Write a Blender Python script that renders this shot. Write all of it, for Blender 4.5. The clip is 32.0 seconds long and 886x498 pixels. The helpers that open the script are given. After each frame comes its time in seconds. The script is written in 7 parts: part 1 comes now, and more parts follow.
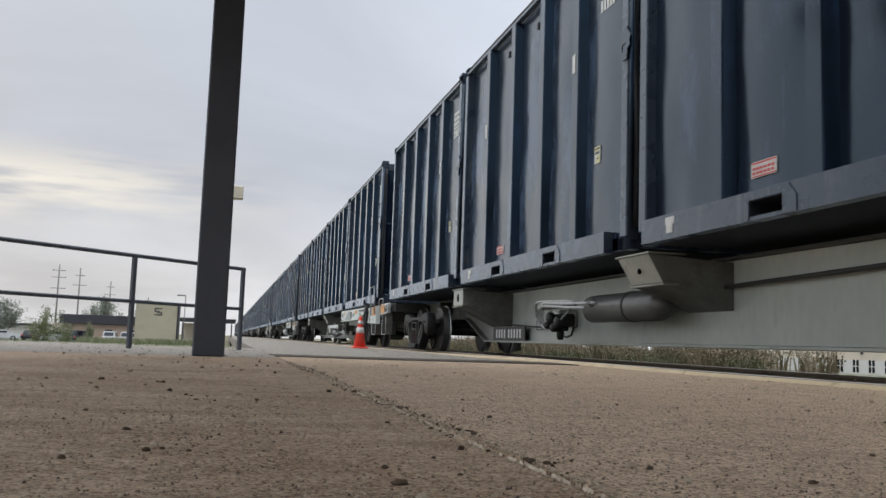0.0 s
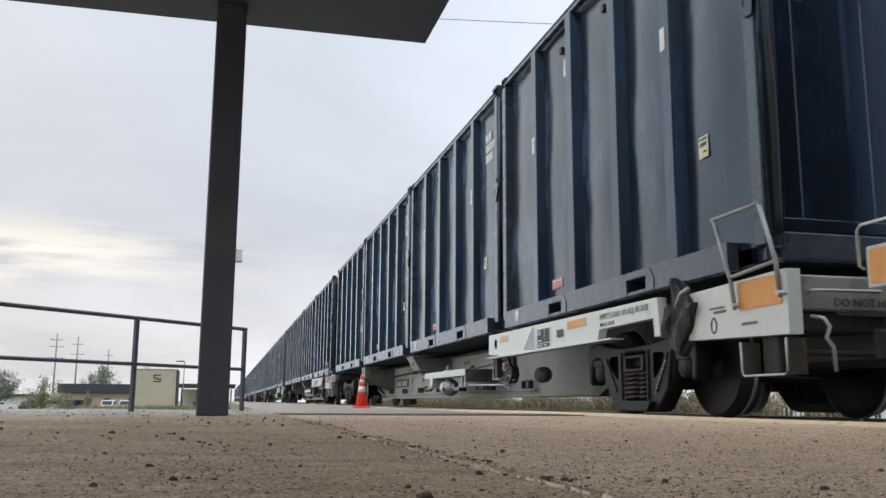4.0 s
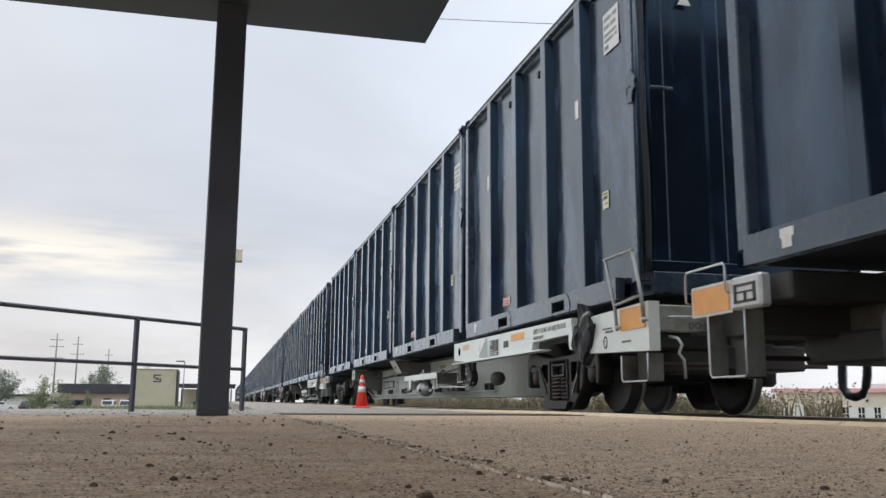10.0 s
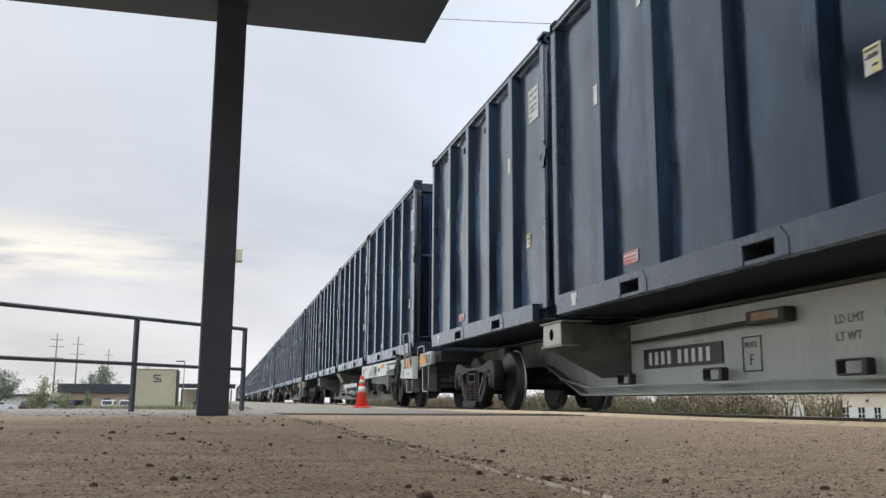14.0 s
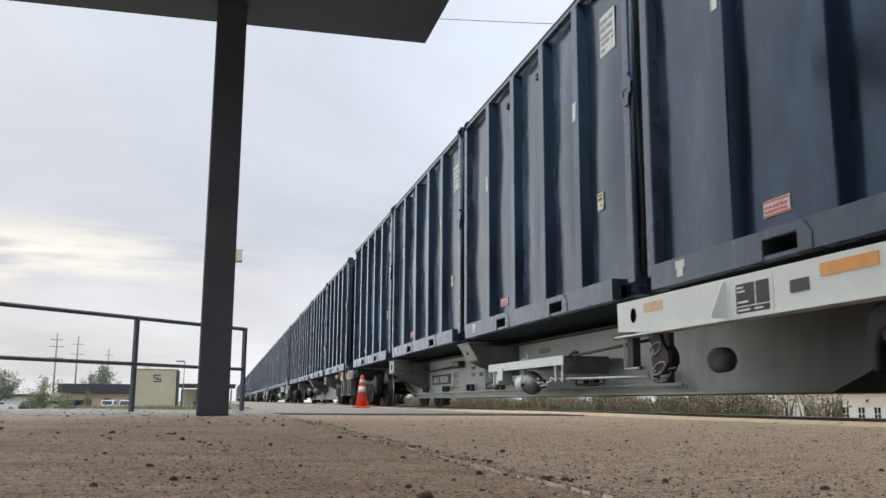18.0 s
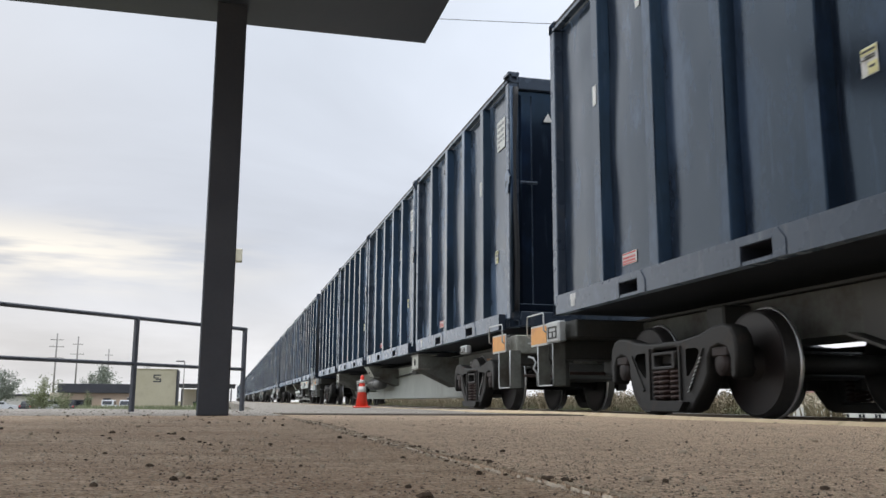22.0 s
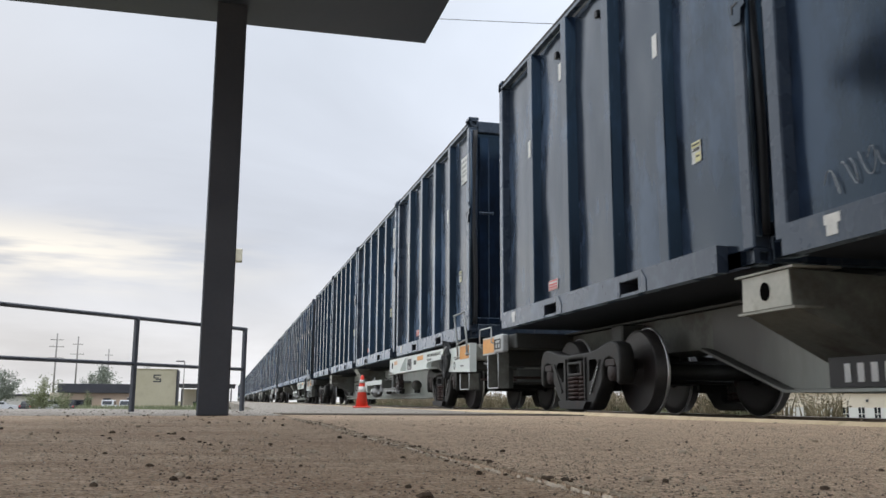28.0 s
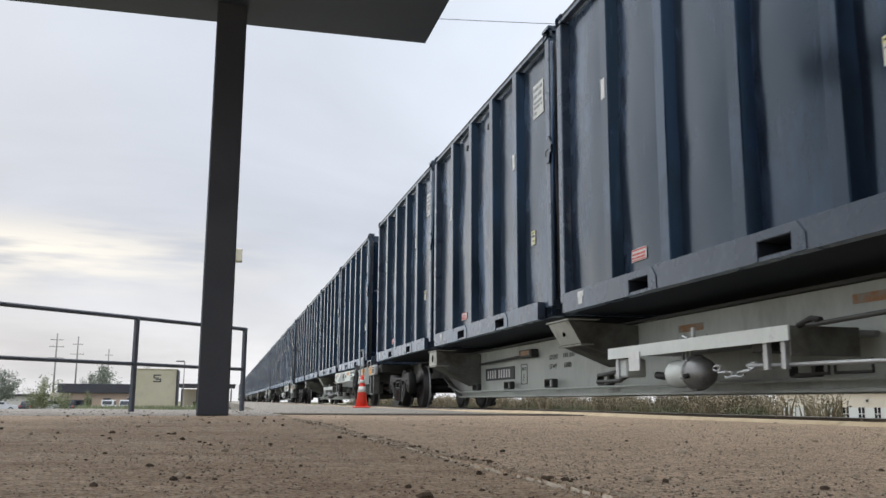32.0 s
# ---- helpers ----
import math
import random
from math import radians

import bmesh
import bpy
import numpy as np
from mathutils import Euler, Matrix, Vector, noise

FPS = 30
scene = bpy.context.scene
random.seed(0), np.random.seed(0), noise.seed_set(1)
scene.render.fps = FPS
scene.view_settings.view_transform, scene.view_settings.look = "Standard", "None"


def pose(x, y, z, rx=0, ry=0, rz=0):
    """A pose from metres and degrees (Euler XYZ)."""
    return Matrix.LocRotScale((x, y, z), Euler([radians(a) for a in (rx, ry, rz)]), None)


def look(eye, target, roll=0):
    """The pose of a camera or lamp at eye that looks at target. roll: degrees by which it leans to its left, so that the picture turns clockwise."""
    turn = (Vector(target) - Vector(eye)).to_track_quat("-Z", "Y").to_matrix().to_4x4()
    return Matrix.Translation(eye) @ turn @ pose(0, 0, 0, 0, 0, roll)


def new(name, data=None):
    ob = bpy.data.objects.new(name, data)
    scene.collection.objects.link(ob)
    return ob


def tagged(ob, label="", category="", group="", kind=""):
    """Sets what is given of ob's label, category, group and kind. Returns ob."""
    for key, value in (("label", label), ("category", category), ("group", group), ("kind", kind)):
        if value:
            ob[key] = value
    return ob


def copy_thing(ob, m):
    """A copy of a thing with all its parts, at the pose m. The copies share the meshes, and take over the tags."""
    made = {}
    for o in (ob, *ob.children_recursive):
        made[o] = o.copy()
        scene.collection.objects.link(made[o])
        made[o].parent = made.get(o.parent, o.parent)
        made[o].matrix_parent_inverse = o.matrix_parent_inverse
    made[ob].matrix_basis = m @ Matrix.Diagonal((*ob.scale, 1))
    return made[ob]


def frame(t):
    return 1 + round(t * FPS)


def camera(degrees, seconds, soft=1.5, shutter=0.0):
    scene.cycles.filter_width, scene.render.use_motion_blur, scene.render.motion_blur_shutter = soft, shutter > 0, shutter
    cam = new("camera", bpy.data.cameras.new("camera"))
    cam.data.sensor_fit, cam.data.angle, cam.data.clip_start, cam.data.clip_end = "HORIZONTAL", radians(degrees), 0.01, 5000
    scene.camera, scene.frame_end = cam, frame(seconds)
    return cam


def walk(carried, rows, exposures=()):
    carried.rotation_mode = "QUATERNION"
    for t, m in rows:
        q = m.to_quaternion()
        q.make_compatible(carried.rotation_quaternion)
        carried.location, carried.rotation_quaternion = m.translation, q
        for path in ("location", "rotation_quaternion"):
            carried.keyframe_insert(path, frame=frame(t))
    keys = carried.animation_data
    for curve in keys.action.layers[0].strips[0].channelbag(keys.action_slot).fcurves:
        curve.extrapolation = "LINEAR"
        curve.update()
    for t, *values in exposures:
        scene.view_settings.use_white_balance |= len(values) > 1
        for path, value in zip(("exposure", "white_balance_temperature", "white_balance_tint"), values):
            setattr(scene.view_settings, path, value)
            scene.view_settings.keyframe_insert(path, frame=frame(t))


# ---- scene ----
cam = camera(53.4, 32.0, soft=1.5, shutter=0.15)


def held(x, y, z, turn, tilt, lean):
    return pose(x, y, z, 90 + tilt, 0, -turn) @ pose(0, 0, 0, 0, 0, -lean)


REST = held(0, 0, 0.11, 13.64, 9.87, -0.35)
walk(cam, [
    (0.0, held(0.034, 0.041, 0.165, 13.59, 6.06, -1.95)),
    (0.2, held(0.025, 0.020, 0.152, 13.80, 5.75, -1.72)),
    (0.5, held(0.022, 0.018, 0.116, 14.10, 5.26, -1.12)),
    (1.0, held(0.012, 0.020, 0.107, 14.15, 5.05, -0.69)),
    (1.2, held(0.009, 0.016, 0.107, 14.17, 6.05, -0.62)),
    (1.5, held(0.008, 0.011, 0.107, 14.21, 8.35, -0.37)),
    (2.0, held(-0.001, 0.045, 0.096, 14.84, 12.44, -0.65)),
    (2.5, held(0.004, 0.042, 0.111, 14.19, 11.45, -0.91)),
    (3.3, held(0.003, 0.010, 0.110, 13.80, 10.10, -0.45)),
    (4.2, REST),
    (5.0, REST),
    (18.0, REST),
    (32.0, REST),
], exposures=((0.0, -0.24), (0.5, -0.06), (1.0, 0.03), (1.6, 0.02), (2.2, 0.0), (32.0, 0.0)))

# ---- sky, sun ----
SUN_TURN, SUN_HIGH = -20.0, 22.0      # degrees from +y towards +x, and above the ground
world = bpy.data.worlds.new("overcast_sky")
scene.world = world
world.use_nodes = True


def sky_nodes():
    nt = world.node_tree
    nt.nodes.clear()
    N, L = nt.nodes.new, nt.links.new
    out, back = N("ShaderNodeOutputWorld"), N("ShaderNodeBackground")
    sky = N("ShaderNodeTexSky")
    sky.sky_type, sky.sun_disc = "NISHITA", False
    sky.sun_elevation, sky.sun_rotation = radians(SUN_HIGH), radians(SUN_TURN)
    sky.air_density, sky.dust_density = 1.0, 3.0
    co, sep = N("ShaderNodeTexCoord"), N("ShaderNodeSeparateXYZ")
    L(co.outputs["Generated"], sep.inputs[0])
    # cloud sheet: colour by height over the horizon
    ramp = N("ShaderNodeValToRGB")
    e = ramp.color_ramp.elements
    e[0].position, e[0].color = 0.0, (0.78, 0.79, 0.82, 1)
    e[1].position, e[1].color = 1.0, (2.9, 3.02, 3.2, 1)
    for at, col in ((0.06, (0.76, 0.77, 0.80, 1)), (0.17, (0.58, 0.62, 0.70, 1)), (0.42, (0.68, 0.74, 0.84, 1)), (0.62, (1.0, 1.07, 1.19, 1))):
        k = ramp.color_ramp.elements.new(at)
        k.color = col
    L(sep.outputs["Z"], ramp.inputs[0])
    # flat layers of cloud: the noise is drawn on a plane far overhead
    up = N("ShaderNodeMath")
    up.operation = "MAXIMUM"
    up.inputs[1].default_value = 0.0
    L(sep.outputs["Z"], up.inputs[0])
    lift = N("ShaderNodeMath")
    lift.inputs[1].default_value = 0.12
    L(up.outputs[0], lift.inputs[0])
    div = N("ShaderNodeVectorMath")
    div.operation = "DIVIDE"
    L(co.outputs["Generated"], div.inputs[0])
    L(lift.outputs[0], div.inputs[1])
    maps = N("ShaderNodeMapping")
    maps.inputs["Scale"].default_value = (0.5, 0.42, 0.0)
    maps.inputs["Location"].default_value = (0.4, 1.7, 0.0)
    L(div.outputs[0], maps.inputs[0])
    big = N("ShaderNodeTexNoise")
    big.inputs["Scale"].default_value, big.inputs["Detail"].default_value = 1.3, 6.0
    big.inputs["Roughness"].default_value, big.inputs["Distortion"].default_value = 0.52, 0.5
    L(maps.outputs[0], big.inputs["Vector"])
    soft = N("ShaderNodeMapRange")
    soft.inputs["From Min"].default_value, soft.inputs["From Max"].default_value = 0.3, 0.72
    soft.inputs["To Min"].default_value, soft.inputs["To Max"].default_value = 0.84, 1.16
    L(big.outputs["Fac"], soft.inputs["Value"])
    cloud = N("ShaderNodeVectorMath")
    cloud.operation = "SCALE"
    L(ramp.outputs[0], cloud.inputs[0])
    # the sheet is thinner towards the track
    side = N("ShaderNodeMapRange")
    side.inputs["From Min"].default_value, side.inputs["From Max"].default_value = -0.25, 0.30
    side.inputs["To Min"].default_value, side.inputs["To Max"].default_value = 0.96, 1.22
    L(sep.outputs["X"], side.inputs["Value"])
    thick = N("ShaderNodeMath")
    thick.operation = "MULTIPLY"
    L(soft.outputs[0], thick.inputs[0])
    L(side.outputs[0], thick.inputs[1])
    # and the unseen sky away from the track is raised to light the train's side
    west = N("ShaderNodeMapRange")
    west.inputs["From Min"].default_value, west.inputs["From Max"].default_value = -0.70, -1.0
    west.inputs["To Min"].default_value, west.inputs["To Max"].default_value = 1.0, 1.8
    L(sep.outputs["X"], west.inputs["Value"])
    sheet = N("ShaderNodeMath")
    sheet.operation = "MULTIPLY"
    L(thick.outputs[0], sheet.inputs[0])
    L(west.outputs[0], sheet.inputs[1])
    L(sheet.outputs[0], cloud.inputs["Scale"])
    # the break in the cloud low down, where the sun stands behind it
    a, z = radians(-13.0), radians(8.6)
    way = N("ShaderNodeVectorMath")
    way.operation = "SUBTRACT"
    way.inputs[1].default_value = (math.sin(a) * math.cos(z), math.cos(a) * math.cos(z), math.sin(z))
    L(co.outputs["Generated"], way.inputs[0])
    flat = N("ShaderNodeVectorMath")
    flat.operation = "MULTIPLY"
    flat.inputs[1].default_value = (2.7, 2.7, 18.0)
    L(way.outputs[0], flat.inputs[0])
    far = N("ShaderNodeVectorMath")
    far.operation = "LENGTH"
    L(flat.outputs[0], far.inputs[0])
    streak = N("ShaderNodeMapping")
    streak.inputs["Scale"].default_value = (3.0, 3.0, 26.0)
    L(co.outputs["Generated"], streak.inputs[0])
    fine = N("ShaderNodeTexNoise")
    fine.inputs["Scale"].default_value, fine.inputs["Detail"].default_value = 2.2, 4.0
    L(streak.outputs[0], fine.inputs["Vector"])
    fall = N("ShaderNodeMapRange")
    fall.interpolation_type = "SMOOTHSTEP"
    fall.inputs["From Min"].default_value, fall.inputs["From Max"].default_value = 0.0, 1.0
    fall.inputs["To Min"].default_value, fall.inputs["To Max"].default_value = 1.0, 0.0
    L(far.outputs["Value"], fall.inputs["Value"])
    gap = N("ShaderNodeMapRange")
    gap.inputs["From Min"].default_value, gap.inputs["From Max"].default_value = 0.34, 0.56
    L(fine.outputs["Fac"], gap.inputs["Value"])
    glow = N("ShaderNodeMath")
    glow.operation = "MULTIPLY"
    L(fall.outputs[0], glow.inputs[0])
    L(gap.outputs[0], glow.inputs[1])
    warm = N("ShaderNodeMix")
    warm.data_type = "RGBA"
    warm.inputs[7].default_value = (1.0, 0.955, 0.87, 1)
    L(glow.outputs[0], warm.inputs[0])
    L(cloud.outputs[0], warm.inputs[6])
    # a little of the clear sky shines through the sheet
    thin = N("ShaderNodeVectorMath")
    thin.operation = "SCALE"
    thin.inputs["Scale"].default_value = 0.002
    L(sky.outputs[0], thin.inputs[0])
    both = N("ShaderNodeVectorMath")
    both.operation = "ADD"
    L(warm.outputs[2], both.inputs[0])
    L(thin.outputs[0], both.inputs[1])
    L(both.outputs[0], back.inputs["Color"])
    back.inputs["Strength"].default_value = 1.0
    L(back.outputs[0], out.inputs[0])


sky_nodes()
sun = new("sun", bpy.data.lights.new("sun", "SUN"))
sun.data.energy, sun.data.angle, sun.data.color = 0.50, radians(64), (1.0, 0.985, 0.965)
_a, _h = radians(SUN_TURN), radians(SUN_HIGH)
sun.matrix_world = look((math.sin(_a) * math.cos(_h) * 50, math.cos(_a) * math.cos(_h) * 50, math.sin(_h) * 50), (0, 0, 0))

# ---- materials ----


def paint(name, low, high, rough=0.6, metal=0.0, grain=8.0, fine=60.0, bump=0.15, depth=0.004, stain=None, stain_scale=1.5,
          stain_at=(0.55, 0.7), stretch=(1, 1, 1), rough_var=0.12, by_object=0.0, spec=0.5, tint=None, dust=0.0, scuff=None, dirt_shade=None):
    """Two scales of noise between two colours, an optional stain colour, and fine relief."""
    m = bpy.data.materials.new(name)
    m.use_nodes = True
    nt = m.node_tree
    N, L = nt.nodes.new, nt.links.new
    b = nt.nodes["Principled BSDF"]
    co, mp = N("ShaderNodeTexCoord"), N("ShaderNodeMapping")
    mp.inputs["Scale"].default_value = stretch
    info = N("ShaderNodeObjectInfo")
    shift = N("ShaderNodeVectorMath")
    shift.operation = "MULTIPLY_ADD"
    shift.inputs[1].default_value = (37.0, 19.0, 53.0)
    L(info.outputs["Random"], shift.inputs[0])
    L(co.outputs["Object"], shift.inputs[2])
    L(shift.outputs[0], mp.inputs[0])
    n1, n2 = N("ShaderNodeTexNoise"), N("ShaderNodeTexNoise")
    n1.inputs["Scale"].default_value, n1.inputs["Detail"].default_value = grain, 5.0
    n2.inputs["Scale"].default_value, n2.inputs["Detail"].default_value = fine, 3.0
    L(mp.outputs[0], n1.inputs["Vector"])
    L(mp.outputs[0], n2.inputs["Vector"])
    add = N("ShaderNodeMath")
    add.operation = "MULTIPLY_ADD"
    add.inputs[1].default_value = 0.45
    L(n2.outputs["Fac"], add.inputs[0])
    L(n1.outputs["Fac"], add.inputs[2])
    r = N("ShaderNodeMapRange")
    r.inputs["From Min"].default_value, r.inputs["From Max"].default_value = 0.5, 0.95
    L(add.outputs[0], r.inputs["Value"])
    mix = N("ShaderNodeMix")
    mix.data_type = "RGBA"
    mix.inputs[6].default_value, mix.inputs[7].default_value = (*low, 1), (*high, 1)
    L(r.outputs[0], mix.inputs[0])
    col = mix.outputs[2]
    if stain:
        s = N("ShaderNodeTexNoise")
        s.inputs["Scale"].default_value, s.inputs["Detail"].default_value, s.inputs["Roughness"].default_value = stain_scale, 8.0, 0.65
        L(mp.outputs[0], s.inputs["Vector"])
        sr = N("ShaderNodeMapRange")
        sr.inputs["From Min"].default_value, sr.inputs["From Max"].default_value = stain_at
        L(s.outputs["Fac"], sr.inputs["Value"])
        sm = N("ShaderNodeMix")
        sm.data_type = "RGBA"
        sm.inputs[7].default_value = (*stain, 1)
        L(sr.outputs[0], sm.inputs[0])
        L(col, sm.inputs[6])
        col = sm.outputs[2]
    if scuff:
        # long thin rubs and runs down the face, and small chips
        for stretch_, scale, lo, hi, most in (((1, 1, 0.10), 9.0, 0.60, 0.70, 0.55), ((1, 1, 0.7), 16.0, 0.69, 0.74, 0.8)):
            mp2, n3 = N("ShaderNodeMapping"), N("ShaderNodeTexNoise")
            mp2.inputs["Scale"].default_value = stretch_
            L(shift.outputs[0], mp2.inputs[0])
            n3.inputs["Scale"].default_value, n3.inputs["Detail"].default_value, n3.inputs["Roughness"].default_value = scale, 6.0, 0.6
            L(mp2.outputs[0], n3.inputs["Vector"])
            r3 = N("ShaderNodeMapRange")
            r3.inputs["From Min"].default_value, r3.inputs["From Max"].default_value, r3.inputs["To Max"].default_value = lo, hi, most
            L(n3.outputs["Fac"], r3.inputs["Value"])
            m3 = N("ShaderNodeMix")
            m3.data_type = "RGBA"
            m3.inputs[7].default_value = (*scuff, 1)
            L(r3.outputs[0], m3.inputs[0])
            L(col, m3.inputs[6])
            col = m3.outputs[2]
    if dirt_shade:
        # dirt and the shade beside the trucks, put into one dark colour, ragged at its edge: (from, to, colour) along
        # the car
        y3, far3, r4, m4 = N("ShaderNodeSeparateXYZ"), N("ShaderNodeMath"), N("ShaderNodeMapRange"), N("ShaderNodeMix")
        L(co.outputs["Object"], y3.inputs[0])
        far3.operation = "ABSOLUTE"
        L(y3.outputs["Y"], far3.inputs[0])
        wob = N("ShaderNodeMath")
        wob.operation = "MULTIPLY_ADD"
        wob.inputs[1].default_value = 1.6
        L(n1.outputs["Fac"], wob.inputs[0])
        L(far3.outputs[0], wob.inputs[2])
        r4.inputs["From Min"].default_value, r4.inputs["From Max"].default_value, r4.inputs["To Max"].default_value = dirt_shade[0] + 0.8, dirt_shade[1] + 0.8, 0.93
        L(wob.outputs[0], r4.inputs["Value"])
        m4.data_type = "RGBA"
        m4.inputs[7].default_value = (*dirt_shade[2], 1)
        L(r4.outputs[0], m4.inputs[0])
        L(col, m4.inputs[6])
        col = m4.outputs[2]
    if by_object:
        v = N("ShaderNodeMapRange")
        v.inputs["To Min"].default_value, v.inputs["To Max"].default_value = 1 - by_object, 1 + by_object
        L(info.outputs["Random"], v.inputs["Value"])
        sc = N("ShaderNodeVectorMath")
        sc.operation = "SCALE"
        L(col, sc.inputs[0])
        L(v.outputs[0], sc.inputs["Scale"])
        col = sc.outputs[0]
    L(col, b.inputs["Base Color"])
    rr = N("ShaderNodeMapRange")
    rr.inputs["To Min"].default_value, rr.inputs["To Max"].default_value = max(0.02, rough - rough_var), min(1, rough + rough_var)
    L(n1.outputs["Fac"], rr.inputs["Value"])
    L(rr.outputs[0], b.inputs["Roughness"])
    b.inputs["Metallic"].default_value = metal
    b.inputs["Specular IOR Level"].default_value = spec
    if dust:
        b.inputs["Sheen Roughness"].default_value = 0.37
        cling = N("ShaderNodeMapRange")
        cling.inputs["To Min"].default_value, cling.inputs["To Max"].default_value = 0.45 * dust, 1.75 * dust
        L(sr.outputs[0], cling.inputs["Value"])
        L(cling.outputs[0], b.inputs["Sheen Weight"])
        b.inputs["Sheen Tint"].default_value = (0.54, 0.74, 1.0, 1)
    if tint:
        b.inputs["Specular Tint"].default_value = (*tint, 1)
    bp = N("ShaderNodeBump")
    bp.inputs["Strength"].default_value, bp.inputs["Distance"].default_value = bump, depth
    L(add.outputs[0], bp.inputs["Height"])
    L(bp.outputs[0], b.inputs["Normal"])
    return m


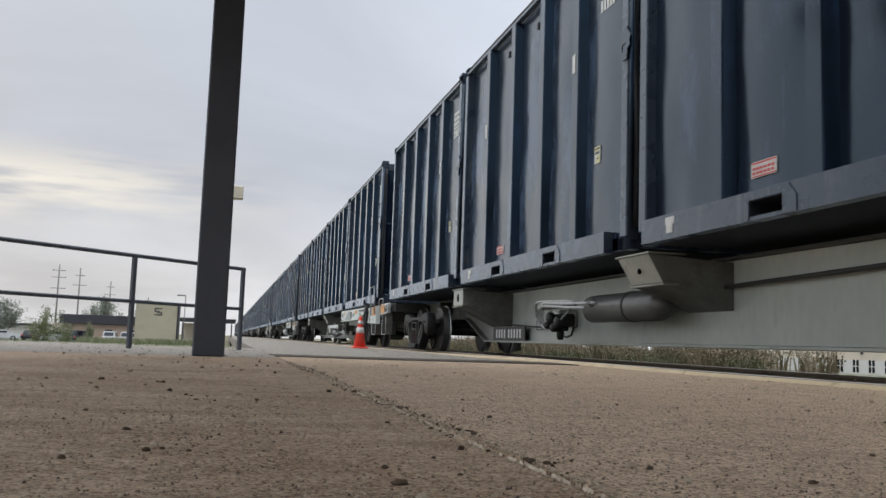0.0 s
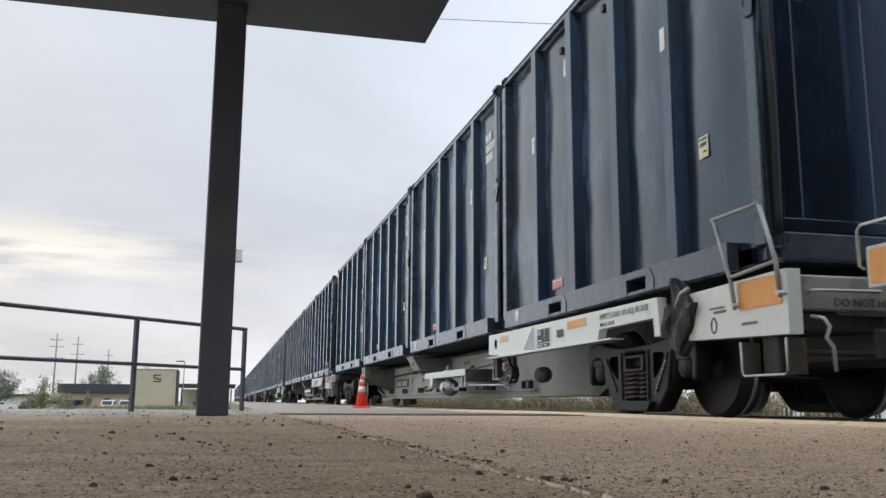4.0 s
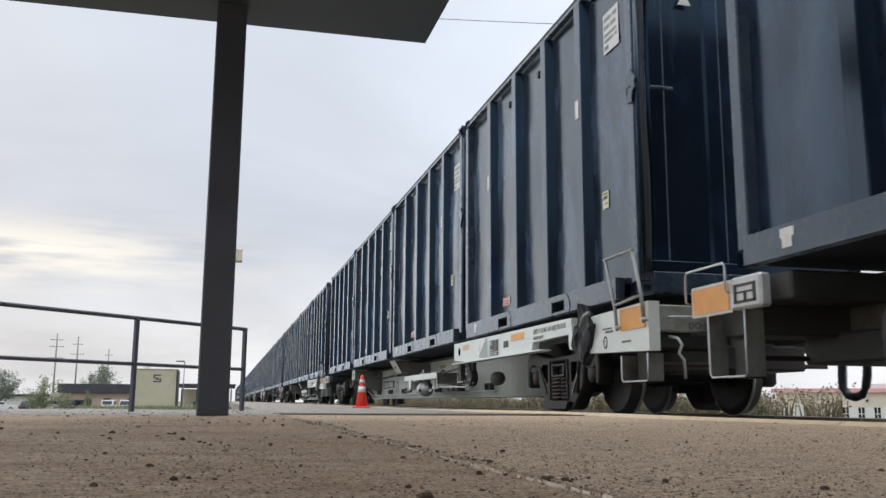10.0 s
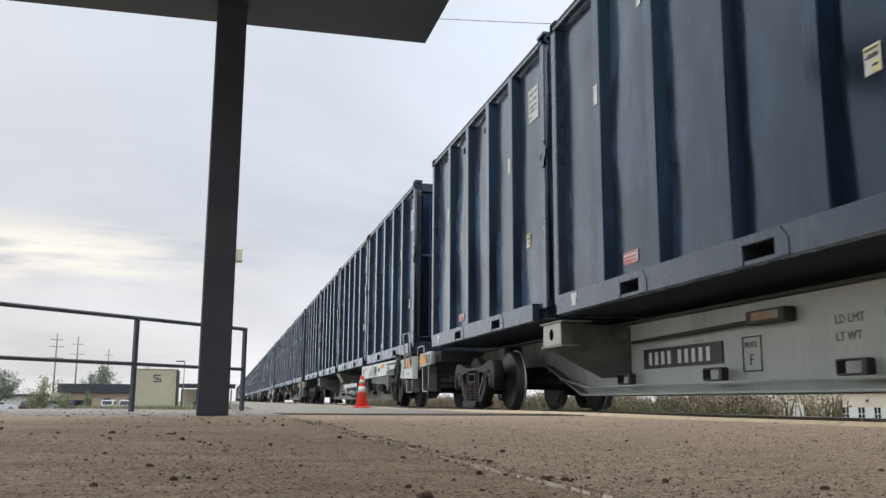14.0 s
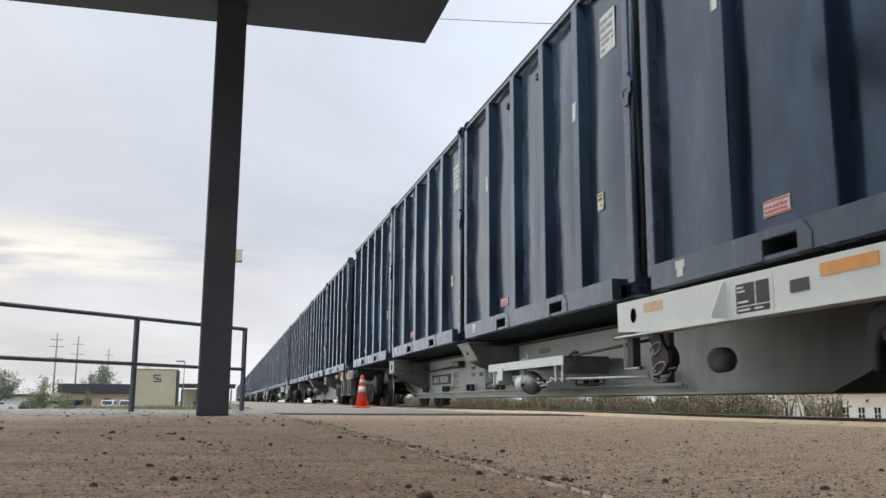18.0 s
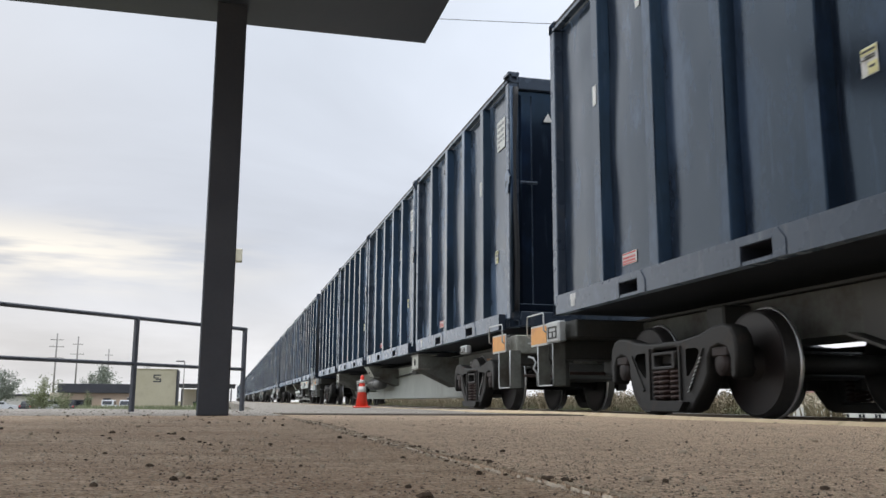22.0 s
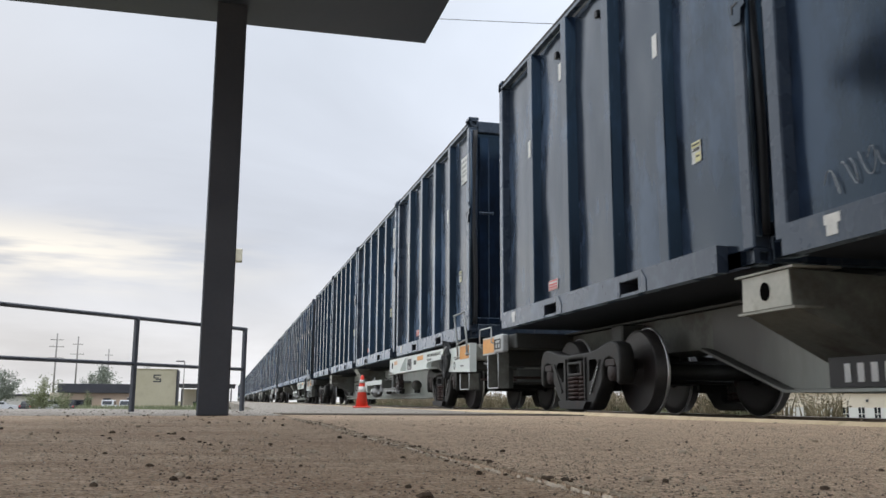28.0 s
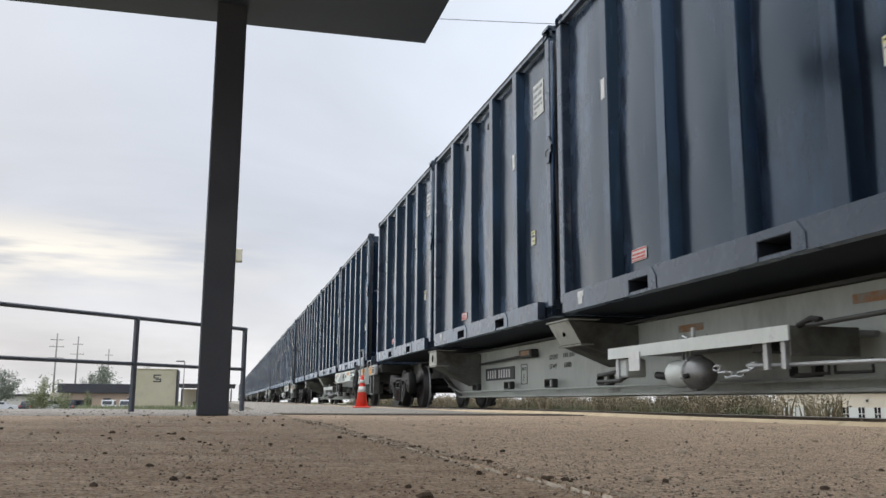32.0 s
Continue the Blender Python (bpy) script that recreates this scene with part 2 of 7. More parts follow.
M = dict(
    navy=paint("navy_container_paint", (0.0060, 0.0090, 0.0160), (0.0084, 0.0122, 0.0210), 0.18, grain=1.2, fine=9, bump=0.025, depth=0.005,
               stain=(0.0090, 0.0180, 0.0410), stain_scale=1.1, stain_at=(0.50, 0.62), stretch=(1, 1, 0.5), rough_var=0.06, spec=0.48, tint=(0.44, 0.72, 1.0), dust=0.32, scuff=(0.030, 0.042, 0.064)),
    navy_rail=paint("navy_rail_paint", (0.029, 0.039, 0.058), (0.045, 0.058, 0.082), 0.28, grain=3, fine=30, bump=0.15,
                    stain=(0.070, 0.072, 0.080), stain_scale=3, stain_at=(0.56, 0.75), rough_var=0.1, spec=0.45, tint=(0.75, 0.88, 1.0), dust=0.70, scuff=(0.15, 0.155, 0.165)),
    seal=paint("black_rubber", (0.008, 0.009, 0.011), (0.016, 0.017, 0.020), 0.55, grain=10, fine=60),
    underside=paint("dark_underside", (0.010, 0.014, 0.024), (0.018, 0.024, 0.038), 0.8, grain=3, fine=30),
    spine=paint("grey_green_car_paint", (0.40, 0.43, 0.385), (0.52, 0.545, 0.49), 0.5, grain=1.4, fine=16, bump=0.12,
                stain=(0.24, 0.225, 0.19), stain_scale=1.1, stain_at=(0.56, 0.82), stretch=(1, 1, 0.4), dirt_shade=(6.3, 8.0, (0.055, 0.050, 0.042))),
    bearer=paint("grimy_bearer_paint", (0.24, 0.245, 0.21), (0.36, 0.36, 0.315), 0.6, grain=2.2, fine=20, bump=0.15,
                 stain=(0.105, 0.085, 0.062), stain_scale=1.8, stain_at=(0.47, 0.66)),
    # dirty car paint, darkened further for the shade under the containers
    shaded_grime=paint("grimed_shaded_paint", (0.105, 0.108, 0.095), (0.165, 0.168, 0.145), 0.65, grain=2.4, fine=22, bump=0.15,
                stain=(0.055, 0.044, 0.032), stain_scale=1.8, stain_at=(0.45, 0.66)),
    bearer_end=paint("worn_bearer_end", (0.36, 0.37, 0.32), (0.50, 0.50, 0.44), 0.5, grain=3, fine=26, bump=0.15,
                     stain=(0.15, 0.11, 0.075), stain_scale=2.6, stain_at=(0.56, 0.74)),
    spine_dark=paint("grimy_car_steel", (0.032, 0.033, 0.030), (0.054, 0.055, 0.049), 0.6, grain=3, fine=26, stain=(0.045, 0.038, 0.03),
                     stain_scale=2.0, stain_at=(0.5, 0.75)),
    sill=paint("pale_sill_paint", (0.61, 0.65, 0.61), (0.71, 0.75, 0.71), 0.45, grain=1.5, fine=20, bump=0.08,
               stain=(0.30, 0.28, 0.24), stain_scale=2.2, stain_at=(0.62, 0.82)),
    truck=paint("brown_black_cast_steel", (0.0095, 0.0092, 0.0085), (0.022, 0.0205, 0.0180), 0.62, grain=5, fine=40, bump=0.5,
                stain=(0.045, 0.030, 0.022), stain_scale=5, stain_at=(0.58, 0.74)),
    wheel=paint("rusty_wheel_steel", (0.009, 0.0066, 0.0062), (0.020, 0.0135, 0.0120), 0.5, grain=6, fine=50, bump=0.2,
                stain=(0.038, 0.018, 0.013), stain_scale=4, stain_at=(0.6, 0.8)),
    tread=paint("worn_tread_steel", (0.022, 0.020, 0.019), (0.038, 0.034, 0.031), 0.45, metal=0.2, grain=20, fine=120, bump=0.05),
    bearing=paint("rusty_bearing_steel", (0.012, 0.0080, 0.0072), (0.032, 0.0185, 0.0155), 0.65, grain=9, fine=60, bump=0.3),
    shine=paint("polished_flange_steel", (0.50, 0.49, 0.48), (0.62, 0.61, 0.60), 0.38, metal=0.9, grain=20, fine=120, bump=0.03),
    spring=paint("rusty_spring_steel", (0.028, 0.015, 0.012), (0.058, 0.030, 0.023), 0.7, grain=12, fine=80, bump=0.3),
    iron=paint("galvanised_grab_iron", (0.42, 0.43, 0.43), (0.55, 0.56, 0.55), 0.4, metal=0.35, grain=10, fine=80),
    grey=paint("grey_brake_gear", (0.20, 0.21, 0.21), (0.30, 0.31, 0.30), 0.45, grain=6, fine=50, stain=(0.07, 0.065, 0.06),
               stain_scale=4, stain_at=(0.56, 0.75)),
    tank=paint("silver_reservoir", (0.12, 0.12, 0.116), (0.18, 0.18, 0.172), 0.38, metal=0.3, grain=5, fine=50,
               stain=(0.12, 0.115, 0.11), stain_scale=4, stain_at=(0.55, 0.75)),
    dome=paint("dark_steel_dome", (0.26, 0.26, 0.25), (0.36, 0.36, 0.35), 0.40, metal=0.4, grain=7, fine=50, stain=(0.06, 0.05, 0.045),
               stain_scale=4, stain_at=(0.55, 0.75)),
    orange=paint("orange_reflector", (0.68, 0.30, 0.07), (0.78, 0.38, 0.11), 0.5, grain=6, fine=60, bump=0.05, stain=(0.5, 0.26, 0.12),
                 stain_scale=4, stain_at=(0.6, 0.8)),
    rust=paint("faded_orange_strip", (0.34, 0.16, 0.07), (0.42, 0.22, 0.10), 0.6, grain=6, fine=60, stain=(0.30, 0.29, 0.24),
               stain_scale=6, stain_at=(0.46, 0.60)),
    faded_orange=paint("faded_orange_reflector", (0.58, 0.36, 0.19), (0.68, 0.47, 0.29), 0.5, grain=6, fine=60, bump=0.05, stain=(0.60, 0.58, 0.50),
                       stain_scale=5, stain_at=(0.58, 0.72)),
    void=paint("open_dark", (0.003, 0.003, 0.003), (0.005, 0.005, 0.005), 1.0, spec=0.0),
    black=paint("black_plate", (0.012, 0.012, 0.013), (0.022, 0.022, 0.023), 0.5),
    ink=paint("dark_stencil_ink", (0.04, 0.042, 0.04), (0.07, 0.07, 0.068), 0.6),
    faint=paint("faded_stencil_ink", (0.11, 0.115, 0.105), (0.17, 0.175, 0.16), 0.6),
    white=paint("white_lettering", (0.66, 0.66, 0.64), (0.76, 0.76, 0.74), 0.5, grain=20, fine=90, bump=0.05),
    paper=paint("worn_white_label", (0.58, 0.58, 0.55), (0.74, 0.74, 0.71), 0.5, grain=14, fine=70, bump=0.1, stain=(0.40, 0.40, 0.38),
                stain_scale=9, stain_at=(0.55, 0.7)),
    red=paint("red_print", (0.55, 0.05, 0.05), (0.66, 0.09, 0.08), 0.5, grain=20, fine=90, bump=0.05),
    yellow=paint("yellow_label", (0.68, 0.64, 0.30), (0.76, 0.72, 0.42), 0.5, grain=20, fine=90, bump=0.05),
    strip=paint("worn_yellow_edge_paint", (0.52, 0.40, 0.245), (0.64, 0.52, 0.345), 0.8, grain=5, fine=70, bump=0.3, stain=(0.40, 0.31, 0.19),
                stain_scale=14.0, stain_at=(0.55, 0.70), spec=0.3),
    stone=paint("dark_gravel", (0.042, 0.030, 0.021), (0.15, 0.110, 0.078), 0.9, grain=30, fine=120, bump=0.4, spec=0.1),
    pale_stone=paint("pale_joint_gravel", (0.32, 0.25, 0.18), (0.56, 0.465, 0.355), 0.9, grain=30, fine=120, bump=0.4, spec=0.1),
    filler=paint("pale_joint_filler", (0.55, 0.46, 0.35), (0.78, 0.69, 0.56), 0.9, grain=40, fine=160, bump=0.5, spec=0.1),
    post=paint("dark_bronze_paint", (0.056, 0.062, 0.077), (0.070, 0.077, 0.094), 0.42, grain=3, fine=40, bump=0.06, rough_var=0.06),
    soffit=paint("dark_slate_soffit", (0.032, 0.044, 0.064), (0.044, 0.058, 0.082), 0.5, grain=2, fine=30, bump=0.06),
    rail=paint("rail_steel", (0.17, 0.125, 0.085), (0.27, 0.205, 0.145), 0.6, metal=0.3, grain=6, fine=60),
    ballast=paint("track_ballast", (0.055, 0.052, 0.048), (0.15, 0.14, 0.128), 0.95, grain=26, fine=90, bump=1.0, depth=0.03),
    tie=paint("creosoted_tie", (0.035, 0.028, 0.022), (0.07, 0.058, 0.048), 0.85, grain=5, fine=60, stretch=(1, 6, 6)),
    cone=paint("orange_cone_plastic", (0.84, 0.058, 0.032), (0.90, 0.085, 0.05), 0.45, grain=6, fine=60, bump=0.04),
    collar=paint("reflective_collar", (0.68, 0.66, 0.62), (0.78, 0.76, 0.73), 0.4, grain=8, fine=80, bump=0.04),
    earth=paint("dry_grass_ground", (0.12, 0.125, 0.06), (0.22, 0.20, 0.12), 0.95, grain=0.6, fine=7, bump=0.6, depth=0.05,
                stain=(0.20, 0.17, 0.12), stain_scale=0.12, stain_at=(0.5, 0.7)),
    lot=paint("parking_asphalt", (0.07, 0.07, 0.07), (0.12, 0.12, 0.118), 0.9, grain=0.6, fine=9, bump=0.2),
    weed_leaf=paint("dull_weed_leaves", (0.105, 0.110, 0.058), (0.19, 0.185, 0.105), 0.85, grain=0.8, fine=6, bump=0.0),
    weed=paint("tall_dry_weeds", (0.165, 0.138, 0.085), (0.30, 0.255, 0.17), 0.9, grain=1.2, fine=8, bump=0.0, by_object=0.1),
    leaf=paint("green_leaves", (0.10, 0.14, 0.06), (0.18, 0.22, 0.10), 0.8, grain=0.8, fine=6, bump=0.0),
    # green made paler to carry the haze over the distant shrubs
    pale_leaf=paint("haze_paled_leaves", (0.19, 0.215, 0.12), (0.28, 0.30, 0.18), 0.85, grain=0.8, fine=6, bump=0.0),
    # distance haze is mixed into this greyed leaf colour
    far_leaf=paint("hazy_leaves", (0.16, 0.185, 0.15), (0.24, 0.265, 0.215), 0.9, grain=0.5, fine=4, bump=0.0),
    bark=paint("grey_bark", (0.09, 0.075, 0.06), (0.15, 0.13, 0.10), 0.9, grain=6, fine=40, stretch=(1, 1, 0.2)),
    wood=paint("weathered_pole_wood", (0.22, 0.21, 0.20), (0.31, 0.30, 0.29), 0.9, grain=4, fine=30, stretch=(1, 1, 0.1)),
    tan=paint("tan_stucco", (0.46, 0.35, 0.26), (0.54, 0.42, 0.32), 0.9, grain=1, fine=12, bump=0.1),
    cream=paint("cream_render", (0.74, 0.65, 0.53), (0.82, 0.74, 0.62), 0.9, grain=0.6, fine=10, bump=0.1, stain=(0.60, 0.53, 0.43),
                stain_scale=0.3, stain_at=(0.55, 0.75)),
    beige=paint("beige_panel", (0.47, 0.43, 0.32), (0.54, 0.50, 0.385), 0.8, grain=0.7, fine=12, bump=0.1, stain=(0.42, 0.38, 0.29),
                stain_scale=0.8, stain_at=(0.55, 0.75)),
    slate=paint("dark_roof_fascia", (0.045, 0.046, 0.055), (0.065, 0.066, 0.075), 0.7, grain=1, fine=12),
    redroof=paint("dull_red_roof", (0.36, 0.17, 0.17), (0.44, 0.23, 0.22), 0.8, grain=0.7, fine=8),
    whitewall=paint("white_wall", (0.70, 0.69, 0.66), (0.79, 0.78, 0.75), 0.85, grain=0.7, fine=9),
    carwhite=paint("white_car_paint", (0.68, 0.69, 0.70), (0.74, 0.75, 0.76), 0.25, grain=3, fine=20, bump=0.0),
    cardark=paint("charcoal_car_paint", (0.035, 0.037, 0.042), (0.05, 0.052, 0.058), 0.25, grain=3, fine=20, bump=0.0),
    tyre=paint("black_tyre", (0.012, 0.012, 0.013), (0.02, 0.02, 0.021), 0.85),
    lampbox=paint("cream_lamp_housing", (0.55, 0.50, 0.38), (0.64, 0.60, 0.47), 0.5, grain=6, fine=40, bump=0.05),
    cable=paint("black_cable", (0.02, 0.02, 0.02), (0.03, 0.03, 0.03), 0.7),
)


def paving(name, low, high, stain, dark, pale, streak=1.0, rough=0.9):
    """Worn paving: broad stains, trodden streaks, grit of two sizes and a rough relief."""
    m = bpy.data.materials.new(name)
    m.use_nodes = True
    nt = m.node_tree
    N, L = nt.nodes.new, nt.links.new
    b = nt.nodes["Principled BSDF"]
    co = N("ShaderNodeTexCoord")

    def noise_at(scale, detail=5.0, stretch=None, rough_=0.6):
        n = N("ShaderNodeTexNoise")
        n.inputs["Scale"].default_value, n.inputs["Detail"].default_value, n.inputs["Roughness"].default_value = scale, detail, rough_
        if stretch:
            mp = N("ShaderNodeMapping")
            mp.inputs["Scale"].default_value = stretch
            L(co.outputs["Object"], mp.inputs[0])
            L(mp.outputs[0], n.inputs["Vector"])
        else:
            L(co.outputs["Object"], n.inputs["Vector"])
        return n.outputs["Fac"]

    def span(src, a, z, lo=0.0, hi=1.0):
        r = N("ShaderNodeMapRange")
        r.inputs["From Min"].default_value, r.inputs["From Max"].default_value = a, z
        r.inputs["To Min"].default_value, r.inputs["To Max"].default_value = lo, hi
        L(src, r.inputs["Value"])
        return r.outputs[0]

    def blend(fac, a, c):
        x = N("ShaderNodeMix")
        x.data_type = "RGBA"
        L(fac, x.inputs[0])
        for sock, v in ((x.inputs[6], a), (x.inputs[7], c)):
            if isinstance(v, tuple):
                sock.default_value = (*v, 1)
            else:
                L(v, sock)
        return x.outputs[2]
    grit, mid, broad = noise_at(170.0, 5.0), noise_at(34.0, 4.0), noise_at(1.1, 6.0)
    trod = noise_at(2.2, 5.0, (1.0, 3.4 * streak, 1.0))
    col = blend(span(mid, 0.40, 0.62), low, high)
    col = blend(span(broad, 0.42, 0.72), col, stain)
    col = blend(span(trod, 0.50, 0.74, 0.0, 0.8), col, tuple(0.62 * v for v in stain))
    col = blend(span(grit, 0.53, 0.62, 0.0, 0.9), col, pale)
    col = blend(span(grit, 0.47, 0.38, 0.0, 0.9), col, dark)
    clot = noise_at(75.0, 3.0, (1.0, 0.6, 1.0))
    col = blend(span(clot, 0.55, 0.66, 0.0, 0.5), col, pale)
    col = blend(span(clot, 0.42, 0.32, 0.0, 0.4), col, tuple(0.55 * v for v in low))
    vor = N("ShaderNodeTexVoronoi")
    vor.inputs["Scale"].default_value = 62.0
    L(co.outputs["Object"], vor.inputs["Vector"])
    col = blend(span(vor.outputs["Distance"], 0.26, 0.10, 0.0, 0.75), col, dark)
    patch = noise_at(9.0, 4.0, (0.7, 1.0, 1.0), 0.7)
    col = blend(span(patch, 0.52, 0.66, 0.0, 0.55), col, tuple(0.7 * v for v in low))
    L(col, b.inputs["Base Color"])
    b.inputs["Roughness"].default_value = rough
    b.inputs["Specular IOR Level"].default_value = 0.25
    hgt = N("ShaderNodeMath")
    hgt.operation = "MULTIPLY_ADD"
    hgt.inputs[1].default_value = 0.35
    L(grit, hgt.inputs[0])
    L(mid, hgt.inputs[2])
    bp = N("ShaderNodeBump")
    bp.inputs["Strength"].default_value, bp.inputs["Distance"].default_value = 1.0, 0.028
    L(hgt.outputs[0], bp.inputs["Height"])
    L(bp.outputs[0], b.inputs["Normal"])
    return m


M["concrete"] = paving("dusty_brown_concrete", (0.46, 0.315, 0.198), (0.645, 0.475, 0.318), (0.335, 0.19, 0.104), (0.085, 0.060, 0.040), (0.63, 0.49, 0.345), rough=0.74)
M["far_paving"] = paving("grey_far_paving", (0.30, 0.27, 0.235), (0.42, 0.385, 0.335), (0.35, 0.315, 0.27), (0.10, 0.085, 0.07), (0.52, 0.47, 0.41))
M["patch"] = paving("shadow_line_paving", (0.085, 0.068, 0.055), (0.13, 0.105, 0.085), (0.075, 0.06, 0.05), (0.05, 0.04, 0.03), (0.26, 0.22, 0.18))
M["asphalt"] = paving("worn_grey_paving", (0.565, 0.40, 0.275), (0.77, 0.575, 0.41), (0.64, 0.465, 0.32), (0.105, 0.076, 0.052), (0.80, 0.645, 0.465), 0.5)


def glass_mat():
    m = bpy.data.materials.new("dark_window_glass")
    m.use_nodes = True
    b = m.node_tree.nodes["Principled BSDF"]
    b.inputs["Base Color"].default_value, b.inputs["Roughness"].default_value = (0.02, 0.024, 0.03, 1), 0.06
    return m


M["glass"] = glass_mat()


def grit_mat():
    """Sand and chips of many shades, one shade for each grain."""
    m = bpy.data.materials.new("mixed_grit")
    m.use_nodes = True
    nt = m.node_tree
    g, r = nt.nodes.new("ShaderNodeNewGeometry"), nt.nodes.new("ShaderNodeValToRGB")
    e = r.color_ramp.elements
    e[0].position, e[0].color = 0.0, (0.07, 0.05, 0.036, 1)
    e[1].position, e[1].color = 1.0, (0.62, 0.53, 0.42, 1)
    for at, col in ((0.35, (0.13, 0.098, 0.07, 1)), (0.65, (0.30, 0.235, 0.17, 1)), (0.93, (0.42, 0.34, 0.25, 1))):
        r.color_ramp.elements.new(at).color = col
    nt.links.new(g.outputs["Random Per Island"], r.inputs[0])
    b = nt.nodes["Principled BSDF"]
    nt.links.new(r.outputs[0], b.inputs["Base Color"])
    b.inputs["Roughness"].default_value = 0.9
    return m


M["grit"] = grit_mat()

# ---- mesh helpers ----


def box(bm, x0, x1, y0, y1, z0, z1, bevel=0.0):
    v = [bm.verts.new((x, y, z)) for x in (x0, x1) for y in (y0, y1) for z in (z0, z1)]
    fs = [bm.faces.new([v[i] for i in f]) for f in ((0, 1, 3, 2), (4, 6, 7, 5), (0, 4, 5, 1), (2, 3, 7, 6), (0, 2, 6, 4), (1, 5, 7, 3))]
    if bevel:
        es = {e for f in fs for e in f.edges}
        bmesh.ops.bevel(bm, geom=list(es), offset=bevel, segments=1, affect="EDGES", profile=0.5)
    return fs


def prism(bm, pts, axis, a, b):
    """A polygon of (u, v) drawn out from a to b along the axis: x takes (y, z), y takes (x, z), z takes (x, y)."""
    def at(u, v, w):
        return {"x": (w, u, v), "y": (u, w, v), "z": (u, v, w)}[axis]
    lo = [bm.verts.new(at(u, v, a)) for u, v in pts]
    hi = [bm.verts.new(at(u, v, b)) for u, v in pts]
    n = len(pts)
    bm.faces.new(lo)
    bm.faces.new(hi[::-1])
    for i in range(n):
        bm.faces.new((lo[i], hi[i], hi[(i + 1) % n], lo[(i + 1) % n]))


def tube(bm, p, r, n=8, r2=None, caps=True):
    """A round bar through the points p."""
    p = [Vector(q) for q in p]
    rings = []
    for i, q in enumerate(p):
        d = (p[min(i + 1, len(p) - 1)] - p[max(i - 1, 0)]).normalized()
        u = d.cross(Vector((0, 0, 1)) if abs(d.z) < 0.9 else Vector((1, 0, 0))).normalized()
        w = d.cross(u)
        rad = r if r2 is None else r + (r2 - r) * i / max(1, len(p) - 1)
        rings.append([bm.verts.new(q + (u * math.cos(2 * math.pi * k / n) + w * math.sin(2 * math.pi * k / n)) * rad) for k in range(n)])
    for a, b in zip(rings, rings[1:]):
        for k in range(n):
            f = bm.faces.new((a[k], a[(k + 1) % n], b[(k + 1) % n], b[k]))
            f.smooth = n > 6
    if caps:
        bm.faces.new(rings[0][::-1])
        bm.faces.new(rings[-1])


def lathe(bm, prof, centre, axis="x", n=24):
    """A profile of (along, radius) turned about an axis through the centre."""
    c = Vector(centre)
    rings = []
    for s, r in prof:
        ring = []
        for k in range(n):
            a = 2 * math.pi * k / n
            u, v = r * math.cos(a), r * math.sin(a)
            ring.append(bm.verts.new(c + Vector({"x": (s, u, v), "y": (u, s, v), "z": (u, v, s)}[axis])))
        rings.append(ring)
    for a, b in zip(rings, rings[1:]):
        for k in range(n):
            f = bm.faces.new((a[k], a[(k + 1) % n], b[(k + 1) % n], b[k]))
            f.smooth = True
    if prof[0][1] > 1e-6:
        bm.faces.new(rings[0][::-1])
    if prof[-1][1] > 1e-6:
        bm.faces.new(rings[-1])


def finish(name, bm, material):
    bmesh.ops.recalc_face_normals(bm, faces=bm.faces)
    me = bpy.data.meshes.new(name)
    bm.to_mesh(me)
    bm.free()
    me.materials.append(material)
    return me


def part(name, bm, material, parent, label="", at=None):
    """Links a bmesh, or a mesh made before, as one object under a thing or a part."""
    me = bm if isinstance(bm, bpy.types.Mesh) else finish(name, bm, material)
    ob = new(name, me)
    ob.parent = parent
    if at:
        ob.location = at
    if label:
        tagged(ob, label)
    if name in ("lettering", "print", "number_panel"):
        tagged(ob, kind="stuff")
    return ob


def thing(name, label, category, at=(0, 0, 0), group="", kind=""):
    ob = new(name)
    ob.empty_display_size = 0.2
    ob.location = at
    return tagged(ob, label, category, group, kind)


def solid(name, bm, material, label, category="", group="", kind="", at=(0, 0, 0)):
    ob = new(name, finish(name, bm, material))
    ob.location = at
    return tagged(ob, label, category, group, kind)


def B():
    return bmesh.new()


def slab(x0, x1, y0, y1, z0, z1, bevel=0.0):
    bm = B()
    box(bm, x0, x1, y0, y1, z0, z1, bevel)
    return bm


def bar(p, r, n=8):
    bm = B()
    tube(bm, p, r, n)
    return bm


def words(text, size, material, parent, at, name="lettering"):
    """Letters on a face that looks towards -x, reading towards -y."""
    cu = bpy.data.curves.new(name, "FONT")
    cu.body, cu.size, cu.extrude, cu.resolution_u = text, size, 0.0015, 2
    tmp = bpy.data.objects.new(name, cu)
    me = bpy.data.meshes.new_from_object(tmp)
    bpy.data.objects.remove(tmp)
    me.transform(Matrix(((0, 0, -1, 0), (-1, 0, 0, 0), (0, 1, 0, 0), (0, 0, 0, 1))))
    me.materials.clear()
    me.materials.append(material)
    ob = new(name, me)
    ob.parent, ob.location = parent, at
    return ob


def bars(spec, depth=0.003):
    """Plain bars for writing on a face that looks towards -x: (y0, y1, z0, z1) each."""
    bm = B()
    for y0, y1, z0, z1 in spec:
        box(bm, -depth, 0, y0, y1, z0, z1)
    return bm

# ---- ground, platform, track ----
TRACK = 4.97        # centre line of the track
CANOPY = (-1.97, 1.685, -16.0, 7.71)


def smooth(t):
    t = min(1.0, max(0.0, t))
    return t * t * (3 - 2 * t)


def ground_z(x, y):
    r = math.hypot(x, y)
    if x < 5:
        return -0.30 - 1.20 * smooth((r - 30) / 90)
    return -0.30 - 1.35 * smooth((x - 14) / 40)


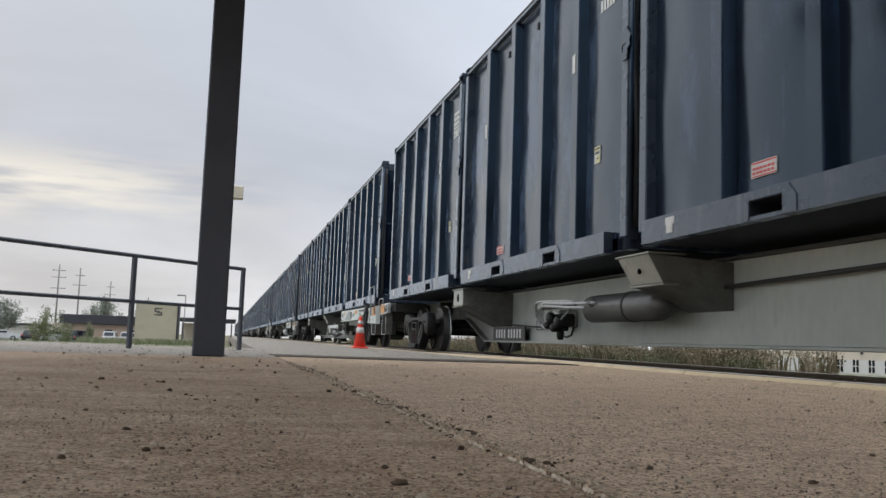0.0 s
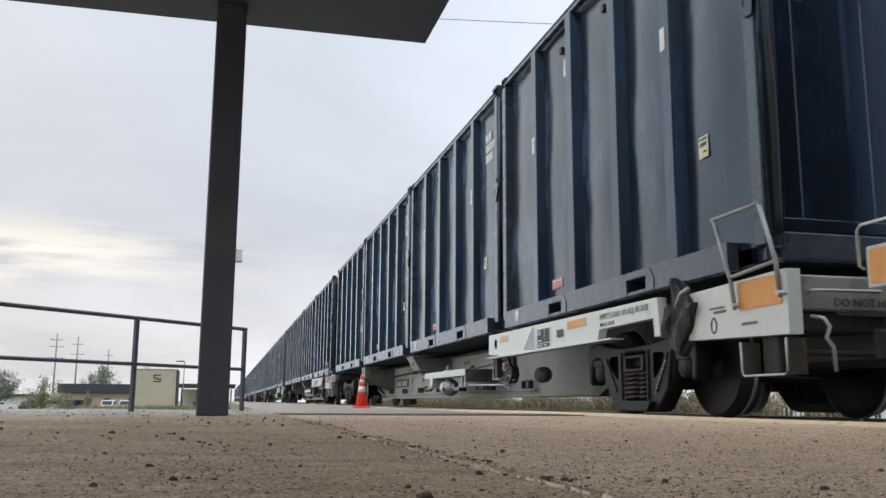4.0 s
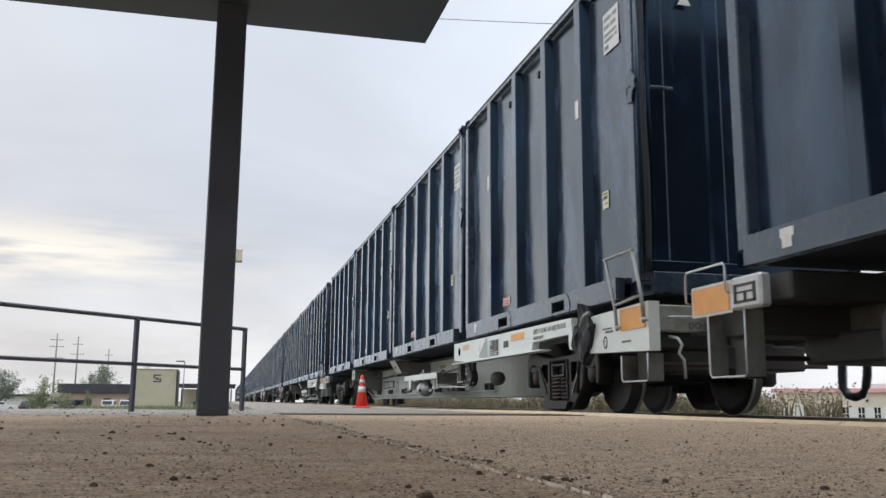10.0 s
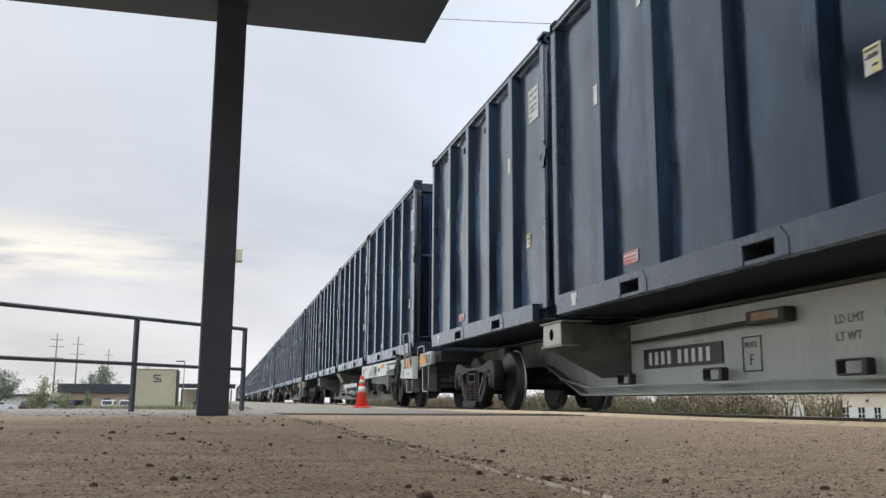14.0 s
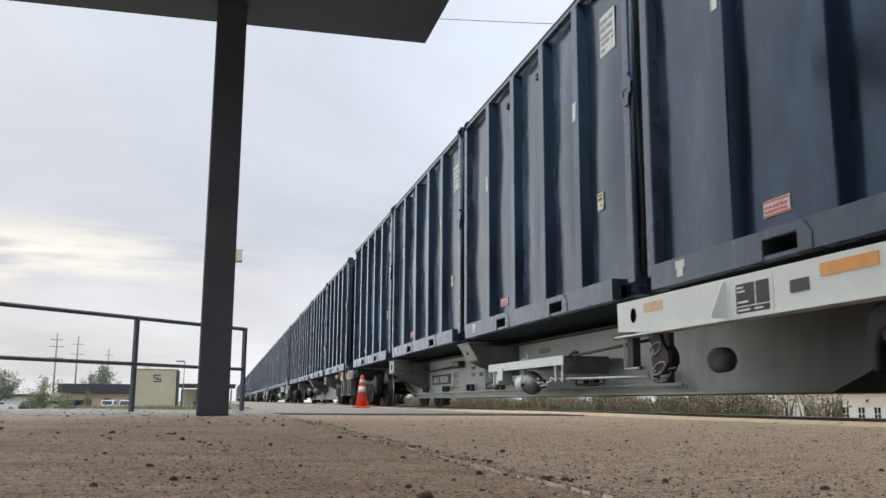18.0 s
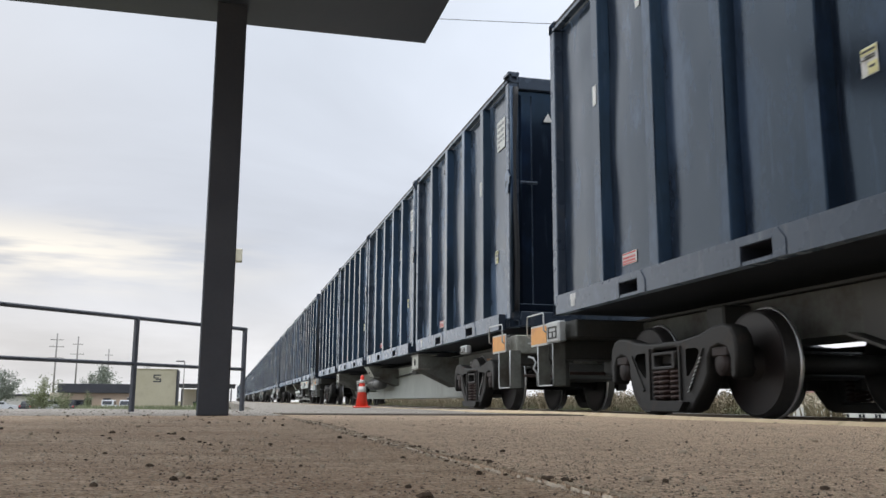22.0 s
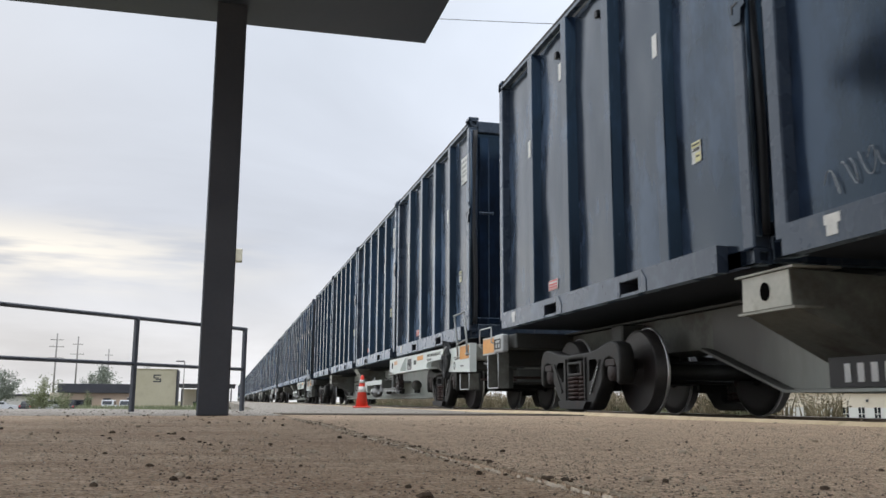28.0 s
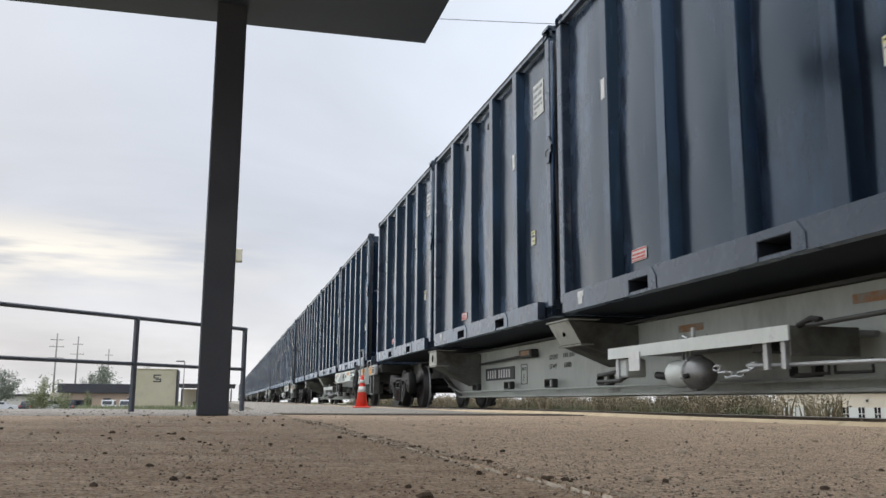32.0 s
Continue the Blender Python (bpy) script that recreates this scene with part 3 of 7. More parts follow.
def make_ground():
    xs = sorted({*(-1500, -700, -300, -150, 1500, 700, 300, 150), *range(-90, 100, 6)})
    ys = sorted({*(-600, -250, -100, -50, 2500, 1200, 700, 400, 300), *range(-30, 240, 9)})
    bm = B()
    grid = [[bm.verts.new((x, y, ground_z(x, y))) for y in ys] for x in xs]
    for i in range(len(xs) - 1):
        for j in range(len(ys) - 1):
            bm.faces.new((grid[i][j], grid[i + 1][j], grid[i + 1][j + 1], grid[i][j + 1])).smooth = True
    solid("ground", bm, M["earth"], "dry grassy ground round the station", "ground", kind="structure")


def rough_top(bm, x0, x1, y0, y1, z, nx, ny, amp, seed):
    """A slab whose top is slightly uneven."""
    rows = []
    for i in range(nx + 1):
        rows.append([])
        for j in range(ny + 1):
            x, y = x0 + (x1 - x0) * i / nx, y0 + (y1 - y0) * j / ny
            rows[i].append(bm.verts.new((x, y, z + amp * noise.noise((x * 0.9 + seed, y * 0.5, seed)) - amp * 0.4)))
    for i in range(nx):
        for j in range(ny):
            bm.faces.new((rows[i][j], rows[i + 1][j], rows[i + 1][j + 1], rows[i][j + 1])).smooth = True
    edge = [rows[i][0] for i in range(nx + 1)] + [rows[nx][j] for j in range(1, ny + 1)] + [rows[i][ny] for i in range(nx - 1, -1, -1)] \
        + [rows[0][j] for j in range(ny - 1, 0, -1)]
    edge = [bm.verts.new(v.co) for v in edge]
    low = [bm.verts.new((v.co.x, v.co.y, z - 0.45)) for v in edge]
    n = len(edge)
    for k in range(n):
        bm.faces.new((edge[k], low[k], low[(k + 1) % n], edge[(k + 1) % n]))


def top_z(x, y):
    """Height of the worn paving."""
    amp, seed = (0.012, 3.1) if x < JOINT else (0.010, 7.7)
    return amp * noise.noise((x * 0.9 + seed, y * 0.5, seed)) - amp * 0.4


JOINT = 0.468       # the long joint between the two rows of slabs
EDGE = 3.36         # the edge over the track
STRIP = 0.044       # width of its painted strip


def y_of(v):
    return v.co.y


def make_platform():
    floor = tagged(new("platform"), "low concrete station platform, dusty and worn", "platform", kind="structure")
    for y0, y1 in ((-30, -6.0), (-5.985, 7.29), (7.31, 12.2)):
        bm = B()
        rough_top(bm, -7.5, JOINT - 0.005, y0, y1, 0.0, 26, int((y1 - y0) * 3), 0.012, 3.1)
        part("slab", bm, M["concrete" if y0 < 7 else "far_paving"], floor)
    for y0, y1, dz in ((-30, -6.0, 0), (-5.985, 7.92, 0.0), (8.705, 30.0, -0.014), (30.02, 70, -0.014), (70.02, 240, -0.02)):
        bm = B()
        rough_top(bm, JOINT + 0.005, EDGE - STRIP - 0.005, y0, y1, dz, 14, int(min(60, (y1 - y0) * 3)), 0.010, 7.7)
        part("slab", bm, M["asphalt" if y0 < 8 else "far_paving"], floor)
    # the shadow line across the paving, laid in as a darker slab
    bm = B()
    rough_top(bm, JOINT + 0.005, EDGE - STRIP - 0.005, 7.93, 8.70, 0.003, 14, 4, 0.004, 7.7)
    part("slab", bm, M["patch"], floor, "strip of paving coloured dark as a shadow line")
    for y0, y1 in ((-30, 3.0), (3.01, 6.0), (6.01, 9.0), (9.01, 12.0), (12.01, 15.0), (15.01, 18.0), (18.01, 24), (24.01, 40), (40.01, 110), (110.01, 240)):
        bm = B()
        rough_top(bm, EDGE - STRIP, EDGE, y0, y1, -0.004, 8, 12, 0.006, 1.3)
        for v in bm.verts:
            # the edge is crowned, and sinks a little further along
            if v.co.z > -0.1:
                v.co.z += 0.034 * smooth((v.co.x - EDGE + STRIP) / 0.060) - 0.024 * smooth((y_of(v) - 8.5) / 6.0)
        part("edge_strip", bm, M["strip"], floor, "worn yellow painted platform edge")


def make_track():
    bm = B()
    prof = ((EDGE + 0.02, -0.42), (TRACK - 1.5, -0.19), (TRACK + 1.5, -0.19), (TRACK + 2.6, -0.42))
    for a, b in ((-60, 60), (60, 420)):
        lo = [bm.verts.new((x, a, z)) for x, z in prof]
        hi = [bm.verts.new((x, b, z)) for x, z in prof]
        for k in range(3):
            bm.faces.new((lo[k], lo[k + 1], hi[k + 1], hi[k]))
    solid("ballast_bed", bm, M["ballast"], "grey stone ballast under the track", "ballast", kind="structure")
    track = tagged(new("railway_track"), "steel rails on dark wooden ties", "railway track", kind="structure")
    web = [(-0.070, -0.175), (0.070, -0.175), (0.070, -0.160), (0.012, -0.145), (0.012, -0.040), (0.036, -0.032), (0.036, -0.004),
           (0.030, 0.0), (-0.030, 0.0), (-0.036, -0.004), (-0.036, -0.032), (-0.012, -0.040), (-0.012, -0.145), (-0.070, -0.160)]
    for side in (-1, 1):
        bm = B()
        prism(bm, [(TRACK + side * 0.7535 + u, v - 0.012) for u, v in web], "y", -60, 420)
        r = part("rail", bm, M["rail"], track)
        bm = B()
        prism(bm, [(TRACK + side * 0.7535 + u, v) for u, v in ((-0.028, -0.0118), (0.028, -0.0118), (0.026, -0.0085), (-0.026, -0.0085))], "y", -60, 420)
        part("running_surface", bm, M["shine"], r, "bright worn rail head")
    tie = finish("tie", slab(-1.3, 1.3, -0.11, 0.11, -0.33, -0.175, 0.012), M["tie"])
    for k in range(120):
        part("tie", tie, None, track, at=(TRACK, -8 + 0.56 * k, 0))


make_ground()
make_platform()
make_track()

# ---- containers ----
LONG, TALL, HALF = 6.30, 3.65, 1.22
STEP, CAR = 6.55, 27.62
DECK = 1.135
POSTS = (1.77, 0.555, -0.635, -1.775)
POCKETS = (1.10, -1.052)


PANEL_SEEDS = (0.7, 2.3, 5.1, 8.9)


def bulge(seed, y, z):
    """How far a dented side stands out at one place."""
    bay, up = (y + 3.0) / 1.2 % 1.0, (z - 0.15) / (TALL - 0.25)
    x = 0.013 * math.sin(math.pi * bay) ** 2 * math.sin(math.pi * up) * (0.4 + noise.noise((y * 0.17 + seed, 0.3, seed)) * 1.6)
    return x + 0.017 * noise.noise((y * 1.3 + seed * 9, z * 0.9, seed)) + 0.006 * noise.noise((y * 4, z * 3, seed * 3))


def side_panel_mesh(seed):
    """A steel side between the posts, a hand's depth behind them, slightly bulged and dented."""
    bm = B()
    ny, nz = 50, 22
    rows = []
    for i in range(ny + 1):
        y = -3.10 + 6.20 * i / ny
        col = []
        for j in range(nz + 1):
            z = 0.15 + (TALL - 0.25) * j / nz
            col.append(bm.verts.new((-bulge(seed, y, z), y, z)))
        rows.append(col)
    for i in range(ny):
        for j in range(nz):
            bm.faces.new((rows[i][j], rows[i][j + 1], rows[i + 1][j + 1], rows[i + 1][j])).smooth = True
    return finish("side_panel", bm, M["navy"])


def plate(loops, half, bevel=0.01):
    """A flat (y, z) outline with its holes, thickened along x and with rounded edges."""
    cu = bpy.data.curves.new("plate", "CURVE")
    cu.dimensions, cu.fill_mode, cu.extrude, cu.bevel_depth, cu.bevel_resolution, cu.offset = "2D", "BOTH", half - bevel, bevel, 1, -bevel
    for pts in loops:
        sp = cu.splines.new("POLY")
        sp.points.add(len(pts) - 1)
        for q, (a, b) in zip(sp.points, pts):
            q.co = (a, b, 0, 1)
        sp.use_cyclic_u = True
    tmp = bpy.data.objects.new("plate", cu)
    me = bpy.data.meshes.new_from_object(tmp)
    bpy.data.objects.remove(tmp)
    me.transform(Matrix(((0, 0, 1, 0), (1, 0, 0, 0), (0, 1, 0, 0), (0, 0, 0, 1))))
    bm = B()
    bm.from_mesh(me)
    bpy.data.meshes.remove(me)
    return bm


def rounded(y0, y1, z0, z1, r):
    """A rectangle's outline with cut corners."""
    k = 0.3 * r
    return [(y0 + r, z0), (y1 - r, z0), (y1 - k, z0 + k), (y1, z0 + r), (y1, z1 - r), (y1 - k, z1 - k), (y1 - r, z1), (y0 + r, z1), (y0 + k, z1 - k), (y0, z1 - r), (y0, z0 + r), (y0 + k, z0 + k)]


def casting_mesh():
    bm = B()
    fs = box(bm, -0.08, 0.08, -0.089, 0.089, 0.0, 0.118)
    for f in (fs[0], fs[2]):
        r = bmesh.ops.inset_region(bm, faces=[f], thickness=0.034)
        e = bmesh.ops.extrude_discrete_faces(bm, faces=[f])["faces"]
        nrm = e[0].normal.copy()
        bmesh.ops.translate(bm, verts=e[0].verts, vec=Vector((0.05, 0, 0)) if abs(e[0].calc_center_median().x) > abs(e[0].calc_center_median().y) else Vector((0, 0.05, 0)))
    return finish("corner_casting", bm, M["navy_rail"])


def bottom_rail_mesh():
    bm = B()
    y0, y1, top, th = -2.637, 3.06, 0.222, 0.10
    holes = [(POCKETS[1] - 0.205, POCKETS[1] + 0.205), (POCKETS[0] - 0.205, POCKETS[0] + 0.205)]
    zs, ze = 0.028, 0.150
    ycuts, zcuts = [y0] + [v for h in holes for v in h] + [y1], [0.0, zs, ze, top]
    vs = {(i, j, s): bm.verts.new((th * s, y, z)) for i, y in enumerate(ycuts) for j, z in enumerate(zcuts) for s in (0, 1)}
    full = {(i, j) for i in range(5) for j in range(3) if not (i in (1, 3) and j == 1)}
    for i, j in full:
        for s in (0, 1):
            bm.faces.new([vs[i + a, j + b, s] for a, b in ((0, 0), (1, 0), (1, 1), (0, 1))])
        for da, db, e in ((-1, 0, ((0, 0), (0, 1))), (1, 0, ((1, 0), (1, 1))), (0, -1, ((0, 0), (1, 0))), (0, 1, ((0, 1), (1, 1)))):
            if (i + da, j + db) not in full:
                (a, b), (c, d) = e
                bm.faces.new((vs[i + a, j + b, 0], vs[i + c, j + d, 0], vs[i + c, j + d, 1], vs[i + a, j + b, 1]))
    return finish("bottom_rail", bm, M["navy_rail"])


def pocket_plate_mesh():
    """The bolted doubler round a fork pocket: a frame with its upper corners cut off."""
    bm = B()
    prism(bm, [(-0.36, 0.004), (-0.206, 0.004), (-0.206, 0.218), (-0.27, 0.218), (-0.36, 0.12)], "x", -0.008, 0.0)
    prism(bm, [(0.206, 0.004), (0.26, 0.004), (0.26, 0.218), (0.206, 0.218)], "x", -0.008, 0.0)
    prism(bm, [(-0.205, 0.152), (0.205, 0.152), (0.205, 0.218), (-0.205, 0.218)], "x", -0.008, 0.002)
    return finish("pocket_plate", bm, M["navy_rail"])


def post_mesh():
    """A pressed hat post, sharp at its outer edges, splayed towards the panel."""
    bm = B()
    prism(bm, [(0.010, -0.091), (0.0, -0.080), (0.0, 0.080), (0.010, 0.091), (0.115, 0.125), (0.115, -0.125)], "z", 0.2225, TALL - 0.112)
    return finish("side_post", bm, M["navy"])


C_MESH = dict(
    casting=casting_mesh(), rail=bottom_rail_mesh(), plate=pocket_plate_mesh(), post=post_mesh(),
    panel=[side_panel_mesh(s) for s in PANEL_SEEDS],
    corner=finish("corner_post", slab(-0.072, 0.072, -0.075, 0.075, 0.118, TALL - 0.118, 0.012), M["navy_rail"]),
    top=finish("top_rail", slab(-0.0, 0.075, -3.06, 3.06, TALL - 0.11, TALL - 0.06, 0.006), M["navy_rail"]),
    lip=finish("tarp_edge", bar([(-0.012, y, TALL - 0.030 + 0.004 * noise.noise((y * 2.3, 0.4, 1.7))) for y in np.linspace(-3.02, 3.02, 40)], 0.028, 7), M["seal"]),
    tag=finish("label", slab(-0.004, 0, -0.045, 0.045, -0.11, 0.11), M["paper"]),
    blank=finish("label", slab(-0.004, 0, -0.16, 0.16, -0.062, 0.062), M["paper"]),
    red=finish("print", bars([(-0.152, 0.152, 0.044, 0.056), (-0.152, 0.152, -0.056, -0.047)] + [(0.14 - 0.047 * k - 0.034, 0.14 - 0.047 * k, z, z + 0.020) for z in (-0.036, -0.002) for k in range(6)]), M["red"]),
    warn=finish("label", slab(-0.004, 0, -0.075, 0.075, -0.095, 0.095), M["paper"]),
    warn_top=finish("print", bars([(-0.072, 0.072, 0.045, 0.09), (-0.072, 0.015, -0.09, -0.01)]), M["yellow"]),
    warn_ink=finish("print", bars([(-0.05, 0.06, 0.012, 0.02), (-0.05, 0.04, 0.026, 0.034), (-0.06, 0.06, 0.06, 0.075), (-0.05, 0.0, -0.05, -0.035)], 0.006), M["ink"]),
    t_label=finish("label", (lambda bm: (box(bm, -0.004, 0, -0.08, 0.08, 0.015, 0.08), box(bm, -0.004, 0, -0.05, 0.06, -0.06, 0.015), bm)[2])(B()), M["paper"]),
    num=finish("label", bars([(0.19 - 0.075 * k - 0.052, 0.19 - 0.075 * k, 0.10 - 0.165 * r, 0.235 - 0.165 * r) for r in range(3) for k in range((4, 6, 5)[r])]), M["white"]),
    num_back=finish("label", slab(-0.004, 0, -0.19, 0.19, -0.24, 0.22), M["paper"]),
    num_ink=finish("print", bars([(-0.02, 0.16, 0.12, 0.165), (-0.15, -0.05, 0.12, 0.165), (0.03, 0.16, 0.03, 0.075), (-0.13, 0.0, 0.03, 0.075), (-0.14, 0.16, -0.055, -0.02), (-0.06, 0.16, -0.12, -0.085),
                                  (-0.15, -0.10, -0.12, -0.085), (0.06, 0.16, -0.20, -0.16)]), M["grey"]),
    lug=finish("lug", slab(-0.05, 0.0, -0.035, 0.035, -0.045, 0.045, 0.008), M["seal"]),
)


def container(variant, sticker=0):
    """A tall ribbed waste container; its base middle is the origin and the door looks along -y."""
    c = thing("waste_container", "dark navy steel waste container, ribbed and dented", "shipping container", group="containers of the train")
    for sx in (-1, 1):
        face = pose(0, 0, 0) if sx < 0 else pose(0, 0, 0, 0, 0, 180)
        # every side is built on the near face and turned for the far one

        def put(name, me, x, y, z, label=""):
            o = part(name, me, None, c, label)
            o.matrix_basis = face @ pose(x, y if sx < 0 else -y, z)
            if sx > 0:
                o.matrix_basis = face @ pose(x, -y, z)
            return o
        for y in POSTS:
            put("side_post", C_MESH["post"], -HALF, y, 0)
        if sx < 0:
            put("side_panel", C_MESH["panel"][variant % 4], -HALF + 0.11, 0, 0)
        else:
            put("side_panel", C_MESH["panel"][(variant + 1) % 4], -HALF + 0.11, 0, 0)
        r = part("bottom_rail", C_MESH["rail"], None, c)
        r.location = (-HALF, 0, 0) if sx < 0 else (HALF - 0.10, 0, 0)
        for y in POCKETS:
            put("pocket_plate", C_MESH["plate"], -HALF, y, 0)
        put("top_rail", C_MESH["top"], -HALF + 0.006, 0, 0)
        put("tarp_edge", C_MESH["lip"], -HALF + 0.05, 0, 0)
        for y in (-1, 1):
            put("corner_post", C_MESH["corner"], -HALF + 0.078, y * (LONG / 2 - 0.080), 0)
            put("corner_casting", C_MESH["casting"], -HALF + 0.080, y * (LONG / 2 - 0.089), 0)
            put("corner_casting", C_MESH["casting"], -HALF + 0.080, y * (LONG / 2 - 0.089), TALL - 0.118)
    # door end
    d = part("door", door_mesh(), None, c, "dark navy ribbed end door")
    for x in (-0.95, -0.32, 0.32, 0.95):
        part("door_rib", RIB, None, d, at=(x, -LONG / 2 + 0.049, 0))
    for z in (0.28,):
        part("door_bar", BAR, None, d, at=(0, -LONG / 2 + 0.049, z))
    part("door_header", HEAD, None, c)
    part("door_sill", SILL, None, c)
    for sx in (-1, 1):
        part("door_seal", SEAL, None, c, "black rubber seal", at=(sx * 1.135, -LONG / 2 - 0.012, 0))
        part("hinge_rod", ROD, None, c, at=(sx * 1.185, -LONG / 2 - 0.030, 0))
        h = part("latch_bracket", LATCH, None, c, at=(sx * 1.215, -LONG / 2 + 0.10, 2.02))
        if sx < 0:
            part("latch_slot", SLOT, None, h, at=(-0.0225, 0, 0))
    for sx in (-1, 1):
        part("casting_top", CAP, None, c, at=(sx * (HALF - 0.09), -LONG / 2 + 0.13, TALL))
    for y in POCKETS:
        part("fork_tunnel", TUNNEL, None, c, "dark fork tunnel", at=(0, y, 0))
    part("hold_back", HOLD, None, c, at=(-1.05, -LONG / 2 - 0.03, 2.05))
    part("rear_wall", REAR, None, c)
    part("container_floor", FLOOR, None, c)
    part("cover", COVER, None, c, "dark tarpaulin cover")
    # stickers
    x = -HALF - 0.001

    def on(y, z):
        """A place on the dented side."""
        return (-HALF + 0.11 - max(bulge(PANEL_SEEDS[variant], y + a, z + b) for a in (-0.1, 0, 0.1) for b in (-0.1, 0, 0.1)) - 0.003, y, z)
    w = part("warning_triangle", TRI, None, c, "white warning triangle", at=(-0.62, -LONG / 2 + 0.0, 3.02))
    t = part("label", C_MESH["blank"], None, c, "white label with red print", at=on(1.27, 0.405))
    part("print", C_MESH["red"], None, t, at=(-0.004, 0, 0))
    part("label", C_MESH["t_label"], None, c, "white label in two pieces", at=(-HALF - 0.001, 2.515, 0.112))
    part("label", C_MESH["tag"], None, c, "narrow white label", at=(x, POSTS[0] + 0.02, 2.27))
    part("label", C_MESH["tag"], None, c, "narrow white label", at=(x, POSTS[3] + 0.035, 2.27))
    t = part("label", C_MESH["warn"], None, c, "yellow and white warning label", at=on(-2.23, 1.115))
    part("print", C_MESH["warn_top"], None, t, at=(-0.004, 0, 0))
    part("print", C_MESH["warn_ink"], None, t, at=(-0.004, 0, 0))
    if variant != 2:
        t = part("label", C_MESH["num_back"], None, c, "worn white number panel", at=on(-2.47, 2.96))
        part("print", C_MESH["num_ink"], None, t, at=(-0.004, 0, 0))
    else:
        part("number_panel", C_MESH["num"], None, c, "white number characters", at=on(-2.46, 2.92))
    part("lug", C_MESH["lug"], None, c, at=on(0.93, 3.24))
    part("label", C_MESH["tag"], None, c, "narrow white label", at=on(0.90, 3.02))
    part("lug", C_MESH["lug"], None, c, at=on(-0.30, 3.24))
    return c


def door_mesh():
    return DOOR


def make_door():
    bm = B()
    y = -LONG / 2 + 0.05
    box(bm, -1.10, 1.10, y, y + 0.06, 0.24, 3.42)
    return finish("door", bm, M["navy"])


def make_door_rib():
    bm = B()
    prism(bm, [(-0.10, 0.0), (-0.07, -0.022), (0.07, -0.022), (0.10, 0.0)], "z", 0.30, 3.36)
    return finish("door_rib", bm, M["navy"])


def make_tri():
    bm = B()
    prism(bm, [(-0.075, -0.05), (0.075, -0.05), (0.0, 0.085)], "y", -0.004, 0.0)
    return finish("warning_triangle", bm, M["paper"])


def make_latch():
    bm = B()
    prism(bm, [(-0.105, -0.13), (-0.125, -0.02), (-0.175, 0.0), (-0.165, 0.05), (-0.185, 0.09), (-0.135, 0.155), (-0.10, 0.21), (0.02, 0.17), (0.05, 0.02), (0.0, -0.12)], "x", -0.022, -0.002)
    return finish("latch_bracket", bm, M["navy"])


def make_latch_slot():
    """The bracket's bent slot, its darkness given by a black strip laid on the face."""
    bm = B()
    prism(bm, [(0.003, 0.045), (0.003, -0.03), (-0.013, -0.03), (-0.013, 0.025), (-0.08, 0.03), (-0.08, 0.045)], "x", -0.004, 0.0)
    return finish("latch_slot", bm, M["seal"])


def tunnel_bm():
    """Four thin walls right through the base, open at both ends."""
    bm = B()
    w, x, lo, hi = 0.198, 1.2185, 0.034, 0.144
    for y0, y1, z0, z1 in ((-w - 0.006, -w, lo - 0.006, hi + 0.006), (w, w + 0.006, lo - 0.006, hi + 0.006), (-w, w, lo - 0.006, lo), (-w, w, hi, hi + 0.006)):
        box(bm, -x, x, y0, y1, z0, z1)
    return bm


DOOR, TRI, LATCH, RIB, SLOT = make_door(), make_tri(), make_latch(), make_door_rib(), make_latch_slot()
BAR = finish("door_bar", slab(-1.08, 1.08, -0.035, 0.0, -0.05, 0.05, 0.008), M["navy"])
CAP = finish("casting_top", slab(-0.085, 0.085, -0.12, 0.12, 0.0, 0.05, 0.008), M["navy_rail"])
HEAD = finish("door_header", slab(-1.06, 1.06, -LONG / 2 + 0.0, -LONG / 2 + 0.14, 3.44, TALL - 0.02, 0.01), M["navy_rail"])
SILL = finish("door_sill", slab(-1.06, 1.06, -LONG / 2 + 0.0, -LONG / 2 + 0.14, 0.02, 0.22, 0.01), M["navy_rail"])
SEAL = finish("door_seal", bar([(0.02 * math.sin(z * 2.1), 0.012 * math.sin(z * 3.3), z) for z in np.linspace(0.22, 3.45, 24)], 0.045, 8), M["seal"])
ROD = finish("hinge_rod", bar([(0, 0, 0.2), (0, 0, 3.46)], 0.024, 8), M["navy"])
# the darkness inside the pockets is put into the walls' colour
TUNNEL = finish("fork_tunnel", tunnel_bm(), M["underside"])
HOLD = finish("hold_back", bar([(0, 0, 0), (0.12, -0.02, -0.01), (0.24, 0, 0)], 0.022, 8), M["navy_rail"])
REAR = finish("rear_wall", slab(-1.06, 1.06, LONG / 2 - 0.12, LONG / 2 - 0.04, 0.1, TALL - 0.06, 0.01), M["navy"])
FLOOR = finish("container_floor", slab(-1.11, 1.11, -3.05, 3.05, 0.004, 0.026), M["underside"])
COVER = finish("cover", slab(-1.10, 1.10, -3.05, 3.05, TALL - 0.10, TALL - 0.045), M["seal"])

# ---- flat cars: a deep centre sill with brackets that carry the containers ----


def loft_y(bm, sections):
    """Joins closed (x, z) outlines, each at its y."""
    rings = [[bm.verts.new((x, y, z)) for x, z in pts] for y, pts in sections]
    n = len(rings[0])
    for a, b in zip(rings, rings[1:]):
        for k in range(n):
            bm.faces.new((a[k], a[(k + 1) % n], b[(k + 1) % n], b[k]))
    bm.faces.new(rings[0][::-1])
    bm.faces.new(rings[-1])


def rect(w, z0, z1):
    return [(-w, z0), (w, z0), (w, z1), (-w, z1)]


